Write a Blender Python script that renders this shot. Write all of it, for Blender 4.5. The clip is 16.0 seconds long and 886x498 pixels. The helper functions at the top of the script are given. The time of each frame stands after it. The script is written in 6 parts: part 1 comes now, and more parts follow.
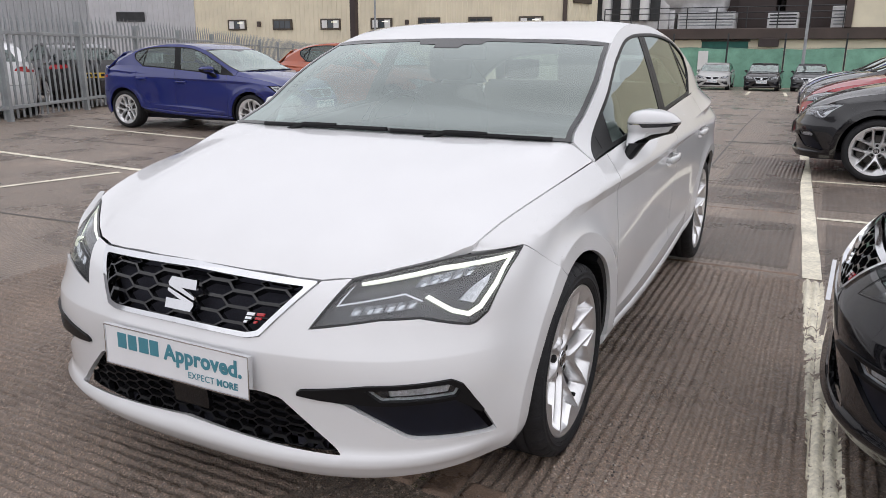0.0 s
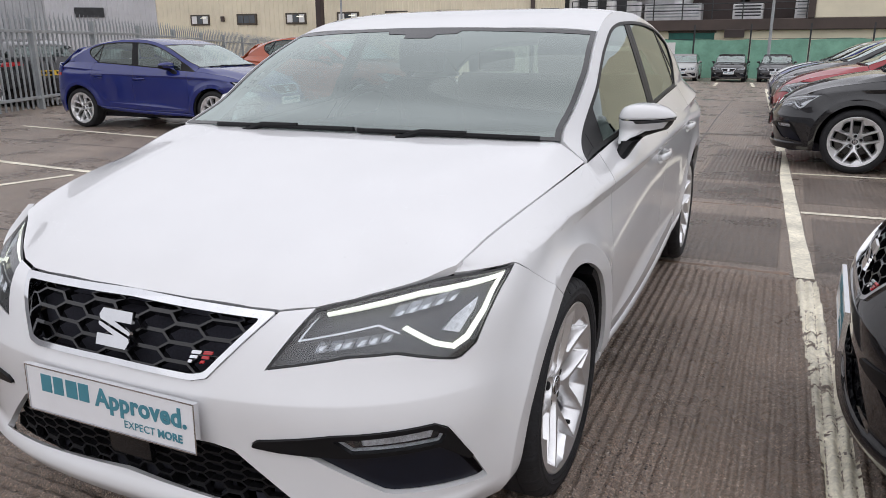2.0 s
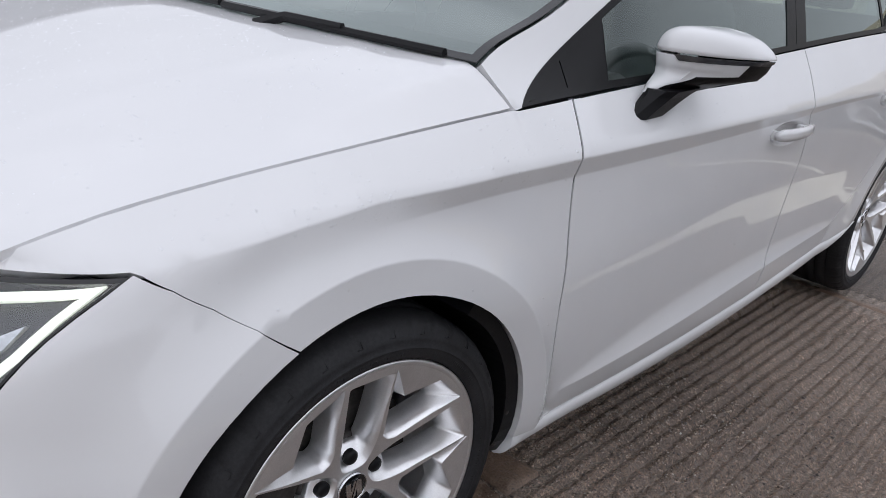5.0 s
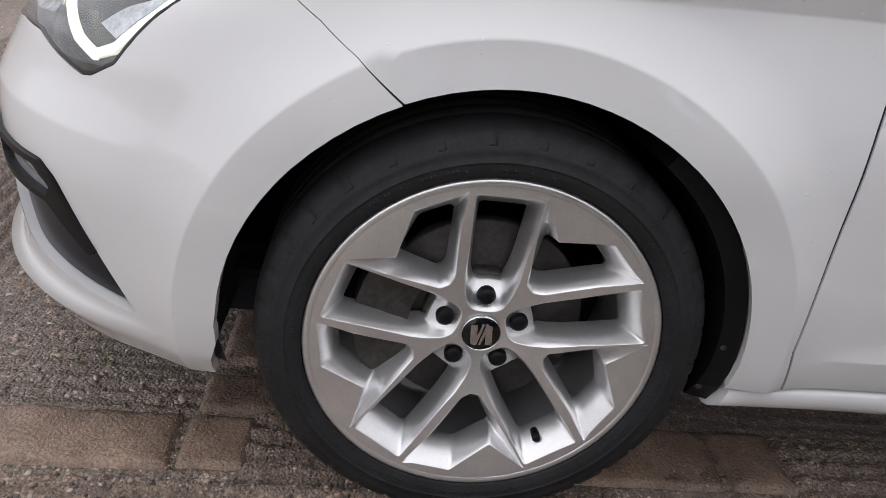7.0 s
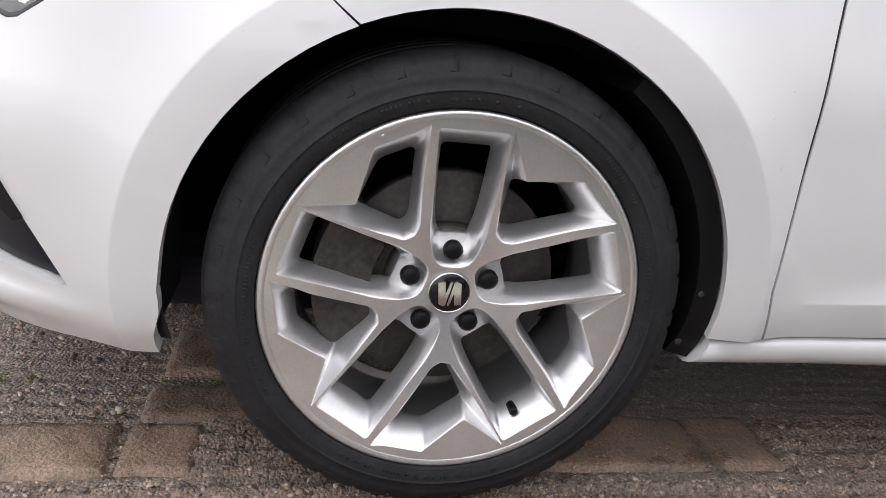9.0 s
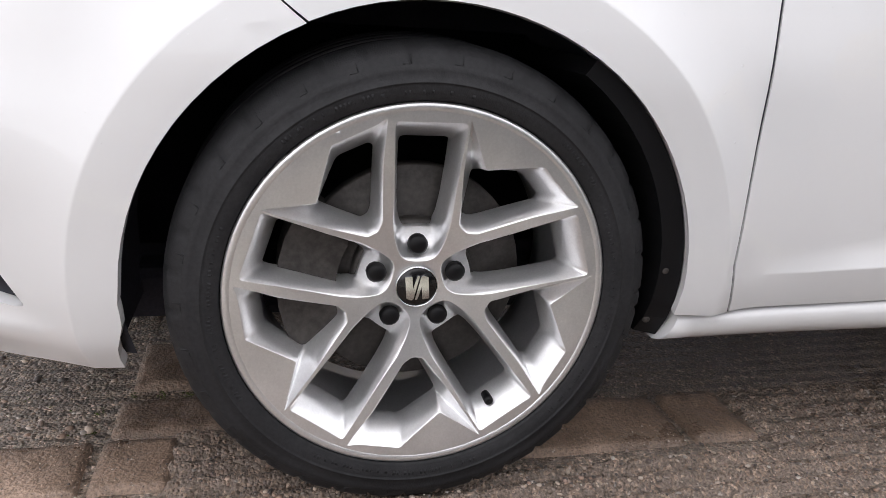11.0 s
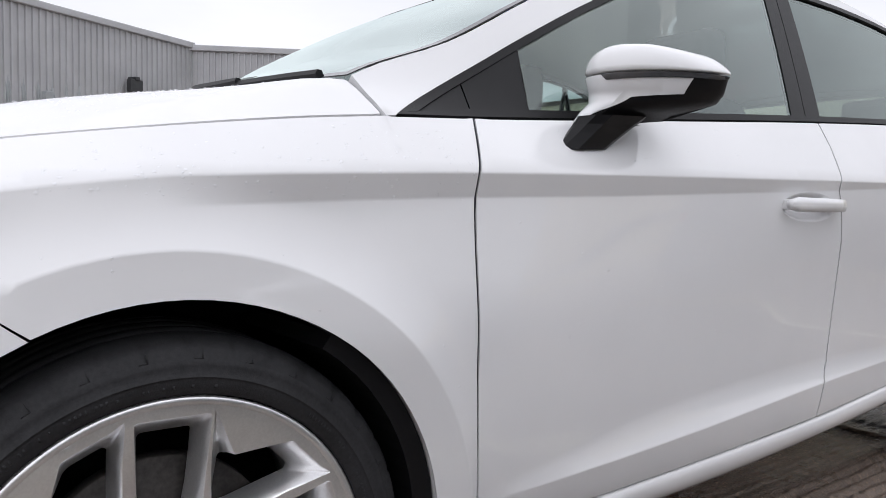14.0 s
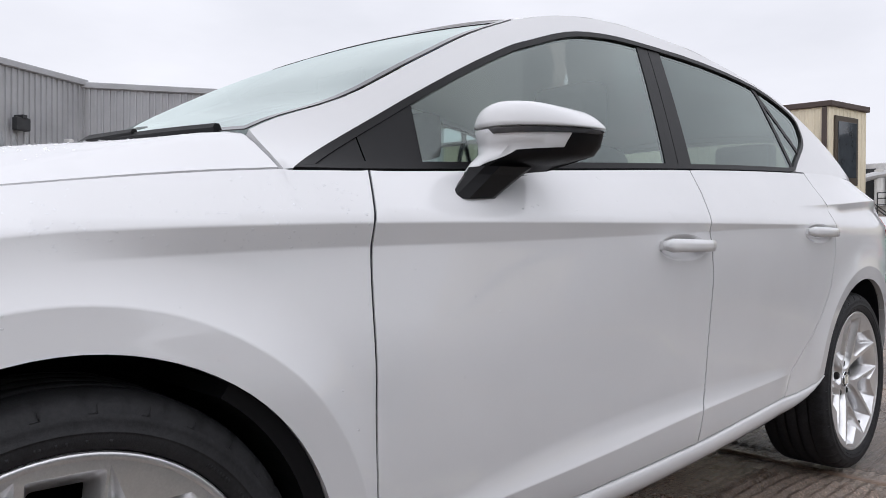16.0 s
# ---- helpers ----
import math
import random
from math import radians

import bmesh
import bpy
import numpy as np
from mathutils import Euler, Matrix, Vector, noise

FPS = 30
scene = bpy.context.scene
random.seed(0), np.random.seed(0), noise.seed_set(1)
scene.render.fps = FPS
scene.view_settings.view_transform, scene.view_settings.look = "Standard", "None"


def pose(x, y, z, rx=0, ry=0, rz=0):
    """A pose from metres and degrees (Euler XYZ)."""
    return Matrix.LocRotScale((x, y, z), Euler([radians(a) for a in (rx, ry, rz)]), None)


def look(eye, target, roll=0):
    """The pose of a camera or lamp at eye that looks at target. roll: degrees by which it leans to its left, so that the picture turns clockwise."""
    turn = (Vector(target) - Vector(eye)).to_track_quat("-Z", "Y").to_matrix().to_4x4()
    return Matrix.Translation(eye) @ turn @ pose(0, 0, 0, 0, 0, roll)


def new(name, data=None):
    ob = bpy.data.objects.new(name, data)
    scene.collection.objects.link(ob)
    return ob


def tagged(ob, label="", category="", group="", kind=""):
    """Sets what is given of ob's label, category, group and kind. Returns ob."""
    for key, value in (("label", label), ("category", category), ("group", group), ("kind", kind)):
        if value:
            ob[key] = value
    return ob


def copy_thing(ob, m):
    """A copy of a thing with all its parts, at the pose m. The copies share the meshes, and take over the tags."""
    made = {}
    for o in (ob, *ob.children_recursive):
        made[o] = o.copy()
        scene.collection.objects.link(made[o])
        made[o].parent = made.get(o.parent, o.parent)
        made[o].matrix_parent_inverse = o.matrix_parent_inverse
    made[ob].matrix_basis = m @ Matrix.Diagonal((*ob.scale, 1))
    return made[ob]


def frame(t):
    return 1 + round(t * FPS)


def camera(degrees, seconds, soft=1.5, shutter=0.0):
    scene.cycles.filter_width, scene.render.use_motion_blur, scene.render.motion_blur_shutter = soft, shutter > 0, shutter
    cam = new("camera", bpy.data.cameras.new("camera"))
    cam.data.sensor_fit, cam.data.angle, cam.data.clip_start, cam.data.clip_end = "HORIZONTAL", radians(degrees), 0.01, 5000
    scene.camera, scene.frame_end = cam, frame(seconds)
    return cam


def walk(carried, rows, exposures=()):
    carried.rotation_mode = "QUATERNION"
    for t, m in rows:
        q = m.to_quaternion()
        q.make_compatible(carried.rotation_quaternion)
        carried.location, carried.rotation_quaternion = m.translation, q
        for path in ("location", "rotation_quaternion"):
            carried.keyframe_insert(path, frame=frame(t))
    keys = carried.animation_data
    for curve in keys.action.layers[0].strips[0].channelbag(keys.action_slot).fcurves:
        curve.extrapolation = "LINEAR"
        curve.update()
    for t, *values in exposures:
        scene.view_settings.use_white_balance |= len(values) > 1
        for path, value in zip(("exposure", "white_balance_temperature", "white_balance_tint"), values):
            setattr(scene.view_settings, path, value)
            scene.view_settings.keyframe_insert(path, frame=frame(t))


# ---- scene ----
cam = camera(62.0, 16.0, 0.75)
PATH = [
    (0, (1.498, -2.152, 1.281), (0.621, -0.432, 0.759), 0.2),
    (0.5, (1.498, -2.148, 1.278), (0.621, -0.428, 0.757), 0.3),
    (1, (1.5, -2.125, 1.271), (0.634, -0.399, 0.751), 0.3),
    (1.5, (1.453, -2.04, 1.268), (0.613, -0.303, 0.743), 0.0),
    (2, (1.357, -1.909, 1.268), (0.551, -0.159, 0.731), -0.3),
    (2.5, (1.348, -1.743, 1.252), (0.577, 0.014, 0.687), -0.4),
    (3, (1.392, -1.524, 1.255), (0.645, 0.231, 0.652), -0.5),
    (5.5, (1.626, -0.466, 1.116), (0.126, 0.566, 0.288), 7.5),
    (6, (1.676, -0.323, 1.097), (-0.006, 0.261, 0.187), 7.6),
    (6.5, (1.705, -0.217, 1.032), (-0.05, 0.056, 0.112), 7.6),
    (7, (1.71, -0.198, 0.872), (-0.069, 0.06, -0.004), 8.6),
    (7.5, (1.726, -0.194, 0.72), (-0.101, 0.096, -0.04), 10.0),
    (8, (1.73, -0.194, 0.703), (-0.127, 0.109, 0.026), 10.1),
    (8.5, (1.722, -0.206, 0.691), (-0.135, 0.148, 0.04), 8.6),
    (11, (1.721, -0.2, 0.683), (-0.107, 0.281, 0.029), 4.2),
    (11.5, (1.719, -0.203, 0.696), (-0.103, 0.356, 0.09), 3.6),
    (12, (1.704, -0.226, 0.718), (-0.102, 0.48, 0.229), 2.4),
    (12.5, (1.692, -0.237, 0.744), (-0.089, 0.607, 0.403), 1.9),
    (13, (1.697, -0.242, 0.773), (-0.038, 0.714, 0.499), 1.8),
    (13.5, (1.707, -0.241, 0.777), (0.029, 0.831, 0.586), 1.3),
    (14, (1.725, -0.247, 0.79), (0.114, 0.932, 0.668), 1.1),
    (14.5, (1.754, -0.257, 0.804), (0.202, 1.003, 0.732), 1.0),
    (15, (1.769, -0.264, 0.811), (0.264, 1.052, 0.773), 0.8),
    (15.5, (1.775, -0.266, 0.808), (0.302, 1.087, 0.788), 0.5),
    (16, (1.775, -0.265, 0.805), (0.32, 1.107, 0.79), 0.3),
]
LIGHTER = [(0, -.05, 6450, 10), (3, -.15, 6330, 10), (5.5, -.24, 6170, 10), (6.3, -.22, 6250, 10), (7, .0, 6500, 10), (7.6, .30, 6550, 10), (8.5, .49, 6550, 10), (11, .61, 6550, 10), (11.5, .56, 6550, 10), (12, .43, 6500, 10), (12.5, .23, 6450, 10), (14, .12, 6360, 10), (16, -.02, 6310, 10)]
walk(cam, [(t, look(eye, target, roll)) for t, eye, target, roll in PATH], LIGHTER)

# ---- world and light: an overcast winter day ----
world = bpy.data.worlds.new("overcast")
scene.world = world
world.use_nodes = True
wn, wl = world.node_tree.nodes, world.node_tree.links
wn.clear()
sky = wn.new("ShaderNodeTexSky")
sky.sky_type, sky.sun_disc = "NISHITA", False
sky.sun_elevation, sky.sun_rotation = radians(48), radians(138)
grey = wn.new("ShaderNodeHueSaturation")
grey.inputs["Saturation"].default_value = 0.12
wl.new(sky.outputs[0], grey.inputs["Color"])
cloud = wn.new("ShaderNodeTexNoise")
cloud.inputs["Scale"].default_value, cloud.inputs["Detail"].default_value = 2.2, 6
ramp = wn.new("ShaderNodeValToRGB")
ramp.color_ramp.elements[0].position, ramp.color_ramp.elements[0].color = .3, (7.0, 7.0, 7.5, 1)
ramp.color_ramp.elements[1].position, ramp.color_ramp.elements[1].color = .75, (9.0, 8.9, 9.4, 1)
tc = wn.new("ShaderNodeTexCoord")
mp = wn.new("ShaderNodeMapping")
mp.inputs["Scale"].default_value = (1, 1, 3)
wl.new(tc.outputs["Generated"], mp.inputs[0])
wl.new(mp.outputs[0], cloud.inputs["Vector"])
wl.new(cloud.outputs[0], ramp.inputs[0])
mix = wn.new("ShaderNodeMix")
mix.data_type = "RGBA"
mix.inputs[0].default_value = .85
wl.new(grey.outputs[0], mix.inputs[6])
wl.new(ramp.outputs[0], mix.inputs[7])
# an overcast dome: brighter overhead than at the horizon
up = wn.new("ShaderNodeSeparateXYZ")
wl.new(tc.outputs["Generated"], up.inputs[0])
dome = wn.new("ShaderNodeMapRange")
dome.inputs[1].default_value, dome.inputs[2].default_value, dome.inputs[3].default_value, dome.inputs[4].default_value = .12, .95, 1.0, 1.5
wl.new(up.outputs[2], dome.inputs[0])
bg = wn.new("ShaderNodeBackground")
power = wn.new("ShaderNodeMath")
power.operation = "MULTIPLY"
power.inputs[1].default_value = 0.112
wl.new(dome.outputs[0], power.inputs[0])
wl.new(power.outputs[0], bg.inputs["Strength"])
wl.new(mix.outputs[2], bg.inputs[0])
wo = wn.new("ShaderNodeOutputWorld")
wl.new(bg.outputs[0], wo.inputs[0])
sun = new("sun", bpy.data.lights.new("sun", "SUN"))
sun.data.energy, sun.data.angle, sun.data.color = .6, radians(150), (1, .98, .96)
sun.matrix_world = look((9, -10, 15), (0, 0, 0))


# ---- materials ----
def mat(name, base=(.5, .5, .5), rough=.5, metal=0.0, coat=0.0, grain=None, stain=None, bump=0.0, bump_scale=60, spec=.5, emit=None, power=0.0, coords="Object", trans=0.0, ior=1.45, rough_var=0.0):
    """grain, stain: (scale, amount) of fine and broad changes in brightness."""
    m = bpy.data.materials.new(name)
    m.use_nodes = True
    nt = m.node_tree
    b = nt.nodes["Principled BSDF"]
    b.inputs["Base Color"].default_value = (*base, 1)
    b.inputs["Roughness"].default_value, b.inputs["Metallic"].default_value = rough, metal
    b.inputs["Coat Weight"].default_value, b.inputs["Coat Roughness"].default_value = coat, .03
    b.inputs["Specular IOR Level"].default_value = spec
    b.inputs["Transmission Weight"].default_value, b.inputs["IOR"].default_value = trans, ior
    if emit:
        b.inputs["Emission Color"].default_value, b.inputs["Emission Strength"].default_value = (*emit, 1), power
    co = nt.nodes.new("ShaderNodeTexCoord")
    col = None
    for kind in (grain, stain):
        if not kind:
            continue
        nz = nt.nodes.new("ShaderNodeTexNoise")
        nz.inputs["Scale"].default_value, nz.inputs["Detail"].default_value, nz.inputs["Roughness"].default_value = kind[0], 6, .62
        nt.links.new(co.outputs[coords], nz.inputs["Vector"])
        mr = nt.nodes.new("ShaderNodeMapRange")
        mr.inputs[1].default_value, mr.inputs[2].default_value = .3, .7
        mr.inputs[3].default_value, mr.inputs[4].default_value = 1 - kind[1], 1 + kind[1]
        nt.links.new(nz.outputs[0], mr.inputs[0])
        mx = nt.nodes.new("ShaderNodeMix")
        mx.data_type, mx.blend_type = "RGBA", "MULTIPLY"
        mx.inputs[0].default_value = 1
        if col is None:
            mx.inputs[6].default_value = (*base, 1)
        else:
            nt.links.new(col, mx.inputs[6])
        nt.links.new(mr.outputs[0], mx.inputs[7])
        col = mx.outputs[2]
        if rough_var and kind is stain:
            rr = nt.nodes.new("ShaderNodeMapRange")
            rr.inputs[1].default_value, rr.inputs[2].default_value = .3, .7
            rr.inputs[3].default_value, rr.inputs[4].default_value = max(rough - rough_var, .02), min(rough + rough_var, 1)
            nt.links.new(nz.outputs[0], rr.inputs[0])
            nt.links.new(rr.outputs[0], b.inputs["Roughness"])
    if col is not None:
        nt.links.new(col, b.inputs["Base Color"])
    if bump:
        nz = nt.nodes.new("ShaderNodeTexNoise")
        nz.inputs["Scale"].default_value, nz.inputs["Detail"].default_value = bump_scale, 5
        nt.links.new(co.outputs[coords], nz.inputs["Vector"])
        bp = nt.nodes.new("ShaderNodeBump")
        bp.inputs["Strength"].default_value, bp.inputs["Distance"].default_value = 1, bump
        nt.links.new(nz.outputs[0], bp.inputs["Height"])
        nt.links.new(bp.outputs[0], b.inputs["Normal"])
    return m


def car_paint():
    """One enamel for all the cars: each part's own colour, under a clear coat."""
    m = mat("car_paint", (.8, .8, .8), .38, 0, 1.0, spec=.12)
    nt = m.node_tree
    b = nt.nodes["Principled BSDF"]
    b.inputs["Coat IOR"].default_value = 1.62
    oi = nt.nodes.new("ShaderNodeObjectInfo")
    nz = nt.nodes.new("ShaderNodeTexNoise")
    co = nt.nodes.new("ShaderNodeTexCoord")
    nz.inputs["Scale"].default_value, nz.inputs["Detail"].default_value = 5, 8
    nt.links.new(co.outputs["Object"], nz.inputs["Vector"])
    mr = nt.nodes.new("ShaderNodeMapRange")
    mr.inputs[1].default_value, mr.inputs[2].default_value, mr.inputs[3].default_value, mr.inputs[4].default_value = .3, .7, .965, 1.0
    nt.links.new(nz.outputs[0], mr.inputs[0])
    mx = nt.nodes.new("ShaderNodeMix")
    mx.data_type, mx.blend_type = "RGBA", "MULTIPLY"
    mx.inputs[0].default_value = 1
    nt.links.new(oi.outputs["Color"], mx.inputs[6])
    nt.links.new(mr.outputs[0], mx.inputs[7])
    nt.links.new(mx.outputs[2], b.inputs["Base Color"])
    # drizzle spots and road film make the coat slightly uneven
    mr2 = nt.nodes.new("ShaderNodeMapRange")
    mr2.inputs[1].default_value, mr2.inputs[2].default_value, mr2.inputs[3].default_value, mr2.inputs[4].default_value = .35, .7, .01, .035
    nt.links.new(nz.outputs[0], mr2.inputs[0])
    nt.links.new(mr2.outputs[0], b.inputs["Coat Roughness"])
    return m


PAINT = car_paint()
BLACK_TRIM = mat("black_plastic_trim", (.007, .007, .008), .42, spec=.25, bump=.0002, bump_scale=900, stain=(6, .2))
NAVY_TRIM = mat("satin_blue_black", (.006, .008, .016), .30, spec=.4, stain=(5, .2))
GLOSS_BLACK = mat("gloss_black", (.006, .006, .007), .14, coat=.3, stain=(8, .15))
RUBBER = mat("tyre_rubber", (.022, .022, .024), .6, spec=.28, grain=(180, .25), stain=(14, .25), bump=.0004, bump_scale=500)
ALLOY = mat("silver_alloy", (.82, .82, .83), .30, .82, coat=.25, grain=(300, .05), stain=(9, .10))
CHROME = mat("chrome", (.75, .76, .78), .08, 1.0, stain=(12, .06))
STEEL = mat("brake_steel", (.055, .05, .047), .55, .3, grain=(120, .2), stain=(30, .35))
LINER = mat("arch_liner_felt", (.026, .026, .036), .95, grain=(200, .3))
LAMP_DARK = mat("lamp_housing", (.045, .046, .052), .26, .3, stain=(20, .2))
LAMP_CHROME = mat("lamp_reflector", (.60, .61, .63), .22, 1.0, stain=(40, .2))
DRL = mat("daytime_light", (.9, .9, .85), .3, emit=(.97, 1.0, .80), power=.82)
FOG_GLASS = mat("fog_reflector", (.62, .63, .66), .28, .35, stain=(60, .3), grain=(200, .2))
RED_LENS = mat("red_lens", (.45, .015, .02), .10, coat=.8, stain=(20, .15))
AMBER = mat("clear_indicator", (.04, .04, .043), .15, coat=.6, stain=(60, .3))
CABIN = mat("cabin_plastic", (.03, .03, .032), .7, grain=(150, .2), stain=(5, .2))
FABRIC = mat("seat_cloth", (.035, .036, .04), .9, grain=(220, .3), stain=(7, .2))
YELLOWPLATE = mat("yellow_plate", (.75, .50, .05), .4, stain=(9, .05))
PLATE = mat("plate_white", (.80, .80, .82), .3, coat=.4, stain=(9, .03))
TEAL = mat("teal_print", (.07, .24, .30), .4, stain=(30, .06))
# ---- the hatchback's body, as smooth functions ----
def hermite(pts):
    """A smooth curve through a few design points, for numbers and arrays."""
    xs = np.array([p[0] for p in pts], float)
    ys = np.array([p[1] for p in pts], float)
    d = np.diff(ys) / np.diff(xs)
    m = np.zeros(len(xs))
    m[0], m[-1] = d[0], d[-1]
    for i in range(1, len(xs) - 1):
        if d[i - 1] * d[i] > 0:
            w1, w2 = 2 * (xs[i + 1] - xs[i]) + (xs[i] - xs[i - 1]), (xs[i + 1] - xs[i]) + 2 * (xs[i] - xs[i - 1])
            m[i] = (w1 + w2) / (w1 / d[i - 1] + w2 / d[i])

    def f(x):
        x = np.asarray(x, float)
        i = np.clip(np.searchsorted(xs, x) - 1, 0, len(xs) - 2)
        h = xs[i + 1] - xs[i]
        t = (np.clip(x, xs[0], xs[-1]) - xs[i]) / h
        y = (ys[i] * (1 + 2 * t) * (1 - t) ** 2 + m[i] * h * t * (1 - t) ** 2
             + ys[i + 1] * t * t * (3 - 2 * t) - m[i + 1] * h * t * t * (1 - t))
        return y + m[0] * np.minimum(x - xs[0], 0) + m[-1] * np.maximum(x - xs[-1], 0)
    return f


def smooth(a, b, x):
    t = np.clip((np.asarray(x, float) - a) / (b - a), 0, 1)
    return t * t * (3 - 2 * t)


AXLE, WBASE, HUBZ = 0.0, 2.636, 0.312
NOSE = hermite([(.16, .755), (.20, .80), (.235, .820), (.252, .821), (.268, .807), (.29, .800), (.43, .809), (.533, .8185), (.545, .8145), (.606, .787), (.65, .76), (.694, .718), (.73, .655), (.766, .575), (.80, .48), (.90, .2)])
TAIL = hermite([(.16, .66), (.25, .72), (.45, .765), (.60, .765), (.75, .74), (.93, .70), (1.0, .66)])
POWER = hermite([(.2, 3.0), (.45, 3.0), (.6, 2.7), (.9, 2.7)])
CREASE = hermite([(-.49, .768), (-.34, .788), (-.17, .8055), (.04, .819), (.29, .831), (.42, .836), (1.47, .858), (2.2, .869), (3.0, .875)])
SIDE = hermite([(.16, .80), (.195, .836), (.22, .848), (.26, .868), (.31, .880), (.40, .888), (.55, .894), (.68, .897), (.79, .8985), (.828, .9045), (.834, .9035), (.842, .898), (.88, .858), (.925, .815), (1.0, .775)])
DOORSIDE = hermite([(.16, .80), (.195, .836), (.22, .848), (.26, .868), (.31, .880), (.40, .887), (.55, .8925), (.68, .8945), (.75, .8945), (.79, .8940), (.834, .8935)])
BAND = hermite([(-.5, .036), (.6, .036), (1.2, .027), (1.8, .013), (2.4, .010)])
WAIST = hermite([(-.6, 0), (-.49, .003), (-.35, .020), (-.2, .034), (0, .036), (.1, .033), (.26, .028), (.34, .023), (.6, .013), (1.0, .005), (1.5, 0), (3, 0)])
SWOOSH = hermite([(.45, .345), (.56, .364), (.81, .403), (1.09, .427), (1.48, .441), (1.86, .437), (2.05, .428), (2.4, .42)])
SWLOW = hermite([(.45, .337), (.61, .346), (.82, .358), (1.08, .373), (1.46, .396), (1.99, .418), (2.4, .43)])


BELTX = hermite([(.3, .815), (.5, .817), (1.0, .833), (1.5, .846), (2.2, .852), (2.6, .842), (3.0, .79), (3.4, .69)])
BELTZ = hermite([(.3, .914), (.475, .925), (.99, .963), (1.5, 1.0), (2.17, 1.04), (2.7, 1.06), (3.2, 1.06)])
HOODG = hermite([(-.56, .742), (-.50, .760), (-.45, .779), (-.38, .804), (-.31, .824), (-.2, .8475), (0, .879), (.2, .905), (.32, .917)])
GAPX = hermite([(-.56, .670), (-.48, .700), (-.45, .712), (-.38, .728), (-.31, .741), (-.2, .761), (0, .788), (.2, .808), (.32, .815)])


HAUNCH = hermite([(1.9, .917), (2.06, .925), (2.39, .943), (2.85, .974), (3.2, .985), (3.5, .985)])


def belt_xyz(u, z, flare=1.0):
    """The car's flank from the nose's middle (u = -1.35) along the side (u = y) to the tail."""
    u, z = np.asarray(u, float), np.asarray(z, float)
    zc = CREASE(np.clip(u, -.49, 3.0))
    zw = z + (.834 - zc) * smooth(.45, .72, z)
    over = zw > .834
    top = np.where(u > .31, BELTZ(np.maximum(u, .3)), HOODG(np.clip(u, -.56, .32)))
    zw = np.minimum(zw, .834)
    x = SIDE(zw)
    band = BAND(u)
    door = DOORSIDE(zw) + .38 * band * np.clip((zw - .834 + band) / band, 0, 1) * smooth(-.04, .17, u)
    x = x + (door - x) * smooth(-.55, -.40, u) - WAIST(u) * smooth(.58, .80, zw)
    # a ledge that faces up runs along the foot of the doors, with a sharp lower edge
    hi, lo = SWOOSH(u), SWLOW(u)
    on = smooth(.38, .62, u) * (1 - smooth(1.95, 2.06, u))
    step = .34 * np.maximum(hi - lo, .002)
    x = x + on * np.where(z > lo, step * np.clip((hi + .012 - z) / np.maximum(hi + .012 - lo, .002), 0, 1) ** 1.7, step - .12 * (lo - z))
    x = x - .010 * smooth(.45, 1.3, u) * (1 - smooth(2.0, 2.3, u)) * smooth(.30, .44, z) * (1 - smooth(.55, .80, z))
    x = x + .012 * np.exp(-((u - 2.65) / .45) ** 2) * smooth(.45, .75, z) * (1 - smooth(.84, .93, z))
    x = x - .010 * smooth(2.0, 2.7, u)
    n = POWER(np.minimum(z, zc))
    th = np.where(u < 0, -u / 1.35, np.where(u > WBASE, (u - WBASE) / 1.30, 0)) * math.pi / 2
    n = np.where(u > WBASE, 3.2, n)
    r = (np.abs(np.cos(th)) ** n + np.abs(np.sin(th)) ** n) ** (-1 / n)
    X = x * r * np.cos(th)
    Y = np.where(u < 0, -NOSE(np.minimum(z, zc)) * r * np.sin(th), np.where(u > WBASE, WBASE + TAIL(z) * r * np.sin(th), u))
    # a sharp-edged lip runs round the foot of the front bumper
    lip = 1 + .009 * (smooth(.222, .250, z) - smooth(.256, .270, z)) * (1 - smooth(-.62, -.42, u))
    X, Y = X * lip, np.where(u < 0, Y * lip, Y)
    # the wheel arches' flares
    for c in (AXLE, WBASE):
        rad = np.hypot(Y - c, z - HUBZ)
        up = smooth(.14, .24, z)
        if c > 1:
            up = .6 * smooth(.30, .46, z)
        X = X + flare * np.where(np.abs(X) > .5, np.sign(X), 0) * up * (.018 * np.clip(1 - (rad - .420) / .085, 0, 1) ** 2 * (rad > .420) + (rad <= .420) * (.018 - .17 * (.420 - rad)))
    # above the crease the flank leans in towards the belt line and the bonnet's edge
    inx = np.where(Y > .31, BELTX(Y) - .36 * (top - .925) - .12 * (top - .925) ** 2 * smooth(2.2, 2.35, Y), GAPX(np.clip(Y, -.56, .32)))
    top = np.where(Y > .31, top, HOODG(np.clip(Y, -.56, .32)))
    s = np.maximum(z - zc, 0) / np.maximum(top - zc, .002)
    lean = np.clip(s - .06 * (1 - np.exp(-s * 12)), 0, 2)
    X = np.where(over & (X > 0), X + (inx - X) * np.clip(lean * 1.06 / (1.06 - .06 * np.minimum(s, 1)), 0, 1.5), X)
    # a sharp shoulder grows along the rear wing, undercut below
    grow = smooth(2.02, 2.95, Y) * (X > 0)
    d = z - HAUNCH(Y)
    X = X + .030 * grow * np.where(d > 0, np.clip(1 - d / .085, 0, 1) ** 1.6, np.clip(1 + d / (.006 + .030 * grow), 0, 1))
    return np.stack([X, Y, z + 0 * X], -1)


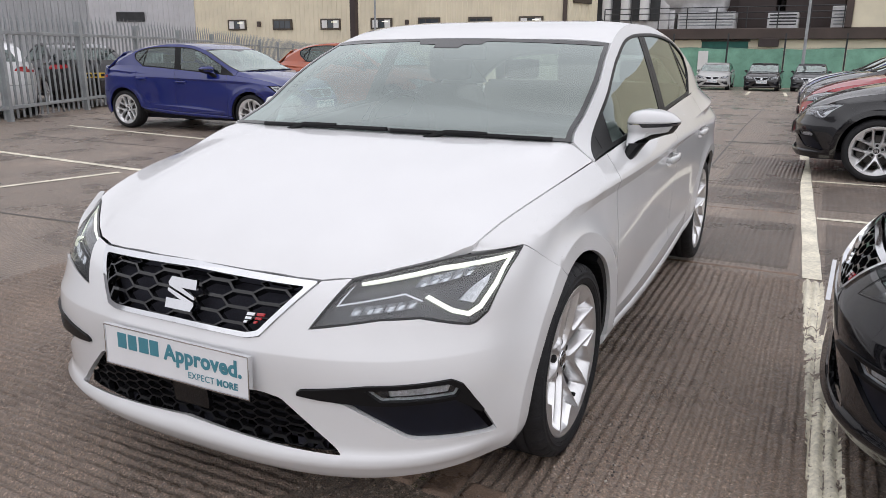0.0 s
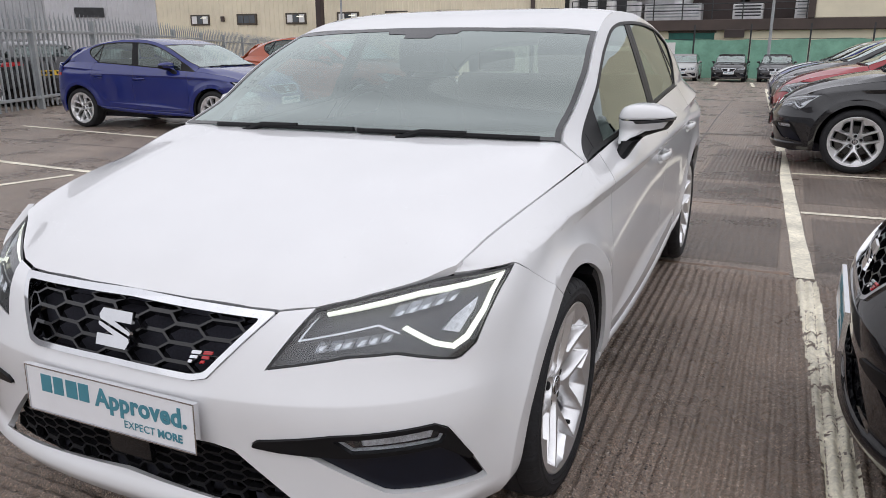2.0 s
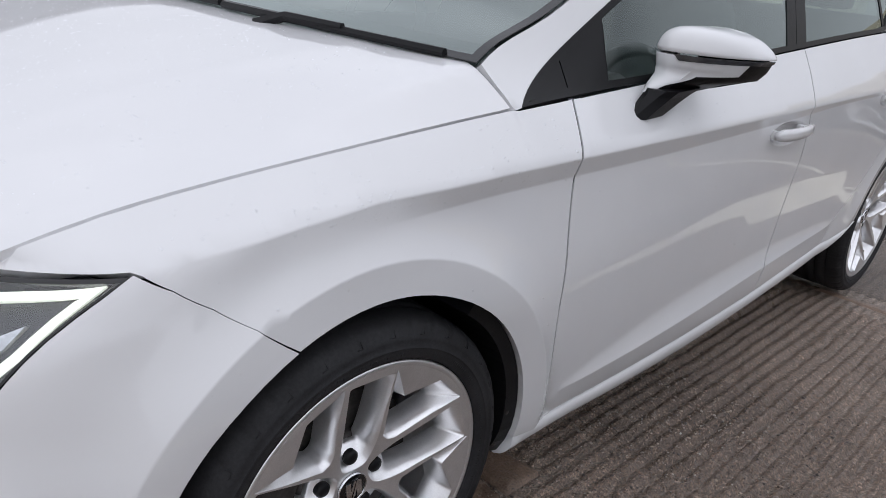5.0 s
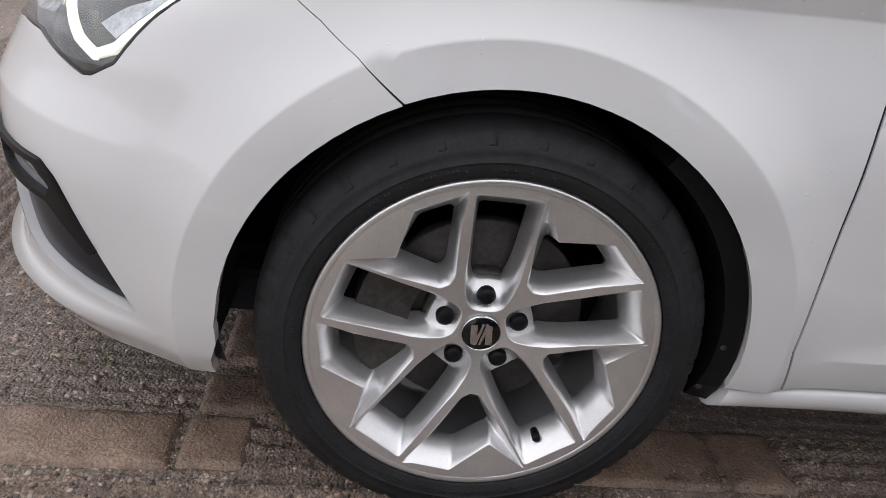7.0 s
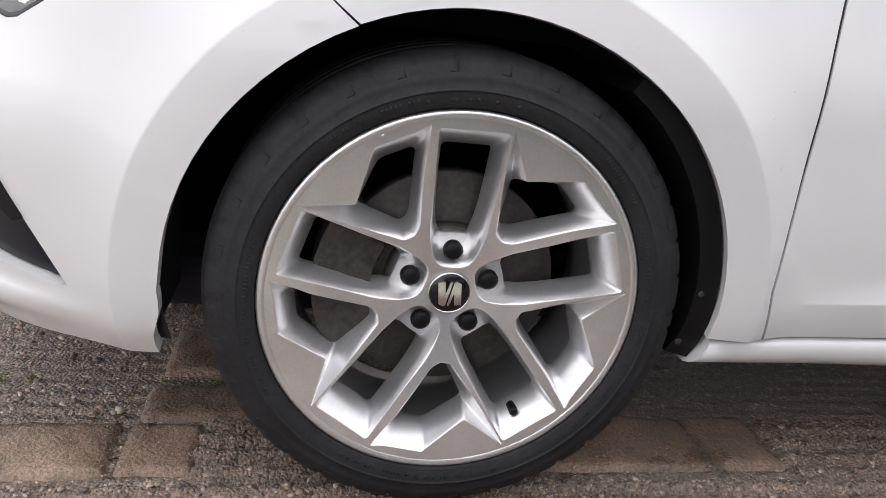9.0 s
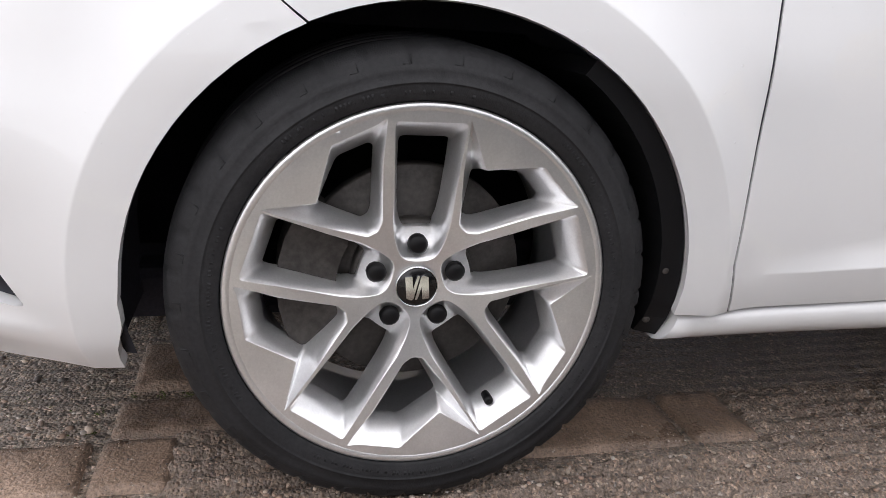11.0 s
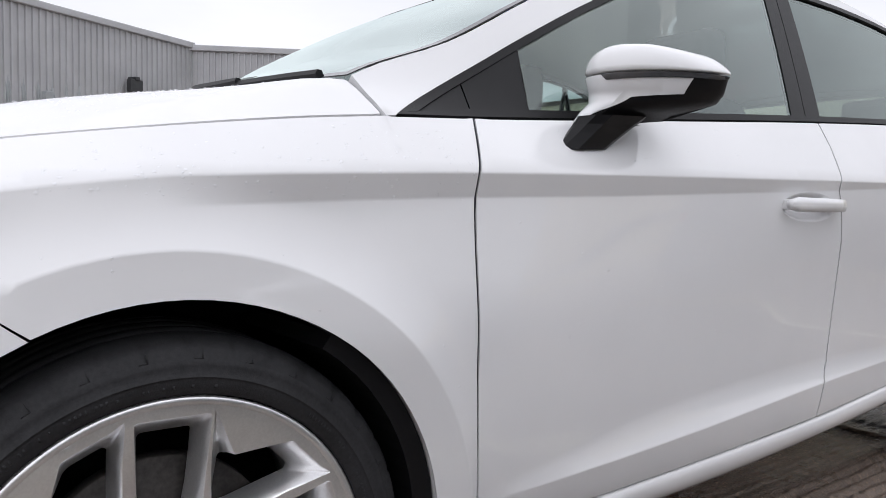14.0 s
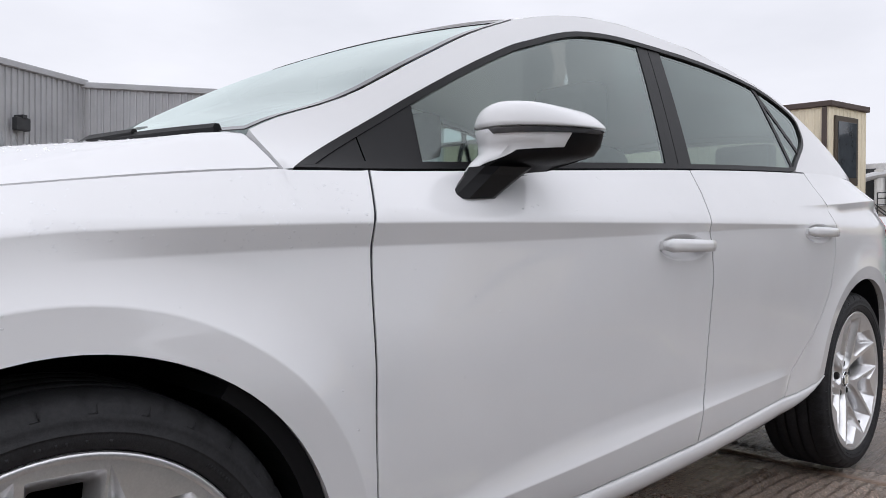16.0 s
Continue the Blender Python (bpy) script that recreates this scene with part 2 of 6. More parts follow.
HOODC = hermite([(-.745, .655), (-.72, .687), (-.68, .724), (-.60, .779), (-.45, .846), (-.2, .914), (.05, .960), (.25, .987), (.40, 1.0)])


def hood_xyz(x, y):
    x, y = np.asarray(x, float), np.asarray(y, float)
    ax = np.abs(x)
    bow = .72 * (1 - np.maximum(1 - (np.minimum(ax, .88) / .90) ** 2.7, 0) ** .37) * (1 - smooth(-.6, .05, y))
    mid = HOODC(y - bow)
    k = np.clip(ax / GAPX(y), 0, 1.1)
    edge = HOODG(np.maximum(y, -.55))
    z = mid - (mid - edge) * np.where(y > -.5, 1, smooth(-.75, -.5, y)) * (.16 * k ** 2 + .84 * smooth(.62, 1.12, k) / smooth(.62, 1.12, 1.0))
    # at the back the bonnet stands up steeply from its edge to the pillar's foot
    t = edge + .87 * (GAPX(np.clip(y, -.56, .32)) - ax)
    m = mid - .018 * k * k
    h = np.clip(.5 + .5 * (t - m) / .012, 0, 1)
    t = t + (m - t) * h - .012 * h * (1 - h)
    z = z + (np.maximum(t, edge - .02) - z) * smooth(-.12, .27, y) * smooth(.45, .80, k)
    # the nose rolls down onto the lamps and the grille
    z = z - HOODDROP(ax) * (1 - smooth(.63, .71, ax)) * (1 - smooth(-.01, .10, y - HOODEDGE(ax)))
    return np.stack([x, y, z], -1)


HOODDROP = HOODEDGE = lambda a: 0 * a
_front = [(-1.35, .7095), (-1.2, .709), (-1.05, .707), (-.985, .7065), (-.915, .714), (-.85, .728), (-.80, .741), (-.75, .7525), (-.70, .7620)]
_front = [(u, z - .0015) for u, z in _front]
_edge = [belt_xyz(u, z) for u, z in _front]
_high = [(float(p[0]), float(hood_xyz(p[0], p[1])[2] - p[2]) + .0005) for p in _edge]
HOODEDGE = hermite([(float(p[0]), float(p[1])) for p in _edge])
HOODDROP = hermite(_high)


RAILZ = hermite([(.9, 1.275), (1.0, 1.312), (1.2, 1.367), (1.352, 1.391), (1.52, 1.401), (1.754, 1.400), (2.085, 1.367), (2.387, 1.305), (2.642, 1.20), (2.9, 1.075)])


def cabin_xyz(y, z):
    """The side of the cabin, above the belt line."""
    y, z = np.asarray(y, float), np.asarray(z, float)
    x = BELTX(y) - .36 * (z - .925) - .12 * np.maximum(z - .925, 0) ** 2
    x = x - .85 * .085 * (1 - np.exp(-np.maximum(z - .917, 0) / .06)) * (1 - smooth(.24, .75, y))
    return np.stack([x, y, z], -1)


ROOFC = hermite([(.9, 1.326), (1.2, 1.392), (1.5, 1.423), (1.8, 1.428), (2.2, 1.410), (2.6, 1.355), (2.9, 1.285)])


def roof_xyz(x, y):
    x, y = np.asarray(x, float), np.asarray(y, float)
    rail = RAILZ(y)
    xr = cabin_xyz(y, rail)[..., 0]
    k = np.clip(np.abs(x) / xr, 0, 1.0)
    z = ROOFC(y) - (ROOFC(y) - rail) * (.35 * k ** 2 + .65 * k ** 6)
    return np.stack([x, y, z], -1)


PILLAR = hermite([(0, .292), (.12, .345), (.3, .470), (.55, .656), (.75, .817), (1, .986)])
PILLARZ = hermite([(0, .978), (.12, 1.003), (.3, 1.051), (.55, 1.153), (.75, 1.237), (1, 1.308)])


def screen_xyz(s, t):
    """The windscreen: s from -1 to 1 across, t from 0 to 1 up."""
    s, t = np.asarray(s, float), np.asarray(t, float)
    y, z = PILLAR(t), PILLARZ(t)
    x = cabin_xyz(y, z)[..., 0]
    k = 1 - np.abs(s) ** 2.2
    return np.stack([s * x, y - .085 * k, z + (.012 + .009 * t) * k], -1)


def u_of_y(y, z):
    """The place along the flank at which it passes y, at the height z."""
    lo, hi = -1.2, 3.9
    for _ in range(40):
        mid = (lo + hi) / 2
        if float(belt_xyz(mid, z)[1]) < y:
            lo = mid
        else:
            hi = mid
    return (lo + hi) / 2


# ---- mesh helpers ----
def inside(poly, pts):
    """Which of the points lie in the polygon."""
    p = np.asarray(poly, float)
    a, b = p, np.roll(p, -1, 0)
    x, y = pts[:, 0:1], pts[:, 1:2]
    cross = (a[:, 1] > y) != (b[:, 1] > y)
    with np.errstate(divide="ignore", invalid="ignore"):
        xi = a[:, 0] + (y - a[:, 1]) * (b[:, 0] - a[:, 0]) / (b[:, 1] - a[:, 1])
    return ((cross & (x < xi)).sum(1) % 2).astype(bool)


def edge_distance(poly, pts):
    p = np.asarray(poly, float)
    a, b = p, np.roll(p, -1, 0)
    d = b - a
    t = np.clip(((pts[:, None] - a) * d).sum(-1) / np.maximum((d * d).sum(-1), 1e-12), 0, 1)
    return np.linalg.norm(pts[:, None] - a - t[..., None] * d, axis=-1).min(1)


def subdivided(poly, step):
    out = []
    for a, b in zip(poly, poly[1:] + poly[:1]):
        n = max(1, int(math.ceil(math.dist(a, b) / step)))
        out += [(a[0] + (b[0] - a[0]) * i / n, a[1] + (b[1] - a[1]) * i / n) for i in range(n)]
    return out


def shrunk(poly, by):
    """The polygon with its edges moved inwards (outwards if by is below 0)."""
    n, out = len(poly), []
    area = sum(poly[i][0] * poly[(i + 1) % n][1] - poly[(i + 1) % n][0] * poly[i][1] for i in range(n))
    sg = 1 if area > 0 else -1
    for i in range(n):
        a, b, c = (Vector(poly[(i + k) % n]) for k in (-1, 0, 1))
        d1, d2 = (b - a).normalized(), (c - b).normalized()
        n1, n2 = Vector((-d1.y, d1.x)) * sg, Vector((-d2.y, d2.x)) * sg
        m = n1 + n2
        m = m / max(m.length_squared / 2, .35)
        out.append(tuple(b + m * by))
    return out


def rounded(poly, r, steps=4):
    """The polygon with its corners rounded off."""
    out, n = [], len(poly)
    for i in range(n):
        a, b, c = (Vector(poly[(i + k) % n]) for k in (-1, 0, 1))
        k = min(r, (a - b).length * .45, (c - b).length * .45)
        p, q = b + (a - b).normalized() * k, b + (c - b).normalized() * k
        for j in range(steps + 1):
            t = j / steps
            out.append(tuple(p * (1 - t) ** 2 + b * 2 * t * (1 - t) + q * t * t))
    return out


def spline(pts, n=6):
    """A curve through points (Catmull-Rom)."""
    p = [Vector(v) for v in pts]
    p = [2 * p[0] - p[1]] + p + [2 * p[-1] - p[-2]]
    out = []
    for i in range(1, len(p) - 2):
        for j in range(n):
            t = j / n
            out.append(tuple(.5 * (2 * p[i] + (p[i + 1] - p[i - 1]) * t + (2 * p[i - 1] - 5 * p[i] + 4 * p[i + 1] - p[i + 2]) * t * t
                                   + (3 * p[i] - p[i - 1] - 3 * p[i + 1] + p[i + 2]) * t ** 3)))
    return out + [tuple(p[-2])]


def normals_of(fn, a, b, e=.0015):
    pu = fn(a + e, b) - fn(a - e, b)
    pv = fn(a, b + e) - fn(a, b - e)
    nr = np.cross(pu, pv)
    return nr / np.maximum(np.linalg.norm(nr, axis=-1, keepdims=True), 1e-12)


def finish(name, verts, faces, normals=None, mats=(), face_mats=None, sharp=False):
    me = bpy.data.meshes.new(name)
    me.from_pydata([tuple(v) for v in verts], [], faces)
    for m in mats:
        me.materials.append(m)
    if face_mats is not None:
        me.polygons.foreach_set("material_index", face_mats)
    me.polygons.foreach_set("use_smooth", [not sharp] * len(me.polygons))
    me.update()
    if normals is not None:
        me.normals_split_custom_set_from_vertices([tuple(v) for v in normals])
    return me


def panel_mesh(name, fn, poly, holes=(), step=.03, out=1.0, lift=0.0, depth=.014, taper=0.0, mats=(PAINT,), lines=(), mirror=False, angle=None):
    """A sheet of the surface fn(a, b) inside poly and outside the holes, with its edges folded back by depth.
    out: the sign that makes the surface's normal point outwards. lines: creases that edges must follow."""
    from mathutils.geometry import delaunay_2d_cdt
    loops = [subdivided(list(poly), step)] + [subdivided(list(h), step) for h in holes]
    pts, edges = [], []
    for lp in loops:
        k = len(pts)
        pts += lp
        edges += [(k + i, k + (i + 1) % len(lp)) for i in range(len(lp))]
    for ln in lines:
        k = len(pts)
        ln = [q for i in range(len(ln) - 1) for q in subdivided([ln[i], ln[i + 1]], step)[:max(1, int(math.ceil(math.dist(ln[i], ln[i + 1]) / step)))]] + [ln[-1]]
        pts += ln
        edges += [(k + i, k + i + 1) for i in range(len(ln) - 1)]
    bx = np.array(loops[0])
    lo, hi = bx.min(0), bx.max(0)
    gx, gy = np.arange(lo[0], hi[0], step), np.arange(lo[1], hi[1], step * .87)
    grid = np.stack(np.meshgrid(gx, gy), -1)
    grid[1::2, :, 0] += step / 2
    grid = grid.reshape(-1, 2)
    keep = inside(loops[0], grid) & (edge_distance(loops[0], grid) > step * .45)
    for h in loops[1:]:
        keep &= ~inside(h, grid) & (edge_distance(h, grid) > step * .45)
    for ln in lines:
        la = np.array(ln)
        for i in range(len(la) - 1):
            d = la[i + 1] - la[i]
            t = np.clip(((grid - la[i]) @ d) / (d @ d), 0, 1)
            keep &= np.linalg.norm(grid - la[i] - t[:, None] * d, axis=1) > step * .35
    pts = [Vector(p) for p in pts] + [Vector(p) for p in grid[keep]]
    v2, _, f2, *_ = delaunay_2d_cdt(pts, edges, [], 0, 1e-6)
    v2 = np.array([tuple(v) for v in v2])
    tri = np.array([f for f in f2 if len(f) == 3])
    cen = v2[tri].mean(1)
    ok = inside(loops[0], cen)
    for h in loops[1:]:
        ok &= ~inside(h, cen)
    tri = tri[ok]
    co = fn(v2[:, 0], v2[:, 1])
    nr = normals_of(fn, v2[:, 0], v2[:, 1]) * out
    co = co + nr * lift
    # face the triangles outwards
    fn_ = np.cross(co[tri[:, 1]] - co[tri[:, 0]], co[tri[:, 2]] - co[tri[:, 0]])
    flip = (fn_ * nr[tri[:, 0]]).sum(1) < 0
    tri[flip] = tri[flip][:, ::-1]
    verts, normals, faces = [*co], [*nr], [tuple(int(i) for i in t) for t in tri]
    if depth:
        cnt = {}
        for t in tri:
            for a, b in ((t[0], t[1]), (t[1], t[2]), (t[2], t[0])):
                cnt[(int(a), int(b))] = True
        rim = [e for e in cnt if (e[1], e[0]) not in cnt]
        ways = {}
        for a, b in rim:
            side = np.cross(co[b] - co[a], nr[a])
            side = side / max(np.linalg.norm(side), 1e-9)
            for i in (a, b):
                ways[i] = ways.get(i, 0) + side
        for a, b in rim:
            side = np.cross(co[b] - co[a], nr[a])
            side = side / max(np.linalg.norm(side), 1e-9)
            q = []
            for i in (a, b):
                q += [co[i], co[i] - nr[i] * depth + ways[i] * ((taper(v2[i]) if callable(taper) else taper) / max(float(ways[i] @ ways[i]) / 2, .7))]
            k = len(verts)
            verts += [q[0], q[2], q[3], q[1]]
            normals += [side] * 4
            faces.append((k + 1, k, k + 3, k + 2))
    verts, normals = np.array(verts), np.array(normals)
    if mirror:
        verts, normals = verts * (-1, 1, 1), normals * (-1, 1, 1)
        faces = [f[::-1] for f in faces]
    me = finish(name, verts, faces, None if angle else normals, mats)
    if angle:
        bm = bmesh.new()
        bm.from_mesh(me)
        bmesh.ops.remove_doubles(bm, verts=bm.verts, dist=.00005)
        for e in bm.edges:
            e.smooth = e.calc_face_angle(0) < radians(angle)
        bm.to_mesh(me)
        bm.free()
    return me


def add(name, me, parent, label="", color=None):
    ob = new(name, me)
    ob.parent = parent
    if label:
        ob["label"] = label
    if color:
        ob.color = (*color, 1)
    return ob


def part(name, bm, material, parent, label="", color=None, smooth_it=False):
    me = bpy.data.meshes.new(name)
    bm.to_mesh(me)
    bm.free()
    me.materials.append(material)
    if smooth_it:
        me.polygons.foreach_set("use_smooth", [True] * len(me.polygons))
    return add(name, me, parent, label, color)


def box_bm(lo, hi, bevel=0.0, seg=2, bm=None):
    own = bm is None
    bm = bm or bmesh.new()
    m = Matrix.Translation([(a + b) / 2 for a, b in zip(lo, hi)]) @ Matrix.Diagonal([abs(b - a) for a, b in zip(lo, hi)] + [1])
    r = bmesh.ops.create_cube(bm, size=1, matrix=m)
    if bevel:
        es = list({e for v in r["verts"] for e in v.link_edges})
        bmesh.ops.bevel(bm, geom=es, offset=bevel, segments=seg, affect="EDGES", profile=.6)
    return bm


def lathe(profile, n=64, axis="x", close=False):
    """Turns (radius, along) round the axis; returns verts and faces."""
    verts, faces = [], []
    for i in range(n):
        a = 2 * math.pi * i / n
        for r, h in profile:
            verts.append((h, r * math.cos(a), r * math.sin(a)) if axis == "x" else (r * math.cos(a), r * math.sin(a), h))
    m = len(profile)
    for i in range(n):
        j = (i + 1) % n
        for k in range(m - 1 + (1 if close else 0)):
            l = (k + 1) % m
            faces.append((i * m + k, i * m + l, j * m + l, j * m + k))
    return verts, faces


def tube_bm(path, radius, sides=8, bm=None, flat=1.0):
    """A round bar along a path of points."""
    bm = bm or bmesh.new()
    path = [Vector(p) for p in path]
    rings = []
    for i, p in enumerate(path):
        d = (path[min(i + 1, len(path) - 1)] - path[max(i - 1, 0)]).normalized()
        s = d.cross(Vector((0, 0, 1)))
        s = s.normalized() if s.length > .05 else d.cross(Vector((1, 0, 0))).normalized()
        t = s.cross(d)
        r = radius if not callable(radius) else radius(i / max(1, len(path) - 1))
        rings.append([bm.verts.new(p + s * r * math.cos(2 * math.pi * k / sides) + t * r * flat * math.sin(2 * math.pi * k / sides)) for k in range(sides)])
    for a, b in zip(rings, rings[1:]):
        for k in range(sides):
            bm.faces.new((a[k], a[(k + 1) % sides], b[(k + 1) % sides], b[k]))
    bm.faces.new(rings[0][::-1])
    bm.faces.new(rings[-1])
    return bm


def loft_bm(rings, closed=True, cap=True, bm=None):
    """Skins rings of points, each of the same number."""
    bm = bm or bmesh.new()
    vs = [[bm.verts.new(p) for p in r] for r in rings]
    n = len(rings[0])
    for a, b in zip(vs, vs[1:]):
        for k in range(n if closed else n - 1):
            bm.faces.new((a[k], a[(k + 1) % n], b[(k + 1) % n], b[k]))
    if cap:
        bm.faces.new(vs[0][::-1])
        bm.faces.new(vs[-1])
    bmesh.ops.recalc_face_normals(bm, faces=bm.faces[:])
    return bm


def thing(name, label, category, group="", at=None):
    ob = new(name)
    ob.empty_display_size = .2
    tagged(ob, label, category, group)
    if at is not None:
        ob.matrix_basis = at
    return ob


# ---- the hatchback, built once and copied in other colours ----
def glass_shader(name, tint, gloss=.06, curve=4.0):
    m = bpy.data.materials.new(name)
    m.use_nodes = True
    nt = m.node_tree
    nt.nodes.clear()
    tr, gl = nt.nodes.new("ShaderNodeBsdfTransparent"), nt.nodes.new("ShaderNodeBsdfGlossy")
    tr.inputs[0].default_value, gl.inputs["Roughness"].default_value = (*tint, 1), .012
    gl.inputs[0].default_value = (.86, .95, .92, 1) if tint[0] < .9 else (1, 1, 1, 1)
    fr = nt.nodes.new("ShaderNodeLayerWeight")
    fr.inputs[0].default_value = .5
    po, mr = nt.nodes.new("ShaderNodeMath"), nt.nodes.new("ShaderNodeMapRange")
    po.operation = "POWER"
    po.inputs[1].default_value = curve
    mr.inputs[3].default_value, mr.inputs[4].default_value = gloss, 1.0
    mx, out = nt.nodes.new("ShaderNodeMixShader"), nt.nodes.new("ShaderNodeOutputMaterial")
    for a, b in ((fr.outputs["Facing"], po.inputs[0]), (po.outputs[0], mr.inputs[0]), (mr.outputs[0], mx.inputs[0]), (tr.outputs[0], mx.inputs[1]), (gl.outputs[0], mx.inputs[2]), (mx.outputs[0], out.inputs[0])):
        nt.links.new(a, b)
    return m


SCREEN_GLASS = glass_shader("windscreen_glass", (.42, .53, .505), .085, 2.1)
SIDE_GLASS = glass_shader("side_glass", (.74, .86, .83), .10, 3.0)
DARK_GLASS = glass_shader("privacy_glass", (.40, .48, .47), .10)
CLEAR = glass_shader("lamp_cover", (.92, .94, .95), .09)

ARCH_R = .362


def arch(c, a0, a1, n=22, z0=HUBZ, r=ARCH_R):
    """Points of a wheel arch's lip, by angle from the rear, in the flank's coordinates."""
    out = []
    for i in range(n + 1):
        a = radians(a0 + (a1 - a0) * i / n)
        y, z = c + r * math.cos(a), z0 + r * math.sin(a)
        out.append((u_of_y(y, z), z))
    return out


TIP = (-.487, .769)
JOINT = [TIP, (-.397, .747), (-.311, .718), (-.239, .687)]
LAMP = [(-.97, .599), (-.911, .711), (-.80, .738), (-.69, .760), TIP, (-.54, .627), (-.572, .605), (-.589, .602), (-.627, .609), (-.72, .629), (-.813, .626)]
LAMP_DN = [LAMP[0], *LAMP[:5:-1], LAMP[5], TIP]
DOOR_GAP = [(.4475, .280), (.430, .36), (.430, .51), (.430, .677), (.432, .804), (.429, .837), (.472, .926)]
B_GAP = [(1.44, .3155), (1.455, .395), (1.488, .44), (1.502, .60), (1.505, .72), (1.490, .81), (1.474, .856), (1.503, .94), (1.513, 1.0)]
C_GAP = [(1.985, .352), (2.017, .411), (2.074, .452), (2.162, .513), (2.234, .579), (2.300, .666), (2.335, .77), (2.342, .87), (2.33, .96), (2.30, 1.048)]
DLO_UP = [(.329, .917), (.442, .977), (.529, 1.025), (.636, 1.086), (.765, 1.154), (.924, 1.229), (1.0, 1.258), (1.17, 1.316), (1.32, 1.344), (1.5, 1.357), (1.86, 1.362), (2.19, 1.338), (2.38, 1.290), (2.448, 1.256), (2.455, 1.215), (2.42, 1.155), (2.29, 1.083), (2.235, 1.05)]
DLO_UP = spline(DLO_UP, 3)
FOG = [(-.993, .437), (-.98, .447), (-.832, .470), (-.633, .477), (-.605, .460), (-.494, .291), (-.507, .287), (-.714, .311), (-.736, .318), (-.88, .413), (-.938, .421), (-.994, .426)]
INTAKE_HALF = [(-1.35, .421), (-1.08, .419), (-1.035, .410), (-.882, .267), (-1.044, .271), (-1.244, .279), (-1.35, .284)]


def belt_line(u0, u1, n=12):
    return [(u0 + (u1 - u0) * i / n, float(BELTZ(u0 + (u1 - u0) * i / n))) for i in range(n + 1)]


def both(half):
    """A half outline that begins and ends on the middle line, made whole."""
    return half + [(-2.7 - u, z) for u, z in half[::-1] if abs(u + 1.35) > 1e-6]


def fender_top(u0, u1, n=16):
    out = []
    for i in range(n + 1):
        u = u0 + (u1 - u0) * i / n
        out.append((u, float(HOODG(np.clip(belt_xyz(u, float(CREASE(max(u, -.49))))[1], -.56, .32)))))
    return out


def lift_fn(fn, by, out=1.0):
    def g(a, b):
        a, b = np.asarray(a, float), np.asarray(b, float)
        return fn(a, b) + normals_of(fn, a, b) * out * by
    return g


CREASE_LINE = [(u, float(CREASE(u))) for u in np.arange(-.46, 2.45, .06)]


def crease_between(u0, u1):
    return [p for p in CREASE_LINE if u0 < p[0] < u1]


def crease_lines(u0, u1):
    """The crease's upper and lower edge, each held by two close lines."""
    return [[(u, z + d + k * float(BAND(u))) for u, z in crease_between(u0, u1)] for d, k in ((.0025, 0), (-.0025, 0), (.0025, -1), (-.0025, -1))]


def swoosh_lines(u0, u1):
    return [[(u, float(f(u)) + d) for u in np.arange(u0, u1, .05)] for f, d in ((SWOOSH, .012), (SWOOSH, -.004), (SWOOSH, -.020), (SWLOW, .002), (SWLOW, -.002))]


def haunch_lines(u0, u1):
    return [[(u, float(HAUNCH(belt_xyz(u, .95)[1])) + d) for u in np.arange(u0, u1, .05)] for d in (.002, -.002, -.018, -.036)]


def flare_lines(c, a0, a1):
    return [arch(c, a0, a1, 30, HUBZ, r) for r in (.4175, .4225)]


def face_depth(y, z):
    """The dished face of the wheel, highest at the rim."""
    y, z = np.asarray(y, float), np.asarray(z, float)
    r = np.hypot(y, z)
    x = -.044 * (1 - np.clip(r / .240, 0, 1)) ** 1.1
    return np.stack([x + 0 * y, y, z], -1)


def value_noise_1(i):
    return math.sin(i * 12.9898) * 43758.5453 % 1.0


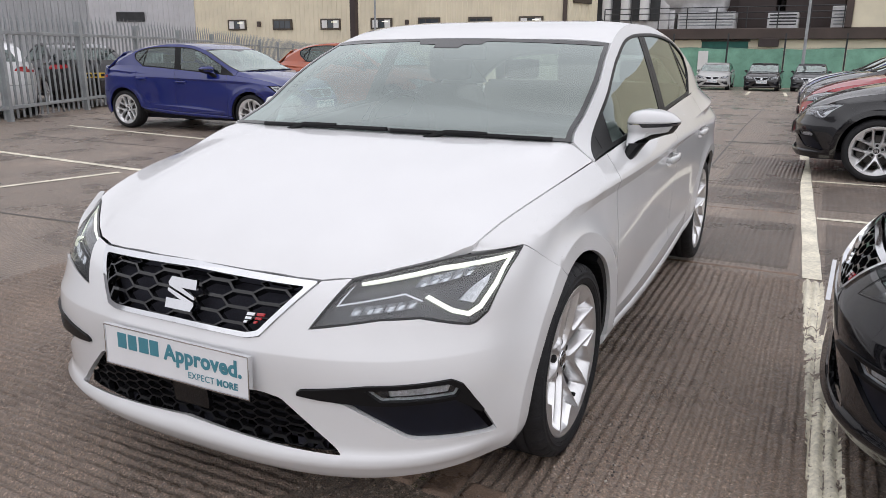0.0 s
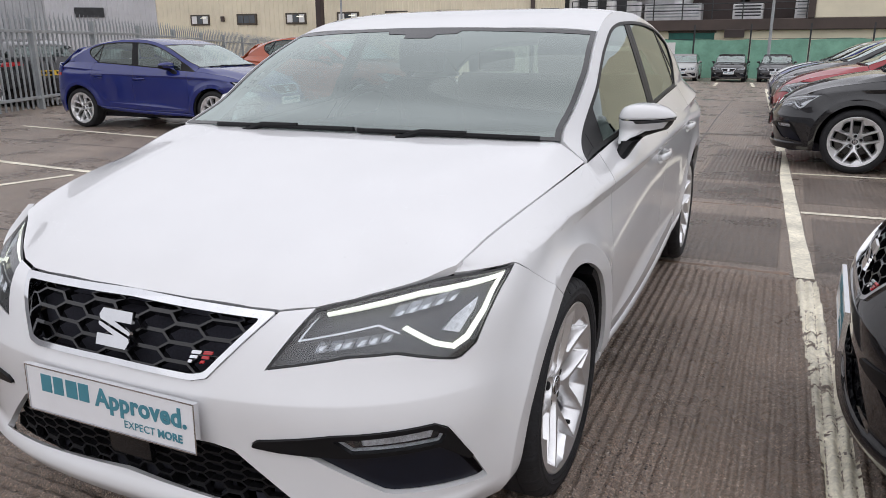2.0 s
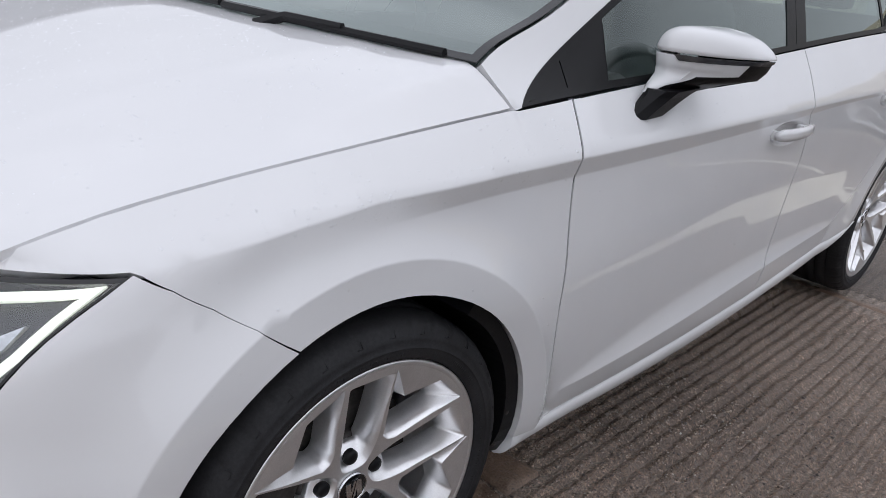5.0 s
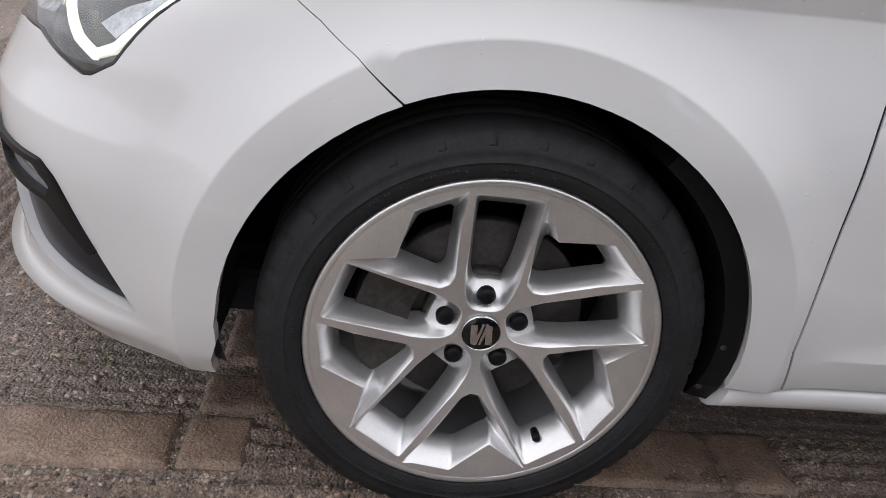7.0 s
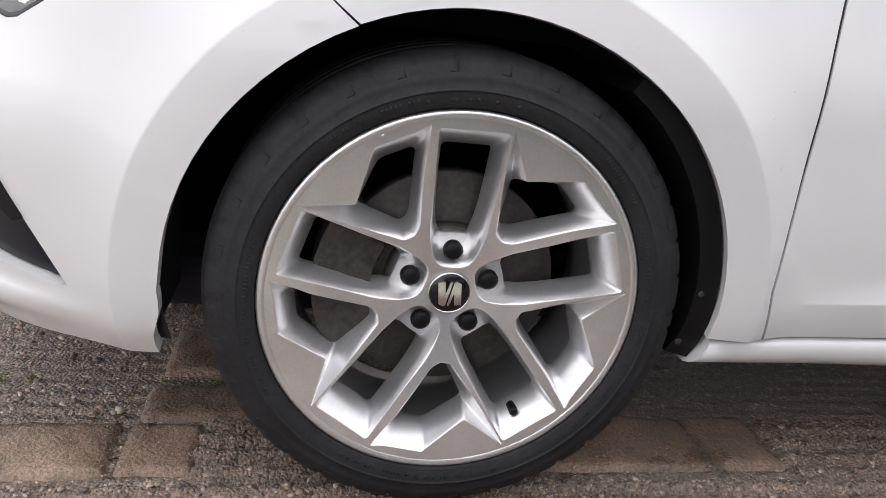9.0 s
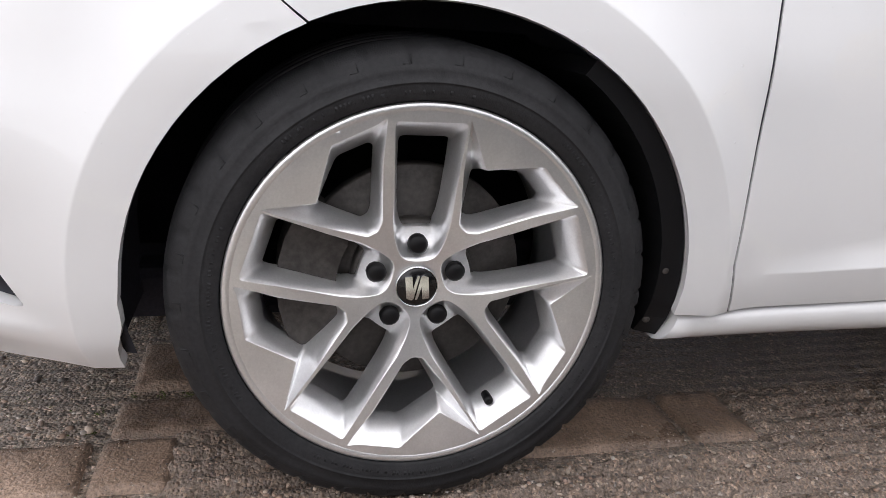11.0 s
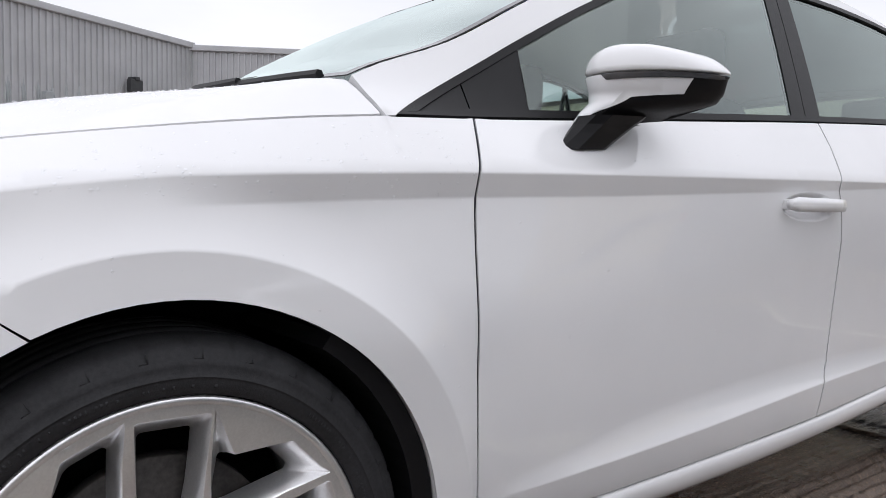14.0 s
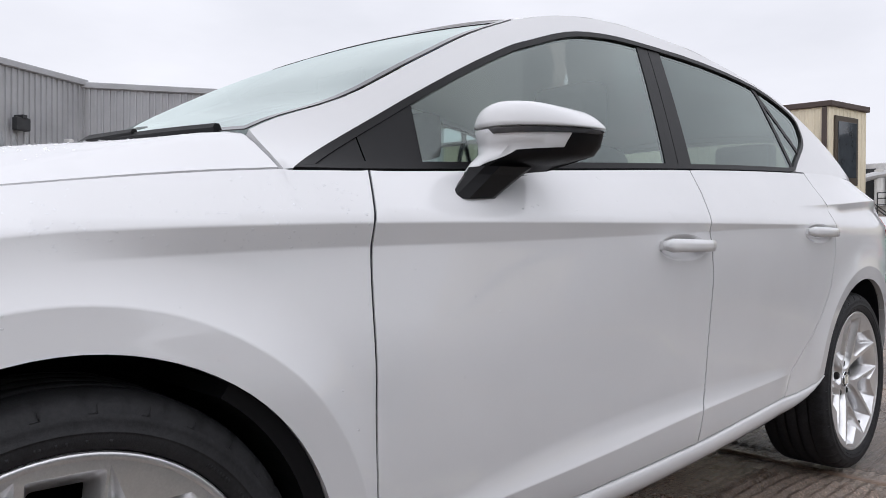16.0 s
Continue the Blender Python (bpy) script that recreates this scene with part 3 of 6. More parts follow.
def wheel_meshes():
    """An alloy wheel about its hub: x is outwards, zero at the rim's edge."""
    ring = [(.2440 * math.cos(2 * math.pi * i / 96), .2440 * math.sin(2 * math.pi * i / 96)) for i in range(96)]
    # each window: its edge on the face and its smaller opening behind, by angle and radius
    # a long one that takes in its bolt, and a three-sided one beside it with a broad flat web
    long_f, long_b = [], []
    for r, w, q, h in ((.2285, .0445, .2030, .0335), (.190, .0425, .170, .0325), (.140, .0395, .125, .0300), (.100, .0385, .098, .0265), (.076, .0340, .0835, .0215), (.062, .0295, .0795, .0185), (.050, .0245, .0785, .0150), (.0405, .0165, .0780, .0100), (.0355, .0060, .0778, .0035)):
        long_f.append((r, w))
        long_b.append((q, h))
    def wings(half):
        """A half outline (along the bolt's line, to its side), made whole, as points."""
        return [(-w, math.sqrt(max(r * r - w * w, 1e-6))) for r, w in half] + [(w, math.sqrt(max(r * r - w * w, 1e-6))) for r, w in half[::-1]]
    long_w = (wings(long_f), wings(long_b))
    side_w = ([(24.4, .2340), (20.6, .172), (7.5, .1005), (-1.0, .0975), (-7.5, .106), (-18.0, .178), (-22.8, .2345), (-19, .2285), (-4.5, .2270), (12, .1815)],
              [(13.6, .1690), (10.5, .142), (4.8, .1130), (-.2, .1110), (-5.0, .119), (-15.5, .180), (-17.3, .196), (-15.8, .2030), (-3.5, .2040), (12.4, .1740)])
    side_w = tuple([(-r * math.sin(radians(a)), r * math.cos(radians(a))) for a, r in p] for p in side_w)
    holes, walls = [], []
    def turned(p, deg):
        c, d = math.cos(radians(deg)), math.sin(radians(deg))
        return [(x * c - y * d, x * d + y * c) for x, y in p]
    for k in range(5):
        for (front, back), deg, rf in ((long_w, 72 * k, .0060), (side_w, 72 * k + 36, .0036)):
            a, b = rounded(turned(front, deg), rf), rounded(turned(back, deg), .008)
            fa, fb = [], []
            for q in range(len(a)):
                (p0, p1), (q0, q1) = (a[q], a[(q + 1) % len(a)]), (b[q], b[(q + 1) % len(b)])
                m = max(1, int(math.ceil(math.dist(p0, p1) / .0105)))
                for w in range(m):
                    fa.append((p0[0] + (p1[0] - p0[0]) * w / m, p0[1] + (p1[1] - p0[1]) * w / m))
                    fb.append((q0[0] + (q1[0] - q0[0]) * w / m, q0[1] + (q1[1] - q0[1]) * w / m))
            holes.append(fa)
            walls.append((fa, fb))
    face = panel_mesh("spokes", face_depth, ring, holes, .011, 1.0, 0, 0, 0, (ALLOY,))
    face.attributes.remove(face.attributes["custom_normal"])
    bm = bmesh.new()
    bm.from_mesh(face)
    for fa, fb in walls:
        A, B = np.array(fa), np.array(fb)
        D = B - A
        L = np.maximum(np.linalg.norm(D, axis=1, keepdims=True), 1e-6)
        pocket = (1 - smooth(.060, .092, np.hypot(A[:, 0], A[:, 1])))[:, None]
        E, M = A + D / L * np.minimum(.0016, .3 * L), A + D * (.55 - .47 * pocket)
        pa, pe, pm, pb = (face_depth(P[:, 0], P[:, 1]) for P in (A, E, M, B))
        pe[:, 0] -= .0009
        pm[:, 0] = pa[:, 0] * .45 + pb[:, 0] * .55 - .020 + .004 * pocket[:, 0]
        pb[:, 0] -= .037 - .012 * pocket[:, 0]
        pc = pb.copy()
        pc[:, 0] -= .014
        rings = [[bm.verts.new(p) for p in loop] for loop in (pa, pe, pm, pb, pc)]
        n = len(fa)
        for r0, r1 in zip(rings, rings[1:]):
            for q in range(n):
                bm.faces.new((r0[q], r0[(q + 1) % n], r1[(q + 1) % n], r1[q]))
    for f in bm.faces:
        f.smooth = True
    for e in bm.edges:
        e.smooth = e.calc_face_angle(0) < radians(30)
    bm.to_mesh(face)
    bm.free()
    v, f = lathe([(.2372, -.0016), (.2385, .0003), (.2450, .0010), (.2482, -.001), (.2485, -.010), (.236, -.018), (.228, -.035), (.220, -.09), (.212, -.15), (.214, -.19), (.240, -.198)], 96)
    barrel = finish("rim_barrel", v, [q[::-1] for q in f], None, (ALLOY,))
    tyre = [(.2465, -.012), (.2495, -.004), (.2505, .0025), (.2535, .0025), (.2545, .0035), (.268, .0065), (.2705, .0065), (.2712, .0080), (.2722, .0080), (.273, .0068), (.284, .007), (.2915, .0062), (.2935, .0035), (.302, .000), (.3085, -.006), (.3135, -.016), (.3165, -.030)]
    for g in (-.052, -.092, -.132, -.168):
        tyre += [(.3175, g + .006), (.3175, g + .004), (.311, g + .003), (.311, g - .003), (.3175, g - .004)]
    tyre += [(.316, -.20), (.310, -.212), (.292, -.222), (.262, -.222), (.242, -.20)]
    n = 300
    v, f = lathe(tyre, n)
    # cuts across the shoulder blocks
    m = len(tyre)
    v = [Vector(p) for p in v]
    for i in range(n):
        for k in range(13, 16):
            if i % 8 == 0:
                p = v[i * m + k]
                v[i * m + k] = Vector((p.x - .0025, p.y * .991, p.z * .991))
    # raised letters and rings on the side wall
    for i in range(300):
        a = 2 * math.pi * (i + .5) / 300
        if value_noise_1(i) < .42 or (i // 22) % 3 == 2:
            continue
        q = len(v)
        r0, r1 = (.2600, .2655) if (i // 22) % 3 else (.2585, .2630)
        w = .0008 + .0012 * value_noise_1(i + 500)
        ca, sa = math.cos(a), math.sin(a)
        for up, k in ((0, 1.0), (.0006, .8)):
            for dr, dw in ((r0, -w * k), (r1, -w * k), (r1, w * k), (r0, w * k)):
                v.append(Vector((.0045 + .0012 * (dr - .2585) / .009 + up, dr * ca - dw * sa, dr * sa + dw * ca)))
        f += [(q + 4, q + 5, q + 6, q + 7)] + [(q + j, q + (j + 1) % 4, q + 4 + (j + 1) % 4, q + 4 + j) for j in range(4)]
    for i in range(30):
        a = 2 * math.pi * i / 30
        for r0, r1, da, w in ((.2925, .3030, 0, .0006), (.2925, .2937, .016, .0050)):
            q = len(v)
            ca, sa = math.cos(a + da), math.sin(a + da)
            for up in (-.001, .0009):
                for dr, dw in ((r0, -w), (r1, -w), (r1, w), (r0, w)):
                    v.append(Vector((.0052 - (dr - .2915) * .55 + up, dr * ca - dw * sa, dr * sa + dw * ca)))
            f += [(q + 4, q + 5, q + 6, q + 7)] + [(q + j, q + (j + 1) % 4, q + 4 + (j + 1) % 4, q + 4 + j) for j in range(4)]
    rubber = finish("tyre", v, [q[::-1] for q in f], None, (RUBBER,))
    return face, barrel, rubber


WHEEL_FACE, WHEEL_BARREL, WHEEL_TYRE = wheel_meshes()


def disc_mesh(name, r, depth, material, n=40, bevel=.002, x=0.0, cy=0.0, cz=0.0):
    prof = [(.0001, x), (r - bevel, x), (r, x - bevel), (r, x - depth), (.0001, x - depth)]
    v, f = lathe(prof, n)
    v = [(a, b + cy, c + cz) for a, b, c in v]
    return finish(name, v, [q[::-1] for q in f], None, (material,), sharp=False)


CAP = disc_mesh("centre_cap", .0285, .012, GLOSS_BLACK, 36, .003)
_v, _f = lathe([(.0268, -.0015), (.0275, .0008), (.0284, .0008), (.0288, -.003)], 40)
CAP_RING = finish("cap_ring", _v, [q[::-1] for q in _f], None, (CHROME,))
BOLT = disc_mesh("wheel_bolt", .0135, .03, BLACK_TRIM, 14, .004)
VALVE = disc_mesh("valve", .0065, .022, BLACK_TRIM, 10, .002)
ROTOR = disc_mesh("brake_disc", .155, .022, STEEL, 48, .002)
BELL = disc_mesh("brake_bell", .085, .03, STEEL, 36, .006)


def emblem_mesh(scale=1.0):
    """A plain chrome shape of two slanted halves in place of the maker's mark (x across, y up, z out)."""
    bm = bmesh.new()
    for sg in (1, -1):
        o = [(-.50, .30), (-.40, .50), (.50, .50), (.50, .19), (-.02, .19), (.46, -.02), (.50, -.08), (.47, -.13), (-.46, .20)]
        pts = [(sg * x * .094 * scale, sg * y * .086 * scale) for x, y in o]
        top = [bm.verts.new((x * .97, y * .97, .008 * scale)) for x, y in pts]
        bot = [bm.verts.new((x, y, 0)) for x, y in pts]
        n = len(pts)
        bm.faces.new(top)
        for i in range(n):
            bm.faces.new((bot[i], bot[(i + 1) % n], top[(i + 1) % n], top[i]))
    bmesh.ops.recalc_face_normals(bm, faces=bm.faces[:])
    me = bpy.data.meshes.new("emblem")
    bm.to_mesh(me)
    bm.free()
    me.materials.append(CHROME)
    return me


EMBLEM = emblem_mesh()


def add_wheel(car, x, y, z, side, turn=0.0):
    w = new("wheel", WHEEL_BARREL)
    w.parent = car
    flip = Matrix.Rotation(math.pi, 4, "Z") if side < 0 else Matrix()
    w.matrix_basis = Matrix.Translation((x * side, y, z)) @ Matrix.Rotation(radians(turn), 4, "Z") @ flip
    add("spokes", WHEEL_FACE, w)
    add("tyre", WHEEL_TYRE, w, "black rubber tyre")
    c = add("centre_cap", CAP, w, "gloss black centre cap")
    c.matrix_basis = Matrix.Translation((-.034, 0, 0))
    add("cap_ring", CAP_RING, c, "thin chrome ring")
    e = add("emblem", EMBLEM, w, "small chrome emblem")
    e.matrix_basis = Matrix.Translation((-.0335, 0, 0)) @ Matrix.Rotation(radians(90), 4, "Z") @ Matrix.Rotation(radians(90), 4, "X") @ Matrix.Rotation(radians(96), 4, "Z") @ Matrix.Scale(.37, 4)
    for k in range(5):
        b = add("wheel_bolt", BOLT, w, "black capped wheel bolt")
        a = radians(90 + 72 * k)
        b.matrix_basis = Matrix.Translation((-.039, .056 * math.cos(a), .056 * math.sin(a)))
    d = add("brake_disc", ROTOR, w, "worn steel brake disc")
    d.matrix_basis = Matrix.Translation((-.085, 0, 0))
    h = add("brake_bell", BELL, w)
    h.matrix_basis = Matrix.Translation((-.068, 0, 0))
    bm = bmesh.new()
    rings = []
    for i in range(9):
        a = radians(140 + 80 * i / 8)
        k = .012 if i in (0, 8) else 0
        rings.append([((-.052 - k if s else -.125 + k), r * math.cos(a), r * math.sin(a)) for s, r in ((1, .105 + k), (1, .182 - k), (0, .182 - k), (0, .105 + k))])
    part("brake_caliper", loft_bm(rings, bm=bm), STEEL, w, "grey cast brake caliper")
    t = add("valve", VALVE, w, "black tyre valve")
    t.matrix_basis = Matrix.Translation((-.020, .205 * math.cos(radians(303)), .205 * math.sin(radians(303))))
    return w


def hex_mesh(name, fn, poly, cw, ch, bar, material, lift, tall=.012, out=1.0):
    """Honeycomb bars over a surface: each cell a flat-topped hexagonal ring."""
    verts, faces = [], []
    P = np.array(poly)
    lo, hi = P.min(0), P.max(0)
    rows = int((hi[1] - lo[1]) / ch) + 2
    cols = int((hi[0] - lo[0]) / (cw * .75)) + 2
    hexa = [(-.5, 0), (-.28, .5), (.28, .5), (.5, 0), (.28, -.5), (-.28, -.5)]
    mid = (lo[0] + hi[0]) / 2
    for i in range(-cols // 2 - 1, cols // 2 + 2):
        for j in range(rows + 1):
            c = (mid + i * cw * .78, lo[1] + (j + (.5 if i % 2 else 0)) * ch)
            if not inside(poly, np.array([c]))[0] and not inside(shrunk(poly, -.012), np.array([c]))[0]:
                continue
            o = [(c[0] + x * cw * 1.04, c[1] + y * ch * 1.02) for x, y in hexa]
            n = [(c[0] + x * (cw * 1.04 - bar * 2.2), c[1] + y * (ch * 1.02 - bar * 2)) for x, y in hexa]
            o = [(min(max(a, lo[0] + .002), hi[0] - .002), min(max(b, lo[1] + .001), hi[1] - .001)) for a, b in o]
            n = [(min(max(a, lo[0] + .002), hi[0] - .002), min(max(b, lo[1] + .001), hi[1] - .001)) for a, b in n]
            k = len(verts)
            for ring, up in ((o, lift), (n, lift), (n, lift - tall)):
                A = np.array(ring)
                verts += [*(fn(A[:, 0], A[:, 1]) + normals_of(fn, A[:, 0], A[:, 1]) * out * up)]
            for q in range(6):
                r = (q + 1) % 6
                faces += [(k + q, k + r, k + 6 + r, k + 6 + q), (k + 6 + q, k + 6 + r, k + 12 + r, k + 12 + q)]
    return finish(name, verts, faces, None, (material,), sharp=True)


def text_mesh(name, words, size, material, bold=False):
    cu = bpy.data.curves.new(name, "FONT")
    cu.body, cu.size, cu.extrude, cu.resolution_u = words, size, .0004, 3
    cu.offset = .035 * size if bold else 0
    cu.space_character = 1.04
    ob = bpy.data.objects.new(name, cu)
    scene.collection.objects.link(ob)
    bpy.context.view_layer.update()
    me = bpy.data.meshes.new_from_object(ob.evaluated_get(bpy.context.evaluated_depsgraph_get()))
    bpy.data.objects.remove(ob)
    me.materials.clear()
    me.materials.append(material)
    return me


MIRROR_X = hermite([(0, .826), (.08, .826), (.16, .838), (.26, .870), (.45, .920), (.65, .960), (.82, .988), (.94, 1.003), (1.0, 1.006), (1.06, 1.0), (1.3, .93), (1.6, .838)])
MIRROR_Y = hermite([(0, .80), (.08, .73), (.16, .695), (.26, .684), (.45, .700), (.65, .735), (.82, .782), (.94, .825), (1.0, .852), (1.06, .872), (1.3, .876), (1.6, .876)])
MIRROR_IN = hermite([(.925, .28), (.937, .36), (.948, .48), (.956, .66), (.966, .83), (.985, .92), (1.007, .985), (1.02, 1.0)])
MIRROR_TOP = hermite([(.82, .036), (.85, .045), (.89, .049), (.93, .046), (.97, .034), (1.0, .016), (1.01, .011)])


def mirror_xyz(a, z):
    """The lower part of the mirror's shell: a runs round it from the door, over the front, to the tip and back."""
    a, z = np.asarray(a, float), np.asarray(z, float)
    k = MIRROR_IN(z)
    return np.stack([.836 + (MIRROR_X(a) - .836) * k, MIRROR_Y(a) + .013 * np.exp(-((z - .974) / .016) ** 2) - .022 * (1 - smooth(.935, .962, z)) - (1 - k) * .05 * smooth(.7, 1.2, a), z], -1)


def build_mirror(car, side, color):
    """A door mirror: a painted cap over a black lower cover, on a black foot."""
    rings = []
    n = 60
    for q in range(11):
        f = math.radians(88) * q / 10
        k = math.cos(f) ** .27
        rg = []
        for i in range(n):
            a = 1.6 * i / n
            x, y = .918 + (float(MIRROR_X(a)) - .918) * k, .795 + (float(MIRROR_Y(a)) - .795) * k
            rg.append((side * x, y, 1.0125 + float(MIRROR_TOP(x)) * math.sin(f) ** .92))
        rings.append(rg)
    mirror = part("door_mirror", loft_bm(rings), PAINT, car, "white mirror cap over a black lower cover", color, True)
    cut_ = [(.85, 1.0075), (.805, .977), (.50, .971), (.42, .944), (.39, .9315)]
    add("lower_shell", panel_mesh("lower_shell", mirror_xyz, [(0, 1.0075), (0, .9315)] + cut_[::-1], (), .02, 1.0, 0, .006, 0, (PAINT,), (), side < 0), mirror, "", color)
    add("lower_cover", panel_mesh("lower_cover", mirror_xyz, cut_ + [(.85, .9315), (1.2, .946), (1.6, .954), (1.6, 1.0075)], (), .02, 1.0, -.0015, .006, 0, (BLACK_TRIM,), (), side < 0), mirror, "black lower cover")
    add("side_repeater", panel_mesh("side_repeater", mirror_xyz, rounded([(.30, 1.0090), (.34, .9985), (.98, 1.0020), (1.05, 1.0090)], .002), (), .02, 1.0, .0008, .004, 0, (AMBER,), (), side < 0), mirror, "slim clear indicator strip")
    add("shell_floor", panel_mesh("shell_floor", lambda a, b: np.stack([a, b, .9335 + 0 * a], -1), [(.83, .70), (.875, .70), (.875, .80), (.83, .80)], (), .03, -1.0, 0, 0, 0, (BLACK_TRIM,), (), side < 0), mirror)
    rings = []
    for k in np.linspace(0, 1, 5):
        z, yf, yr, xo, xi = .9405 - .0575 * k, .664 - .044 * k ** 1.2, .790 - .066 * k, .905 - .034 * k ** .8, .846 - .010 * k
        rings.append([(side * x, y, z + .004 * (y > .7)) for x, y in ((xi, yf + .006), (xi + .012, yf), (xo - .016, yf + .006), (xo, yf + .028), (xo + .001, yr - .016), (xo - .005, yr - .004), (xo - .020, yr), (xi, yr))])
    foot = loft_bm(rings)
    bmesh.ops.recalc_face_normals(foot, faces=foot.faces[:])
    part("foot", foot, BLACK_TRIM, mirror, "black plastic foot")
    gl = loft_bm([[(side * x, .8785, z0), (side * x, .8785, z1)] for x, z0, z1 in ((.848, .965, 1.040), (.90, .955, 1.045), (.955, .968, 1.038), (.985, .990, 1.028))], closed=False, cap=False)
    part("mirror_glass", gl, CHROME, mirror, "mirror glass")


def build_handle(door, y0, z, color, side):
    bar = []
    base = .905
    for i in range(9):
        t = i / 8
        y = y0 + .226 * t
        off = .026 * math.sin(math.pi * min(max(t, .06), .94)) ** .35 + .004
        x = float(belt_xyz(y, z)[0]) + off
        h = .0150 * (1 - .10 * t) * (.55 + .45 * min(1, t / .12))
        bar.append([(side * (x + dx), y, z + .01 * (t - .3) * 0 + dz) for dx, dz in ((.006, 0), (.004, h), (-.008, h * 1.1), (-.012, 0), (-.008, -h * 1.1), (.004, -h))])
    hb = loft_bm(bar)
    bmesh.ops.bevel(hb, geom=list(hb.edges), offset=.002, segments=2, affect="EDGES")
    handle = part("door_handle", hb, PAINT, door, "body-coloured pull handle", color, True)
    for yy, w in ((y0 + .012, .016), (y0 + .19, .022)):
        x = float(belt_xyz(yy, z)[0])
        st = box_bm((x - .01, yy - w / 2, z - .011), (x + .022, yy + w / 2, z + .011), .004)
        if side < 0:
            bmesh.ops.scale(st, vec=(-1, 1, 1), verts=st.verts)
            bmesh.ops.reverse_faces(st, faces=st.faces)
        part("handle_stand", st, PAINT, handle, "", color)
    return handle


def scoop(fn, y, z, ry, rz, d):
    """A surface with a shallow dish pressed into it."""
    def g(a, b):
        p = fn(a, b)
        k = np.clip(1 - ((np.asarray(a) - y) / ry) ** 2 - ((np.asarray(b) - z) / rz) ** 2, 0, 1)
        p = p.copy()
        p[..., 0] -= d * k * k * (3 - 2 * k)
        return p
    return g


def build_hatchback(name, label, color, plate=True):
    car = thing(name, label, "car")
    step = .024
    # the front: bumper, grille, intake
    left = [(-1.35, .5645), (-1.123, .562), (-1.089, .570), (-.985, .7035), (-.915, .7125), *LAMP_DN[:-1], *[(u + .0018, z + .0016) for u, z in JOINT], *arch(AXLE, 114, 172, 12), (u_of_y(-.3640, .31), .31), (u_of_y(-.3660, .26), .26), (u_of_y(-.3670, .207), .207), (-.45, .203), (-.85, .190), (-1.35, .190)]
    loop = left + [(-2.7 - u, z) for u, z in left[::-1] if abs(u + 1.35) > 1e-6]
    loop = shrunk(loop, .0008)
    intake = both(INTAKE_HALF)
    fog_r = [(-2.7 - u, z) for u, z in FOG[::-1]]
    me = panel_mesh("front_bumper", belt_xyz, loop, [rounded(intake, .008), rounded(FOG, .004), rounded(fog_r, .004)], step, 1.0, 0, .018, 0, (PAINT,), [*[[(u, z) for u in np.arange(-2.2, -.45, .06)] for z in (.252, .268, .285, .530, .537, .546)], *flare_lines(AXLE, 116, 196)])
    bumper = add("front_bumper", me, car, "", color)
    for k, f in enumerate((FOG, fog_r)):
        s = lambda u: (-2.7 - u if k else u)
        add("fog_surround", panel_mesh("fog_surround", lift_fn(belt_xyz, -.014, 1), [(s(u), z) for u, z in ((-.735, .32), (-.895, .425), (-.62, .43), (-.51, .292), (-.715, .314))], (), .02, 1.0, 0, 0, 0, (NAVY_TRIM,)), bumper, "dark blue-black lower corner insert")
        blade = [(-.990, .437), (-.978, .446), (-.832, .470), (-.633, .476), (-.607, .459), (-.545, .37), (-.555, .365), (-.627, .419), (-.79, .4155), (-.938, .423), (-.991, .429)]
        hole = [(-.832, .4585), (-.645, .4665), (-.612, .446), (-.623, .4275), (-.797, .4265)]
        add("fog_blade", panel_mesh("fog_blade", belt_xyz, rounded([(s(u), z) for u, z in blade], .004), [rounded([(s(u), z) for u, z in hole], .004)], .02, 1.0, .007, .022, 0, (BLACK_TRIM,)), bumper, "black blade trim")
        add("fog_lamp", panel_mesh("fog_lamp", lift_fn(belt_xyz, -.004, 1), [(s(u), z) for u, z in hole], (), .02, 1.0, 0, 0, 0, (CLEAR,)), bumper, "clear fog lamp cover")
        rim_in = shrunk(hole, .0042)
        add("fog_rim", panel_mesh("fog_rim", lift_fn(belt_xyz, -.006, 1), [(s(u), z) for u, z in hole], [[(s(u), z) for u, z in rim_in]], .012, 1.0, 0, .006, 0, (FOG_GLASS,)), bumper, "pale fog lamp rim")
        add("fog_housing", panel_mesh("fog_housing", lift_fn(belt_xyz, -.020, 1), [(s(u), z) for u, z in shrunk(hole, -.001)], (), .02, 1.0, 0, 0, 0, (LAMP_DARK,)), bumper, "dark fog lamp interior")
        add("fog_reflector", panel_mesh("fog_reflector", lift_fn(belt_xyz, -.012, 1), [(s(u), z) for u, z in ((-.775, .4345), (-.640, .4370), (-.634, .4530), (-.70, .4545), (-.778, .4480))], (), .012, 1.0, 0, .004, .003, (FOG_GLASS,)), bumper, "bright fog lamp reflector")
    add("intake_backing", panel_mesh("intake_backing", lift_fn(belt_xyz, -.06, 1), shrunk(intake, -.02), (), .05, 1.0, 0, 0, 0, (LINER,)), bumper)
    add("intake_mesh", hex_mesh("intake_mesh", belt_xyz, shrunk(intake, .006), .062, .0245, .0032, BLACK_TRIM, -.026, .018, 1.0), bumper, "black honeycomb intake mesh")
    radar = panel_mesh("radar_cover", belt_xyz, rounded([(-1.40, .315), (-1.275, .315), (-1.275, .402), (-1.40, .402)], .006), (), .03, 1.0, -.012, .03, 0, (GLOSS_BLACK,))
    add("radar_cover", radar, bumper, "square black sensor cover")
    gr = [(-1.35, .5645), (-1.123, .562), (-1.089, .570), (-.988, .700), (-1.35, .7065)]
    gr = gr + [(-2.7 - u, z) for u, z in gr[::-1][1:-1]]
    inner = shrunk(gr, .0125)
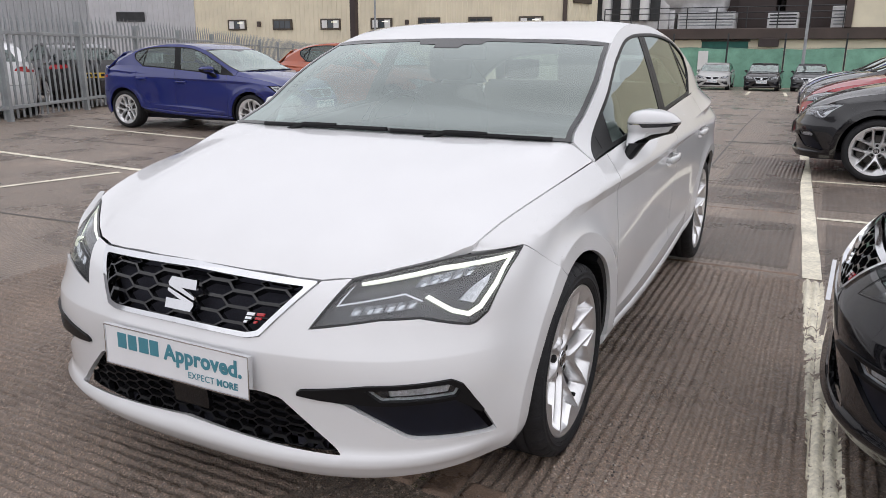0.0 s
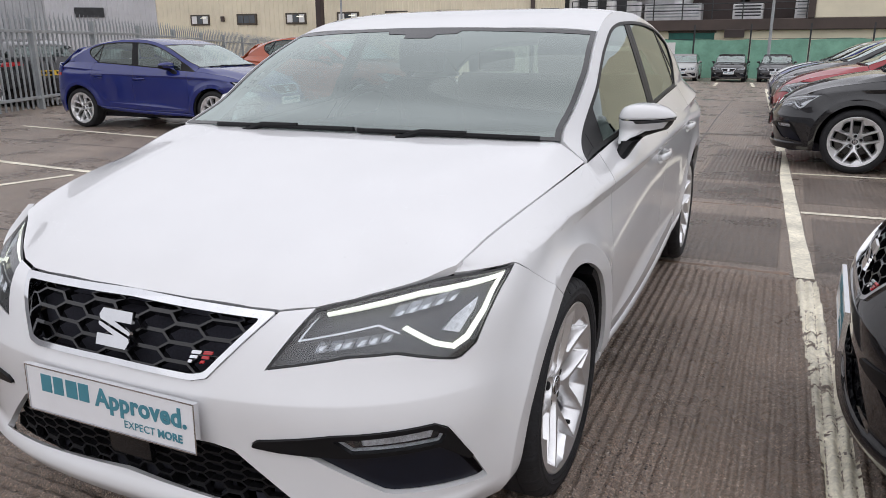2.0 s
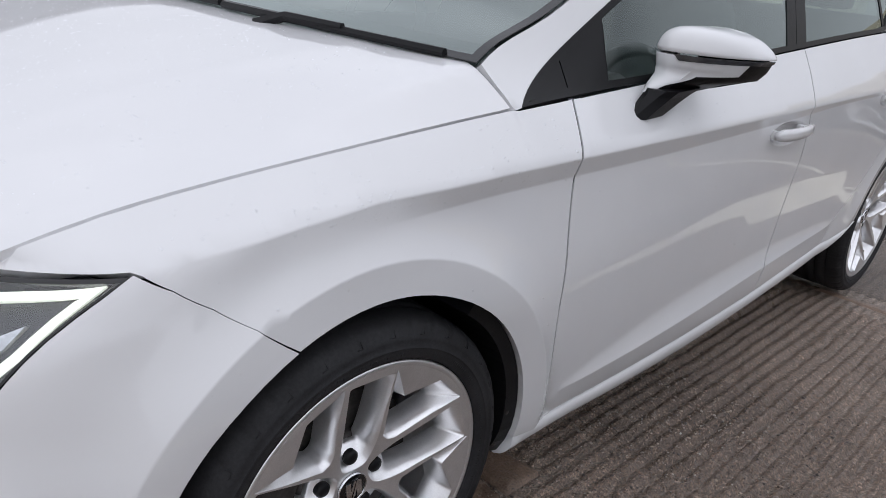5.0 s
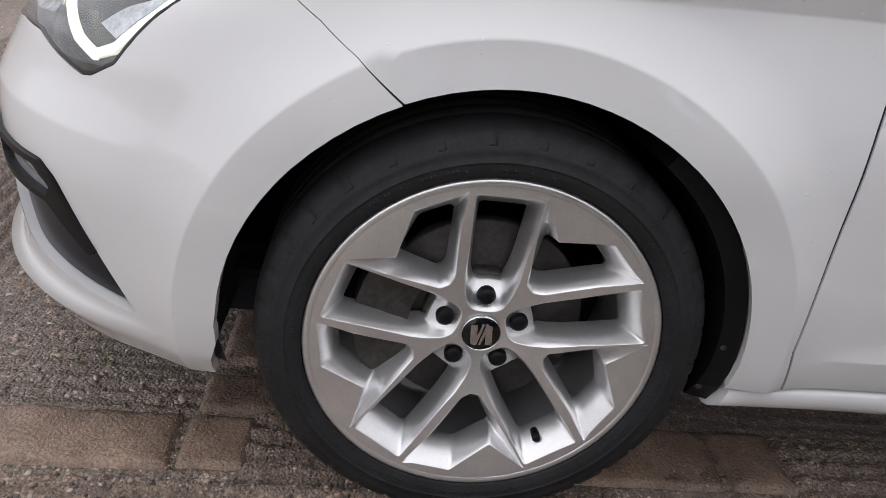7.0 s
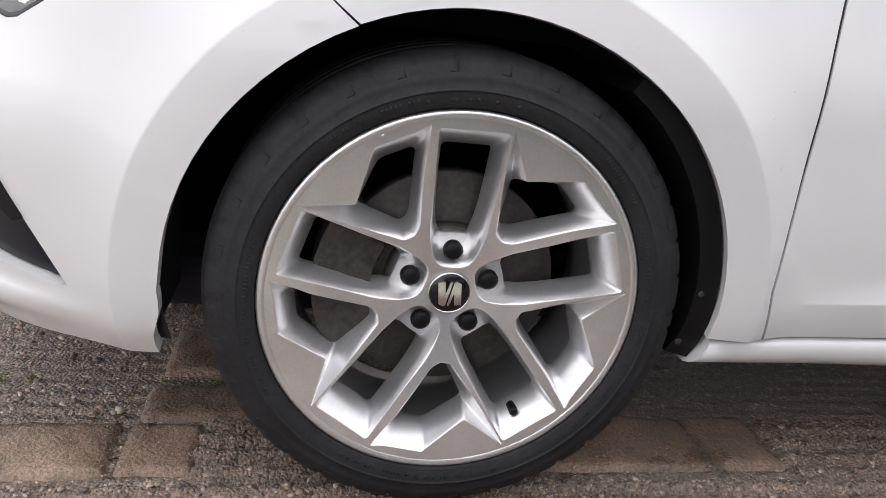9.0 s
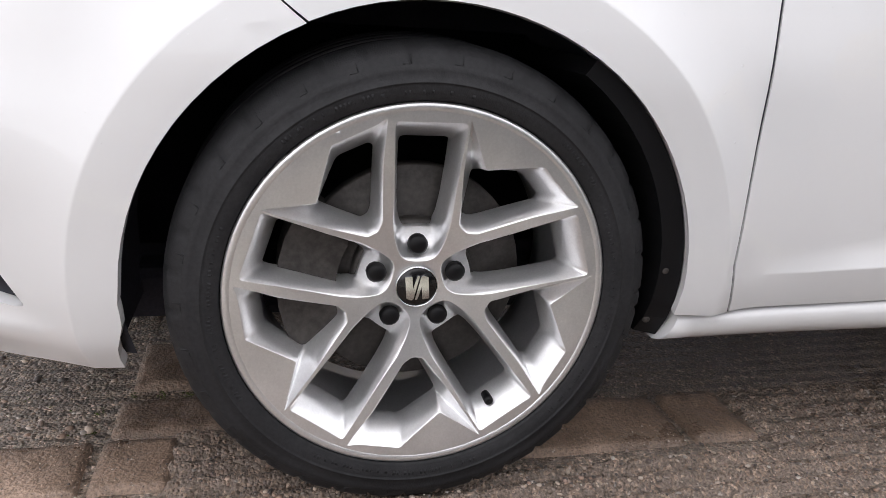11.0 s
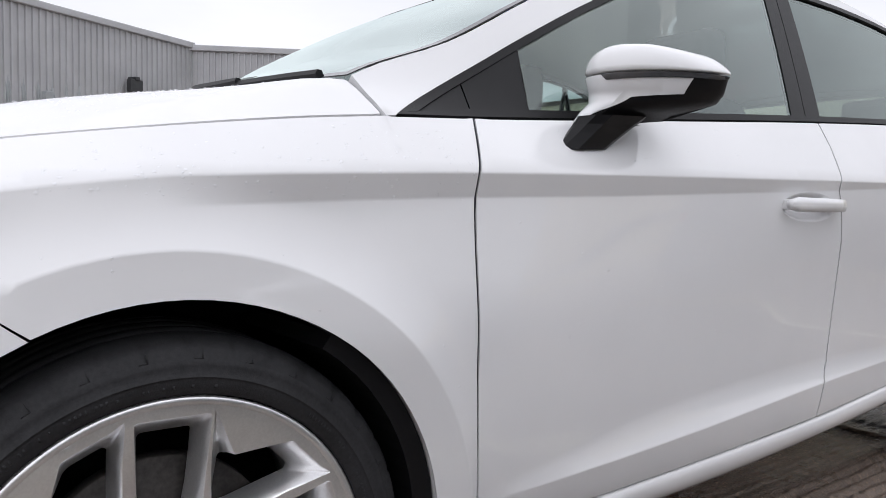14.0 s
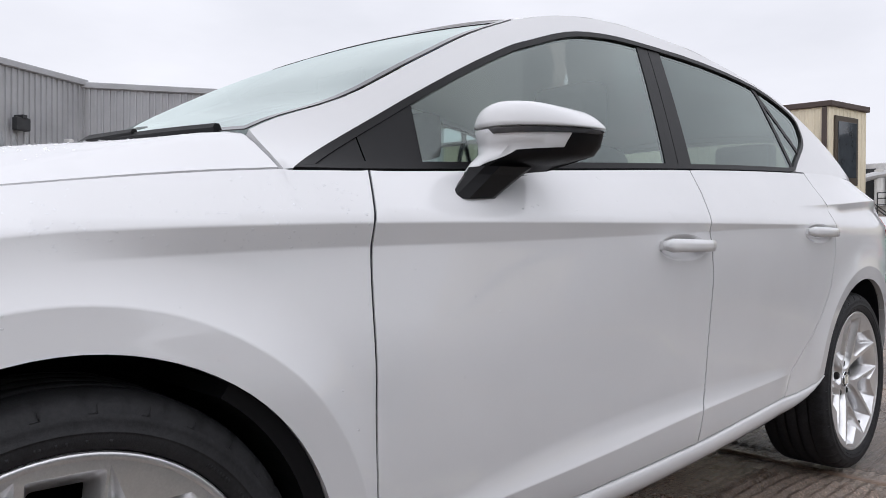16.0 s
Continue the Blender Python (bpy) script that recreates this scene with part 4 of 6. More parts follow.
    frame_ = panel_mesh("grille_frame", belt_xyz, rounded(gr, .006), [rounded(inner, .010)], .02, 1.0, .006, .03, 0, (CHROME,))
    grille = add("grille", frame_, car, "chrome-framed black grille")
    add("grille_backing", panel_mesh("grille_backing", lift_fn(belt_xyz, -.055, 1), gr, (), .05, 1.0, 0, 0, 0, (LINER,)), grille)
    add("grille_mesh", hex_mesh("grille_mesh", belt_xyz, inner, .108, .0365, .0042, GLOSS_BLACK, -.012, .022, 1.0), grille, "gloss black honeycomb")
    badge = add("emblem", EMBLEM, grille, "chrome emblem on the grille")
    p = belt_xyz(-1.35, .636)
    badge.matrix_basis = Matrix.Translation((p[0], p[1] - .004, p[2])) @ Matrix.Rotation(radians(72), 4, "X") @ Matrix.Diagonal((1.12, 1.04, 1, 1))
    trimline = add("trim_badge", slanted("trim_badge", -.027, -.003, CHROME), grille, "small chrome trim badge")
    add("red_stroke", slanted("red_stroke", .002, .024, RED_LENS), trimline, "red slanted stroke")
    p = belt_xyz(-1.113, .609)
    trimline.matrix_basis = Matrix.Translation((p[0], p[1] + .002, p[2])) @ Matrix.Rotation(radians(12), 4, "Z") @ Matrix.Rotation(radians(70), 4, "X")
    # show plate
    pl = part("show_plate", box_bm((-.262, -.008, -.0565), (.262, .004, .0565), .003), PLATE, car, "white dealer plate with teal lettering")
    pl.matrix_basis = Matrix.Translation((.010, -.830, .468)) @ Matrix.Rotation(radians(-2), 4, "X")
    rim_ = bmesh.new()
    for lo, hi in (((-.266, -.010, -.060), (.266, .004, -.0567)), ((-.266, -.010, .0567), (.266, .004, .060)), ((-.266, -.010, -.0567), (-.2622, .004, .0567)), ((.2622, -.010, -.0567), (.266, .004, .0567))):
        box_bm(lo, hi, 0, 1, rim_)
    part("plate_rim", rim_, CHROME, pl, "clear plate holder edge")
    if plate:
        for nm, words, size, x, z, bold in (("lettering", "Approved.", .062, -.032, -.002, True), ("small_lettering", "EXPECT", .026, .052, -.040, False), ("small_lettering", "MORE", .026, .154, -.040, True)):
            o = add(nm, text_mesh(nm, words, size, TEAL, bold), pl, "teal printed word")
            o.matrix_basis = Matrix.Translation((x, -.0092, z)) @ Matrix.Rotation(radians(90), 4, "X")
        for i, w in enumerate((.034, .032, .036, .032)):
            x = -.212 + i * .042
            part("name_bar", box_bm((x, -.0094, -.002), (x + w, -.0078, .042), .0, 1), TEAL, pl, "teal bar in place of a name")
    # the sides
    hood_poly = []
    for u, z in _front:
        q = belt_xyz(u, z)
        hood_poly.append((float(q[0]), float(q[1])))
    hood_poly += [(float(GAPX(y)), y) for y in np.arange(-.44, .305, .045)] + [(.8135, .307), (.795, .303), (.7655, .294), (.747, .287), (.70, .292), (.5, .285), (.3, .250), (.15, .232), (0, .226)]
    hood_full = hood_poly + [(-x, y) for x, y in hood_poly[::-1] if x > 1e-6]
    hood = add("bonnet", panel_mesh("bonnet", hood_xyz, shrunk(hood_full, .0012), (), step, 1.0, 0, .02, 0, (PAINT,)), car, "", color)
    for side in (1, -1):
        mir = side < 0
        ftop = fender_top(.31, -.63, 24)
        fen = [(-.487, .7705), *JOINT[1:], *arch(AXLE, 114, 2, 26), (.3585, .2785), *DOOR_GAP, *belt_line(.455, .32, 3), *ftop, (-.668, .7642), (-.60, .7655)]
        add("front_wing", panel_mesh("front_wing", belt_xyz, shrunk(fen, .0021), (), step * .7, 1.0, 0, .02, 0, (PAINT,), [*crease_lines(-.46, .50), *flare_lines(AXLE, 112, 4)], mir), car, "", color)
        # doors
        d1 = DOOR_GAP + belt_line(.50, 1.49, 14) + B_GAP[::-1]
        f1 = scoop(belt_xyz, 1.355, .798, .118, .033, .030)
        cup1 = [(1.355 + .117 * math.cos(a), .798 + .0325 * math.sin(a)) for a in np.arange(0, 6.28, .2)]
        door = add("front_door", panel_mesh("front_door", belt_xyz, shrunk(d1, .0026), [cup1], step * .9, 1.0, 0, .03, 0, (PAINT,), [*crease_lines(.36, 1.56), *swoosh_lines(.50, 1.56)], mir), car, "", color)
        add("handle_cup", panel_mesh("handle_cup", f1, cup1, (), .008, 1.0, 0, 0, 0, (PAINT,), (), mir), door, "", color)
        build_handle(door, 1.243, .803, color, side)
        d2 = B_GAP + belt_line(1.53, 2.28, 12) + C_GAP[::-1]
        f2 = scoop(belt_xyz, 2.195, .842, .112, .032, .028)
        cup2 = [(2.195 + .111 * math.cos(a), .842 + .0315 * math.sin(a)) for a in np.arange(0, 6.28, .2)]
        rdoor = add("rear_door", panel_mesh("rear_door", belt_xyz, shrunk(d2, .0024), [cup2], step, 1.0, 0, .03, 0, (PAINT,), [*crease_lines(1.42, 2.42), *swoosh_lines(1.42, 2.10), *haunch_lines(2.06, 2.36)], mir), car, "", color)
        add("handle_cup", panel_mesh("handle_cup", f2, cup2, (), .008, 1.0, 0, 0, 0, (PAINT,), (), mir), rdoor, "", color)
        build_handle(rdoor, 2.085, .847, color, side)
        add("sill", sill_mesh(side), car, "", color)
        rz = HUBZ + .012
        quarter = C_GAP[:-1] + [(2.302, 1.0465)] + [(u, z + .002) for u, z in belt_line(2.32, 2.75, 8)] + [(2.95, 1.057), (3.05, 1.0), (3.0, .80), (2.98, .62)] + arch(WBASE, 40, 170, 26, rz) + [(2.22, .3675), (2.15, .359), (2.062, .3535)]
        add("rear_wing", panel_mesh("rear_wing", belt_xyz, shrunk(quarter, .0015), (), step, 1.0, 0, .02, 0, (PAINT,), [*flare_lines(WBASE, 44, 165), *haunch_lines(2.32, 3.03)], mir), car, "", color)
        tail = [(3.055, .945), (3.04, .85), (3.2, .84), (3.5, .88), (3.5, .95), (3.2, .955)]
        add("tail_lamp", panel_mesh("tail_lamp", belt_xyz, tail, (), .04, 1.0, .002, .02, 0, (RED_LENS,), (), mir), car, "red tail lamp")
        # the cabin's side
        outer = [(.312, .914), (.308, .937), (.298, .963)] + [(float(PILLAR(t)), float(PILLARZ(t))) for t in np.linspace(0, 1, 17)] + [(y, float(RAILZ(y))) for y in (1.1, 1.2, 1.352, 1.52, 1.754, 1.95, 2.085, 2.25, 2.387, 2.52, 2.642, 2.78, 2.9)] + [(2.9, float(BELTZ(2.9)) + .0005), *[(u, z + .0005) for u, z in belt_line(2.75, 2.32, 6)], (2.30, 1.0485), (2.245, 1.0465)]
        add("side_frame", panel_mesh("side_frame", cabin_xyz, outer + DLO_UP[::-1], (), step, 1.0, 0, .03, 0, (PAINT,), (), mir), car, "", color)
        dlo = DLO_UP + [(y, float(BELTZ(y)) + .001) for y in (2.17, 1.97, 1.78, 1.5, 1.25, .99, .73, .475)]
        trim_in = shrunk(dlo, .013)
        add("window_trim", panel_mesh("window_trim", cabin_xyz, dlo, [trim_in], .03, 1.0, .002, .02, 0, (BLACK_TRIM,), (), mir), car, "black window surround")
        # panes and pillars between them
        def cut(a0, a1, b0, b1):
            """The part of the window opening between two leaning lines (from below to above)."""
            pl_ = subdivided(trim_in, .03)
            def off(p, lo, hi):
                t = (p[1] - .95) / .40
                return p[0] - (lo + (hi - lo) * t)
            out = []
            for i in range(len(pl_)):
                p, q = pl_[i], pl_[(i + 1) % len(pl_)]
                out.append(p)
            for lo, hi, sg in ((a0, a1, 1), (b0, b1, -1)):
                res = []
                for i in range(len(out)):
                    p, q = out[i], out[(i + 1) % len(out)]
                    fp, fq = sg * off(p, lo, hi), sg * off(q, lo, hi)
                    if fp >= 0:
                        res.append(p)
                    if fp * fq < 0:
                        t = fp / (fp - fq)
                        res.append((p[0] + (q[0] - p[0]) * t, p[1] + (q[1] - p[1]) * t))
                out = res
            return out
        for nm, (a0, a1, b0, b1), mt, lb, lift in (
                ("mirror_sail", (.30, .30, .478, .50), BLACK_TRIM, "black quarter panel", -.001), ("mirror_sail", (.481, .503, .600, .645), BLACK_TRIM, "black mirror sail", -.001),
                ("front_window", (.600, .645, 1.395, 1.495), SIDE_GLASS, "tinted side window", -.004), ("pillar_cover", (1.395, 1.495, 1.455, 1.548), BLACK_TRIM, "black pillar cover", -.002),
                ("pillar_cover", (1.458, 1.551, 1.525, 1.610), BLACK_TRIM, "black pillar cover", -.002), ("rear_window", (1.525, 1.610, 2.235, 2.175), DARK_GLASS, "dark privacy window", -.004),
                ("window_bar", (2.235, 2.175, 2.256, 2.194), BLACK_TRIM, "black window bar", -.002), ("window_sliver", (2.256, 2.194, 2.462, 2.145), DARK_GLASS, "dark sliver of glass", -.004),
                ("window_bar", (2.462, 2.145, 2.490, 2.168), BLACK_TRIM, "black window bar", -.002), ("quarter_window", (2.490, 2.168, 2.8, 2.8), DARK_GLASS, "dark quarter window", -.004)):
            pc = cut(a0, a1, b0, b1)
            if len(pc) > 2:
                add(nm, panel_mesh(nm, cabin_xyz, pc, (), .06, 1.0, lift, 0 if mt in (SIDE_GLASS, DARK_GLASS) else .01, 0, (mt,), (), mir), car, lb)
        # head lamp
        lamp = [(u, z) for u, z in LAMP]
        cover = add("head_lamp", panel_mesh("head_lamp", belt_xyz, shrunk(lamp, .002), (), .02, 1.0, -.001, 0, 0, (CLEAR,), (), mir), car, "clear head lamp with lit daytime strip")
        add("lamp_edge", panel_mesh("lamp_edge", belt_xyz, shrunk(lamp, .0008), [shrunk(lamp, .005)], .02, 1.0, -.0005, .03, 0, (GLOSS_BLACK,), (), mir), cover)
        add("lamp_housing", panel_mesh("lamp_housing", lift_fn(belt_xyz, -.030, 1), shrunk(lamp, -.004), (), .02, 1.0, 0, 0, 0, (LAMP_DARK,), (), mir), cover, "dark lamp interior")
        strip_top = [(-.892, .7090), (-.72, .7430), (-.512, .7620), (-.5145, .7520), (-.715, .7358), (-.889, .7055)]
        strip_side = [(-.512, .7610), (-.5225, .690), (-.557, .638), (-.588, .6245), (-.592, .636), (-.565, .650), (-.537, .696), (-.529, .747)]
        strip_low = [(-.588, .622), (-.640, .637), (-.722, .679), (-.714, .684), (-.64, .648), (-.591, .634)]
        for sp in (strip_top, strip_side, strip_low):
            add("daytime_strip", panel_mesh("daytime_strip", lift_fn(belt_xyz, -.008, 1), sp, (), .02, 1.0, 0, .008, 0, (DRL,), (), mir), cover, "lit white light strip")
        thin = [(-.906, .706), (-.925, .656), (-.774, .686), (-.723, .668), (-.725, .672), (-.774, .690), (-.919, .661), (-.902, .704)]
        add("bright_line", panel_mesh("bright_line", lift_fn(belt_xyz, -.010, 1), thin, (), .02, 1.0, 0, .004, 0, (LAMP_CHROME,), (), mir), cover)
        bowls = [(-.872 + .025 * i, .6475 + .0034 * i, .023, .021) for i in range(6)] + [(-.745 + .027 * i, .7135 + .0046 * i, .025, .020) for i in range(5)]
        for i, (uu, zz, w, h) in enumerate(bowls):
            vs = []
            for size, deep, off in ((.5, -.012, 0), (.26, -.026, .35 * w * (value_noise_1(i) - .5))):
                ring = [(uu + off + a * w * size * 2 + .25 * b * h, zz + b * h * size * 2 + .12 * a * w) for a, b in ((-.5, -.5), (.5, -.5), (.5, .5), (-.5, .5))]
                A = np.array(ring)
                vs += [p * (side, 1, 1) for p in lift_fn(belt_xyz, deep)(A[:, 0], A[:, 1])]
            fs = [(q, (q + 1) % 4, 4 + (q + 1) % 4, 4 + q) for q in range(4)] + [(4, 5, 6, 7)]
            add("reflector_bowl", finish("reflector_bowl", vs, fs, None, (LAMP_CHROME,), sharp=True), cover)
        wedge = [(-.625, .668), (-.580, .655), (-.556, .70), (-.56, .725), (-.60, .70)]
        add("side_reflector", panel_mesh("side_reflector", lift_fn(belt_xyz, -.020, 1), wedge, (), .02, 1.0, 0, .01, 0, (FOG_GLASS,), (), mir), cover)
        # near-black strips just inside the door gaps stand in for the shade there
        for nm, gap in (("door_seal", DOOR_GAP), ("door_seal", B_GAP), ("door_seal", C_GAP)):
            add(nm, panel_mesh(nm, lift_fn(belt_xyz, -.003), [(u - .010, z) for u, z in gap] + [(u + .010, z) for u, z in gap[::-1]], (), .03, 1.0, 0, 0, 0, (LINER,), (), mir), car)
        build_mirror(car, side, color)
        # wheel houses
        for cy, cz in ((AXLE, HUBZ), (WBASE, HUBZ + .012)):
            vs, fs = [], []
            for i in range(25):
                a = radians(-14 + (208 if cy < 1 else 185) * i / 24)
                lipx = float(belt_xyz(u_of_y(cy + .362 * math.cos(a), max(cz + .362 * math.sin(a), .21)), max(cz + .362 * math.sin(a), .21))[0])
                for r, x in ((.364, lipx - .016), (.392, lipx - .04), (.385, .55), (.05, .55)):
                    vs.append((side * x, cy + r * math.cos(a), cz + r * math.sin(a)))
            for i in range(24):
                for k in range(3):
                    fs.append((i * 4 + k, i * 4 + k + 1, i * 4 + 5 + k, i * 4 + 4 + k))
            add("arch_liner", finish("arch_liner", vs, fs, None, (LINER,)), car, "black felt arch liner")
        liner_flange(car, side)
    # roof, screens, tail
    ry = [1.0, 1.1, 1.2, 1.352, 1.52, 1.754, 1.95, 2.085, 2.25, 2.387, 2.52, 2.642, 2.78, 2.88]
    edge = [(float(cabin_xyz(y, RAILZ(y))[0]) - .001, y) for y in ry]
    front = [(float(screen_xyz(s, 1.0)[0]), float(screen_xyz(s, 1.0)[1]) + .004) for s in np.linspace(-.99, .99, 13)]
    roof_poly = front + edge + [(-x, y) for x, y in edge[::-1]]
    add("roof", panel_mesh("roof", roof_xyz, roof_poly, (), .04, 1.0, 0, .02, 0, (PAINT,)), car, "", color)
    sq = [(-.988, 0), (.988, 0), (.988, 1), (-.988, 1)]
    add("windscreen", panel_mesh("windscreen", screen_xyz, subdivided(sq, .1), (), .08, 1.0, 0, 0, 0, (SCREEN_GLASS,)), car, "tinted windscreen")
    add("screen_border", panel_mesh("screen_border", screen_xyz, subdivided(sq, .1), [[(-.964, .04), (.964, .04), (.962, .955), (.24, .955), (.22, .915), (.10, .905), (.085, .855), (-.085, .855), (-.10, .905), (-.22, .915), (-.24, .955), (-.962, .955)]], .05, 1.0, .0015, .002, 0, (GLOSS_BLACK,)), car, "black screen border")
    for x0, x1, y0 in ((-.56, .06, .262), (.08, .70, .285)):
        pts = [screen_xyz(s, .010 + .012 * i / 8) for i, s in enumerate(np.linspace(x0 / .77, x1 / .77, 9))]
        w = part("wiper", tube_bm([(p[0], p[1] - .010, p[2] + .001) for p in pts], .0085, 6), BLACK_TRIM, car, "black wiper blade")
        part("wiper_arm", tube_bm([(pts[2][0], pts[2][1] - .03, pts[2][2] - .02), (pts[3][0], pts[3][1] - .016, pts[3][2] + .006), (pts[5][0], pts[5][1] - .012, pts[5][2] + .008)], lambda t: .013 - .006 * t, 6), BLACK_TRIM, w)
    cowl = loft_bm([[(x, .205 + .10 * abs(x / .75) ** 2, .955), (x, .31 + .06 * abs(x / .75) ** 2, .985)] for x in np.linspace(-.725, .725, 15)], closed=False, cap=False)
    part("cowl", cowl, BLACK_TRIM, car, "black scuttle panel")
    def rear_xyz(s, t):
        s, t = np.asarray(s, float), np.asarray(t, float)
        y, z = 2.88 + .36 * t, 1.305 - .29 * t - .02 * t * t
        x = .56 + .12 * t
        return np.stack([s * x, y - .06 * np.abs(s) ** 2.5, z - .03 * np.abs(s) ** 3], 1)
    hatch_glass = [(-.88, .12), (.88, .12), (.92, .92), (-.92, .92)]
    add("rear_screen", panel_mesh("rear_screen", rear_xyz, hatch_glass, (), .1, 1.0, -.004, 0, 0, (DARK_GLASS,)), car, "dark rear screen")
    hp = [(-1.12, 0), (1.12, 0), (1.10, 1), (-1.10, 1)]
    add("tailgate_frame", panel_mesh("tailgate_frame", rear_xyz, hp, [hatch_glass], .08, 1.0, 0, .02, 0, (PAINT,)), car, "", color)
    tg = [(2.99, .62), (3.0, .82), (3.05, 1.0), (3.3, 1.045), (3.936, 1.045), (4.57, 1.045), (4.82, 1.0), (4.87, .82), (4.88, .62)]
    add("tailgate", panel_mesh("tailgate", belt_xyz, tg, (), .05, 1.0, 0, .02, 0, (PAINT,)), car, "", color)
    rb = arch(WBASE, 40, -8, 8, HUBZ + .012) + [(3.2, .22), (3.936, .24), (4.67, .22)] + [(7.872 - u, z) for u, z in arch(WBASE, -8, 40, 8, HUBZ + .012)] + [(4.89, .615), (3.936, .615), (2.98, .615)]
    add("rear_bumper", panel_mesh("rear_bumper", belt_xyz, rb, (), .05, 1.0, 0, .02, 0, (PAINT,)), car, "", color)
    rp = part("rear_plate", box_bm((-.26, 3.385, .655), (.26, 3.408, .765), .003), YELLOWPLATE, car, "yellow rear plate with plain bars")
    for x in (-.20, -.02, .10):
        part("plate_bar", box_bm((x, 3.4082, .68), (x + .10, 3.4095, .74), 0, 1), GLOSS_BLACK, rp)
    # floor, dashboard, seats
    part("underbody", box_bm((-.60, -.62, .17), (.60, 3.2, .26), .02), LINER, car, "dark underbody")
    part("engine_bay", box_bm((-.55, -.60, .25), (.55, .36, .66), .03), LINER, car)
    part("cabin_floor", box_bm((-.74, .40, .26), (.74, 2.9, .34), .01), CABIN, car)
    for sx in (-.785, .785):
        part("door_card", box_bm((sx - .015, .42, .30), (sx + .015, 2.3, .90), .01), CABIN, car)
    dash = loft_bm([[(x, .42, .90), (x, .50, .955), (x, .74, .945), (x, .86, .90), (x, .86, .72), (x, .70, .55), (x, .42, .55)] for x in (-.74, -.5, 0, .5, .74)])
    part("dashboard", dash, CABIN, car, "dark grey dashboard")
    sw = bmesh.new()
    ringp = [(-.36 + .18 * math.cos(t), 1.02 + .05 * math.sin(t), .90 + .175 * math.sin(t)) for t in np.linspace(0, 2 * math.pi, 29)]
    tube_bm(ringp, .016, 8, sw)
    tube_bm([(-.53, 1.02, .9), (-.36, 1.0, .88), (-.19, 1.02, .9)], .022, 6, sw)
    part("steering_wheel", sw, CABIN, car, "black steering wheel", None, True)
    for x in (-.37, .37):
        seat_unit(car, x, 1.42)
    bench = loft_bm([[(x, 2.15, .50), (x, 2.15, .62), (x, 2.55, .60), (x, 2.72, 1.08), (x, 2.84, 1.08), (x, 2.70, .50)] for x in (-.66, -.3, .3, .66)])
    bmesh.ops.bevel(bench, geom=list(bench.edges), offset=.02, segments=2, affect="EDGES")
    part("rear_bench", bench, FABRIC, car, "dark cloth rear bench", None, True)
    for x in (-.4, .4):
        part("rear_headrest", box_bm((x - .12, 2.72, 1.09), (x + .12, 2.80, 1.22), .03), FABRIC, car)
    mb = box_bm((-.11, .985, 1.235), (.11, 1.005, 1.30), .012)
    part("rear_view_mirror", mb, CABIN, car, "interior mirror")
    # wheels
    add_wheel(car, .872, AXLE, HUBZ + .002, 1, -1)
    add_wheel(car, .872, AXLE, HUBZ + .002, -1, -1)
    add_wheel(car, .868, WBASE, HUBZ + .008, 1)
    add_wheel(car, .868, WBASE, HUBZ + .008, -1)
    return car


SILL_TOP = hermite([(.34, .2735), (.443, .2765), (.93, .2965), (1.44, .3135), (1.983, .3495), (2.06, .352), (2.15, .3575), (2.22, .366), (2.285, .385)])
SILL_LOW = hermite([(.34, .2285), (.61, .2320), (1.1, .2430), (1.48, .2590), (2.06, .3000), (2.15, .316), (2.22, .342), (2.285, .380)])


def sill_mesh(side):
    """The rounded sill below the doors, pointed at its front."""
    rings = []
    for y in np.linspace(.361, 2.281, 46):
        t, l = float(SILL_TOP(y)), float(SILL_LOW(y))
        h = t - l
        x = float(belt_xyz(max(y, .45), max(t, .282), 0.0)[0])
        rg = []
        for dx, k in ((-.030, 1.0), (-.003, 1.0), (.0035, .90), (.0050, .72), (.0040, .50), (-.001, .30), (-.010, .12), (-.024, 0), (-.09, .05)):
            lead = (.012 - .020 * (1 - k)) if y < .37 else 0
            rg.append((side * (x + dx), y + lead, l + h * k))
        rings.append(rg)
    bm = loft_bm(rings)
    me = bpy.data.meshes.new("sill")
    bm.to_mesh(me)
    bm.free()
    me.materials.append(PAINT)
    me.polygons.foreach_set("use_smooth", [len(p.vertices) == 4 for p in me.polygons])
    return me


def liner_flange(car, side):
    """The liner's black edge behind the front wheel, with its two screws."""
    rings = []
    for i in range(15):
        a = radians(58 - 70 * i / 14)
        z = max(HUBZ + .3625 * math.sin(a), .2)
        lip = float(belt_xyz(u_of_y(AXLE + .3625 * math.cos(a), z), z)[0])
        wide = .020 + .014 * i / 14
        rings.append([(side * x, AXLE + r * math.cos(a), HUBZ + r * math.sin(a)) for x, r in ((lip - .013, .3645), (lip - .016, .3625 - wide), (.62, .3600 - wide), (.62, .3645))])
    fl = part("liner_flange", loft_bm(rings), BLACK_TRIM, car, "black plastic liner edge")
    for y, z in ((.3400, .345), (.3330, .266)):
        x = float(belt_xyz(u_of_y(y, z), z)[0]) - .011
        sc = add("screw", SCREW, fl, "small grey screw head")
        sc.matrix_basis = Matrix.Translation((side * x, y, z)) @ (Matrix.Rotation(math.pi, 4, "Z") if side < 0 else Matrix())


SCREW = disc_mesh("screw", .0062, .006, STEEL, 14, .0022)


